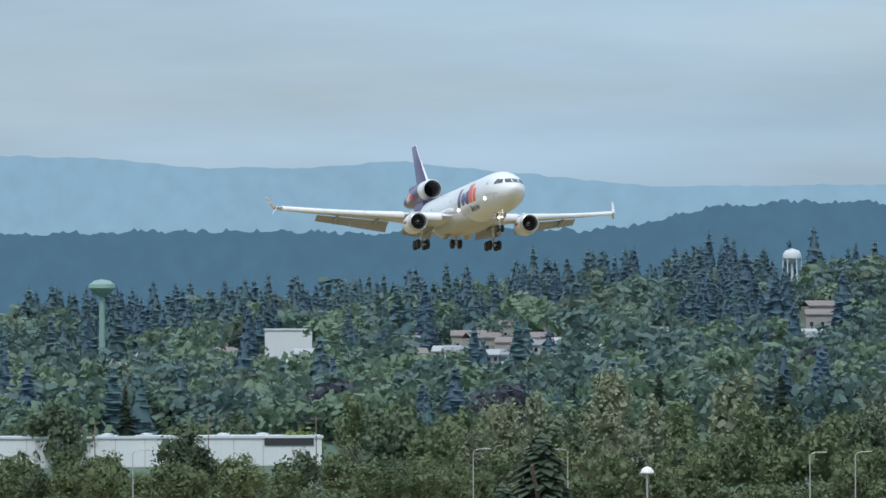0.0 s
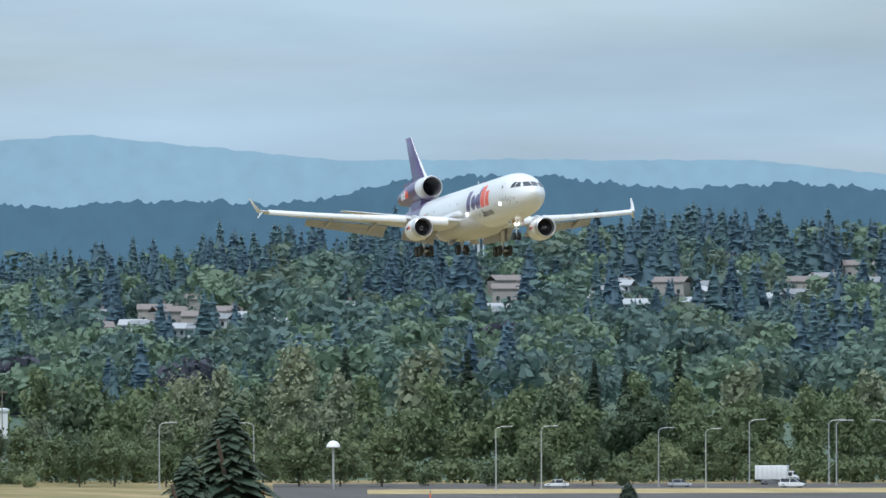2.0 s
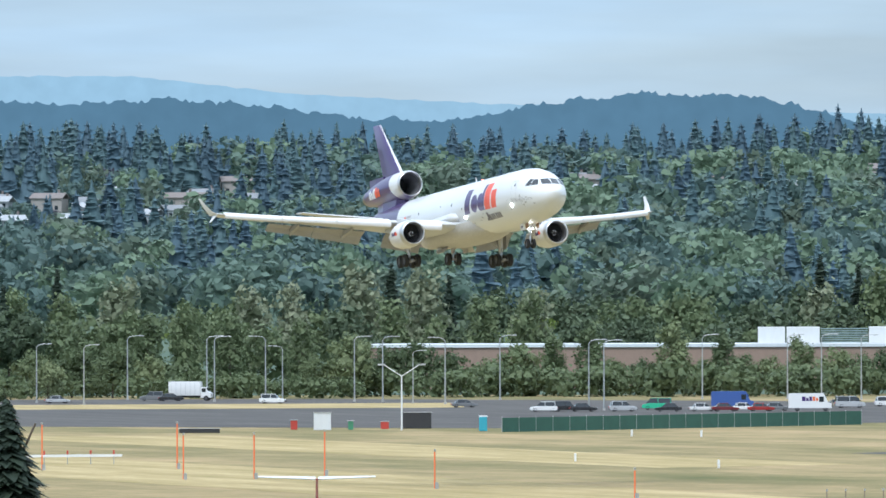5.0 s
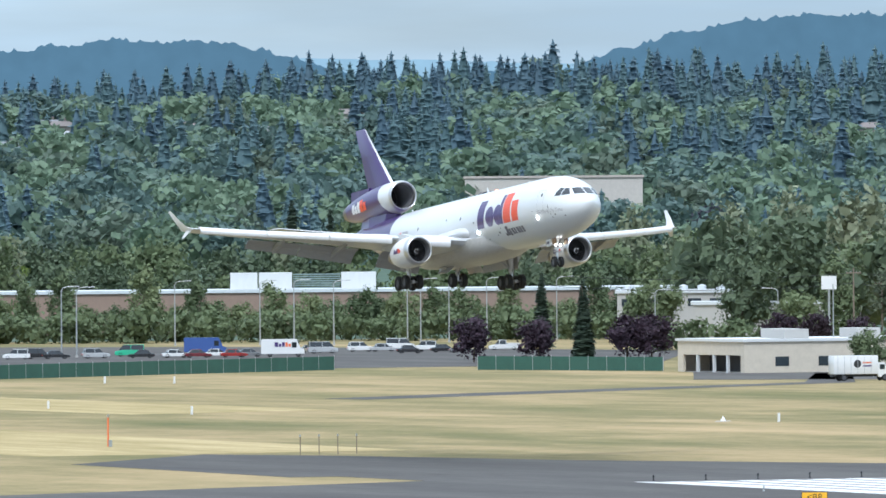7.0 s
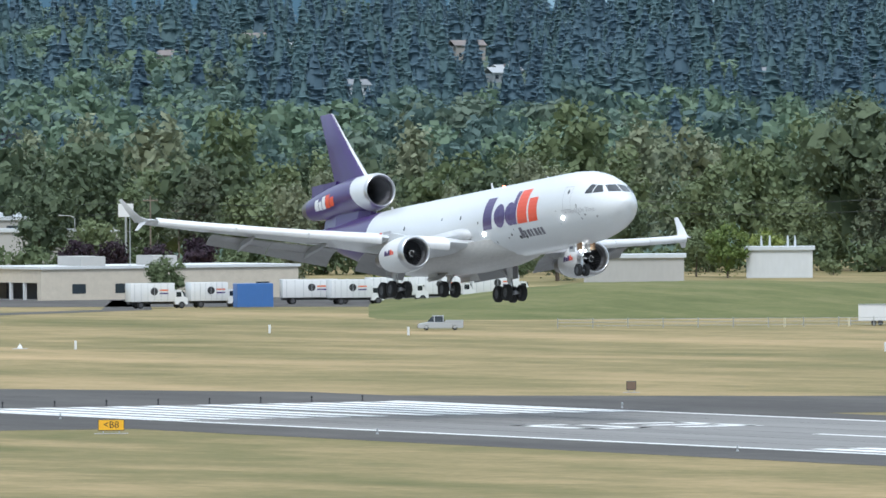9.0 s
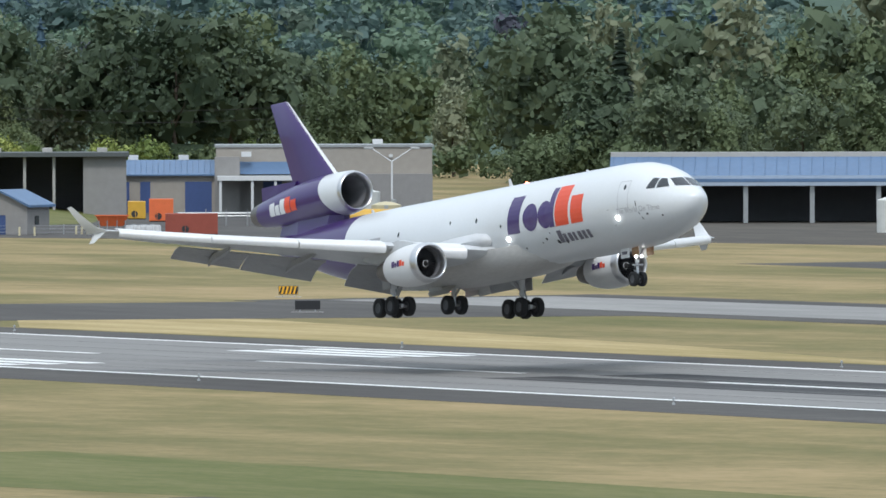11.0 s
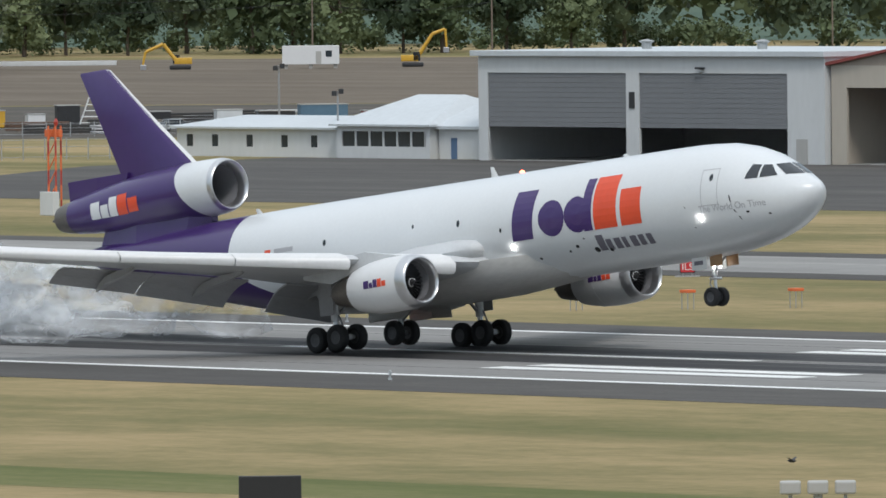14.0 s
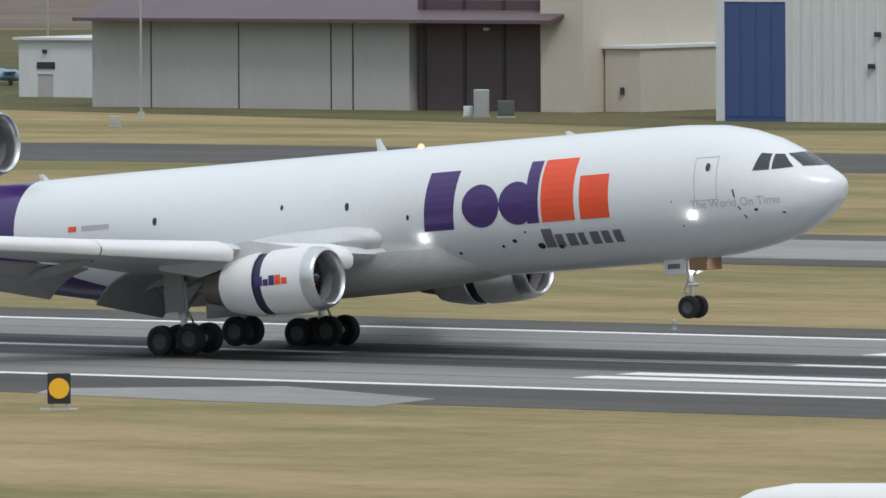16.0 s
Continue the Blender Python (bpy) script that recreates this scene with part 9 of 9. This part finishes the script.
part("disc", lathe(bmesh.new(), [(-0.16, 0.02), (-0.16, 0.42), (-0.14, 0.42)], 24, "y", (0, 0, 0.88), cap0=True), SIGNY, s, "yellow disc")
p = bearing(47.9, 431)
s = sign(p.x, p.y, 2.5, 0.95, SIGNB, "", WHITE, "dark back of a runway sign on the grass", 0)
s = sign(-745, 318, 1.4, 0.8, SIGNB, "", WHITE, "dark back of a runway sign on the grass", 0)
for x_, y_ in ((-466.0, 445.8), (-461.4, 450.6), (-457.7, 456.0)):
    o = thing("monitor_table", pose(x_, y_, 0), "orange field monitor on thin legs", "field monitor", "orange field monitors")
    part("top", boxed(-0.35, 0.35, -0.35, 0.35, 1.0, 1.18, 0.03), ORNG, o)
    for sx in (-0.25, 0.25):
        for sy in (-0.25, 0.25):
            part("leg", bar((sx, sy, 0), (sx, sy, 1.0), 0.03, n=6), GALV, o)
for x_, y_, hh in ((-1170.4, 387.4, 5.0), (-1170.1, 395.8, 5.0), (-1183.1, 408.8, 5.1), (-1106.9, 395.1, 4.0), (-1042.6, 394.0, 3.0), (-1235, 391, 5.4), (-1235, 408, 5.4), (-1300, 392, 5.6), (-1300, 408, 5.6), (-1365, 400, 5.8), (-1440, 398, 6.0)):
    o = thing("approach_light_mast", pose(x_, y_, 0), "thin orange and white approach light mast", "light mast", "approach light masts")
    for k in range(5):
        part("section", bar((0, 0, hh * k / 5), (0, 0, hh * (k + 1) / 5), 0.09, n=8), ORNG, o)
    part("lamp", lathe(bmesh.new(), [(hh, 0.05), (hh + 0.15, 0.13), (hh + 0.3, 0.13), (hh + 0.32, 0.02)], 10, "z", cap1=True), GALV, o)
    part("cabinet", boxed(0.5, 0.8, -0.15, 0.15, 0, 0.7), GALV, o)
for i in range(4):
    o = thing("threshold_light_post", pose(-990.5 - 0.5 * i, 394.5 + 2.2 * i, 0), "thin brown threshold light post", "light post", "threshold posts")
    part("post", bar((0, 0, 0), (0, 0, 1.8), 0.05, n=6), WOODP, o)
    part("lamp", bar((0, 0, 1.8), (0, 0, 2.0), 0.1), GALV, o)
o = thing("light_bar", pose(-1272, 402, 0), "white approach light bar with small red lamps", "light bar")
part("bar", boxed(-0.2, 0.2, -9, 11, 0.9, 1.2), WHITE, o)
for i in range(7):
    part("post", bar((0, -8 + 3 * i, 0), (0, -8 + 3 * i, 0.9), 0.06), GALV, o)
    part("lamp", bar((0, -8 + 3 * i, 1.2), (0, -8 + 3 * i, 1.7), 0.12), REDP, o)
for x_, y_ in ((-1260.9, 468.6), (-1452.9, 548.6), (-1443.3, 555.6), (-1208.7, 467.5), (-1110, 500), (-1186, 560), (-1160, 566), (-1030, 560)):
    o = part("marker_post", boxed(-0.12, 0.12, -0.12, 0.12, 0, 1.0, 0.03), WHITE, None, "", None, pose(x_, y_, 0))
    tagged(o, "short white marker post on grass", "post", "marker posts")
for i in range(9):
    o = part("edge_light", lathe(bmesh.new(), [(0, 0.12), (0.1, 0.1), (0.12, 0.05), (0.32, 0.05), (0.34, 0.1), (0.5, 0.08), (0.55, 0.02)], 10, "z", cap1=True), BLACK, None, "", None, pose(-868 + 0.0 * i, RY - 20 + 5 * i, 0.04))
    tagged(o, "low dark runway threshold light", "runway light", "runway lights")
for i in range(18):
    for s in (-1, 1):
        o = part("edge_light", lathe(bmesh.new(), [(0, 0.12), (0.1, 0.1), (0.12, 0.05), (0.3, 0.05), (0.32, 0.1), (0.45, 0.08), (0.5, 0.02)], 10, "z", cap1=True), GALV, None, "", None, pose(-830 + 61 * i, RY + s * 26.5, 0.02))
        tagged(o, "low runway edge light on the shoulder", "runway light", "runway lights")
# near rooftop-height lamps
def car_park_lamp(az, r, ztop, heads, label):
    t = thing("car_park_lamp", faced(az, r), label, "street lamp")
    part("pole", bar((0, 0, 0), (0, 0, ztop), 0.11, 0.07), GALV, t)
    if heads == 2:
        part("arm", bar((-0.4, 0, ztop), (0.4, 0, ztop), 0.035), GALV, t)
        for s in (-1, 1):
            part("head", boxed(s * 0.36 - 0.16, s * 0.36 + 0.16, -0.2, 0.2, ztop - 0.02, ztop + 0.1, 0.02), GALV, t)
    else:
        part("arm", bar((-0.55, 0, ztop - 0.2), (0.55, 0, ztop - 0.2), 0.035), GALV, t)
        for k in (-1, 0, 1):
            part("bracket", bar((k * 0.42, 0, ztop - 0.2), (k * 0.42, 0, ztop), 0.03), GALV, t)
            part("head", boxed(k * 0.42 - 0.16, k * 0.42 + 0.16, -0.14, 0.2, ztop, ztop + 0.2, 0.03), WALLG, t)
    return t


car_park_lamp(54.62, 200, 23.07 - 200 * math.tan(radians(2.55)), 2, "grey car park lamp with two flat heads")
car_park_lamp(51.56, 165, 23.07 - 165 * math.tan(radians(2.72)), 3, "grey lamp pole with three floodlight heads")
car_park_lamp(45.0, 165, 23.07 - 165 * math.tan(radians(3.03)), 3, "grey lamp pole with three floodlight heads")
o = thing("orange_board_post", faced(49.85, 190), "dark post with a faded orange board", "sign")
part("post", bar((0, 0, 0), (0, 0, 23.07 - 190 * math.tan(radians(2.78))), 0.05), WOODP, o)
part("board", boxed(0.05, 0.5, -0.02, 0.02, 23.07 - 190 * math.tan(radians(2.82)), 23.07 - 190 * math.tan(radians(2.78))), mat_cache("faded_orange", (0.55, 0.25, 0.16), 0.6), o)
o = plant("shrub", bearing(51.65, 172), 2.3, "near tree tops")
o.scale = (1.6, 1.6, 1.02)


def parked_jet(m, label, L=24.0):
    t = thing("parked_jet", m, label, "airplane")
    part("fuselage", lathe(bmesh.new(), [(-L / 2, 0.15), (-L / 2 + 4, 0.9), (-L / 2 + 8, 1.35), (L / 2 - 3.5, 1.35), (L / 2 - 1.4, 1.0), (L / 2 - 0.4, 0.5), (L / 2, 0.05)], 28, "x", (0, 0, 2.1), cap0=True, cap1=True), WHITE, t, "", 40)
    for s in (-1, 1):
        part("wing", wing_mesh([(1.0, 1.4, 2.0, 4.2, 0.1, 0), (10.5, 1.9, -3.2, 1.3, 0.1, 0)], s, 7), WING, t, "", 40)
        part("tailplane", wing_mesh([(0.1, 6.3, -L / 2 + 0.5, 2.2, 0.09, 0), (4.0, 6.4, -L / 2 - 1.2, 1.1, 0.09, 0)], s, 7), WHITE, t, "", 40)
        part("nacelle", lathe(bmesh.new(), [(-L / 2 + 4, 0.4), (-L / 2 + 4.5, 0.7), (-L / 2 + 7, 0.75), (-L / 2 + 7.3, 0.62)], 20, "x", (0, s * 2.0, 2.6), cap0=True, cap1=True), WHITE, t, "", 40)
        part("main_wheel", lathe(bmesh.new(), [(-0.15, 0.1), (-0.15, 0.42), (0.15, 0.42), (0.15, 0.1)], 14, "y", (-1, s * 1.6, 0.42), cap0=True, cap1=True), TYRE, t)
        part("main_leg", bar((-1, s * 1.6, 0.4), (-1, s * 1.4, 1.6), 0.09), STEEL, t)
    bm = bmesh.new()
    loft(bm, [[(-L / 2 + 4.2, 0, 2.9), (-L / 2 + 2, 0.15, 2.9), (-L / 2 + 0.2, 0, 2.6), (-L / 2 + 2, -0.15, 2.9)], [(-L / 2 + 0.9, 0, 6.3), (-L / 2, 0.08, 6.3), (-L / 2 - 1.4, 0, 6.3), (-L / 2, -0.08, 6.3)]])
    bmesh.ops.recalc_face_normals(bm, faces=bm.faces)
    part("fin", bm, REDP, t, "dark red fin")
    part("nose_leg", bar((L / 2 - 3, 0, 0.3), (L / 2 - 3, 0, 1.2), 0.08), STEEL, t)
    part("nose_wheel", lathe(bmesh.new(), [(-0.1, 0.1), (-0.1, 0.3), (0.1, 0.3), (0.1, 0.1)], 14, "y", (L / 2 - 3, 0, 0.3), cap0=True, cap1=True), TYRE, t)
    return t


tp = parked_jet(faced(31.95, 352, 0, 180), "small white parked jet with a dark nose", 24)
tp.scale = (0.62, 0.62, 0.62)
car("white van parked below the field edge", "white", "van", faced(38.9, 364, 0, 60))
o = thing("red_beacon_post", faced(39.25, 372), "low post with a red lamp", "beacon")
part("post", bar((0, 0, 0), (0, 0, 1.5), 0.06), STEEL, o)
part("lamp", lathe(bmesh.new(), [(1.5, 0.1), (1.6, 0.26), (1.85, 0.28), (2.0, 0.15), (2.02, 0.02)], 14, "z", cap1=True), REDP, o)
tp = parked_jet(faced(70.98, 750, 0, 90), "white parked aircraft with red T-tail", 20)
tp.scale = (1.0, 1.0, 1.47)
for x_, y_, zz in ((-300, 320, 0.5), (-296, 317, 0.35), (-325, 335, 0.4), (-318, 318, 0.3)):
    o = thing("crow", pose(x_, y_, zz + 0.1, 0, 0, 30), "small black bird over the grass", "bird", "birds")
    part("body", lathe(bmesh.new(), [(-0.22, 0.01), (-0.1, 0.07), (0.08, 0.08), (0.2, 0.01)], 8, "x"), BLACK, o)
    for s in (-1, 1):
        bm = bmesh.new()
        loft(bm, [[(0.08, s * 0.05, 0.03), (-0.08, s * 0.05, 0.03), (-0.08, s * 0.05, 0.05)], [(0.05, s * 0.4, 0.14), (-0.06, s * 0.4, 0.14), (-0.06, s * 0.4, 0.15)]])
        part("wing", bm, BLACK, o)
    BIRDS.append((o, x_, y_, zz))


# ---------- tyre smoke: soft grey puffs that rise where the wheels touch ----------
def smoke_mat():
    m = bpy.data.materials.new("tyre_smoke")
    m.use_nodes = True
    n, l = m.node_tree.nodes, m.node_tree.links
    b = n["Principled BSDF"]
    b.inputs["Base Color"].default_value, b.inputs["Roughness"].default_value = (0.82, 0.85, 0.88, 1), 1.0
    b.inputs["Specular IOR Level"].default_value = 0.0
    c = n.new("ShaderNodeTexCoord")
    t = n.new("ShaderNodeTexNoise")
    t.inputs["Scale"].default_value, t.inputs["Detail"].default_value = 0.55, 5
    l.new(c.outputs["Object"], t.inputs["Vector"])
    r = n.new("ShaderNodeMapRange")
    r.inputs["From Min"].default_value, r.inputs["From Max"].default_value = 0.36, 0.72
    r.inputs["To Min"].default_value, r.inputs["To Max"].default_value = 0.0, 0.42
    l.new(t.outputs["Fac"], r.inputs[0])
    l.new(r.outputs[0], b.inputs["Alpha"])
    return m


SMOKE = smoke_mat()
PUFFS = []
PRNG = np.random.default_rng(12)
for k in range(28):
    bm = bmesh.new()
    bmesh.ops.create_icosphere(bm, subdivisions=3, radius=1.0)
    big = 1.0 if k < 16 else 1.75
    rx, ry, rz = PRNG.uniform(2.4, 4.6) * big, PRNG.uniform(1.3, 2.2) * big, PRNG.uniform(1.0, 2.0) * big
    for v in bm.verts:
        q = 1 + 0.35 * noise.noise(v.co * 1.7 + Vector((k * 3.1, 0, 0)))
        v.co = Vector((v.co.x * rx * q, v.co.y * ry * q, v.co.z * rz * q))
    o = part("smoke_puff", bm, SMOKE, None, "", 180)
    o.visible_shadow = False
    tagged(o, "thin grey puff of tyre smoke", "smoke", "tyre smoke")
    side = -1 if k % 2 else 1
    PUFFS.append((o, -484.0 + 2.5 * (k % 16) + PRNG.uniform(-1, 1), RUNWAY_Y + side * 5.3, 13.28 + 0.034 * (k % 16) + (0.25 if k > 15 else 0), PRNG.uniform(0.6, 2.6), side))


# ---------- vehicles under way ----------
pickup = car("grey pickup truck driving on the grass track", "silver", "pickup", faced(63.82, 1323))
white_truck = box_truck("white box truck driving on the access road", faced(71.6, 2010), 8.0, mark=False)
white_car = car("white car driving on the access road", "white", "suv", faced(71.3, 1975))


# ---------- what moves ----------
def motions():
    walk(airliner, [(t, pose(s, RUNWAY_Y, z, b, -p, 0)) for t, s, z, p, b in FLIGHT])
    for _, rear in engine_parts:
        walk(rear, [(0, pose(0, 0, 0)), (14.6, pose(0, 0, 0)), (15, pose(-0.25, 0, 0)), (15.5, pose(-0.46, 0, 0)), (16, pose(-0.5, 0, 0))])
    for o, x, y, t0, up, side in PUFFS:
        walk(o, [(0, pose(x, y, -6)), (t0 - 0.12, pose(x, y, -4)), (t0, pose(x - 1, y, 0.6)), (t0 + 0.4, pose(x - 5, y + side, 0.8 + up)), (t0 + 0.9, pose(x - 9, y + 2 * side, 1.2 + 1.9 * up, 0, 10, 20)), (16, pose(x - 14, y + 3 * side, 2 + 2.6 * up, 0, 20, 60))])
    a = radians(63.82)
    rows = []
    for t in (0, 8, 9, 10, 16):
        p = bearing(63.82, 1323) - Vector((math.cos(a), math.sin(a), 0)) * 10.5 * (t - 9)
        rows.append((t, pose(p.x, p.y, 0.02, 0, 0, 63.82 + 180)))
    walk(pickup, rows)
    for o, az, r, v in ((white_truck, 71.62, 2015, 2.2), (white_car, 71.14, 1965, 6.2)):
        rows = []
        for t in (0, 3.2, 5.4, 16):
            w = radians(az)
            p = bearing(az, r, 0.03) + Vector((math.cos(w), math.sin(w), 0)) * v * (t - 5.4)
            rows.append((t, pose(p.x, p.y, 0.03, 0, 0, az - 12)))
        walk(o, rows)
    for k, (o, x, y, z) in enumerate(BIRDS):
        walk(o, [(0, pose(x - 30, y - 12, z + 3, 0, 0, 20)), (14, pose(x - 1.5, y, z + 0.3, 0, 0, 20)), (15, pose(x + 5, y + 1.5, z + 0.5, 0, 0, 25)), (16, pose(x + 12, y + 4, z + 1.0, 0, 0, 30))])


motions()
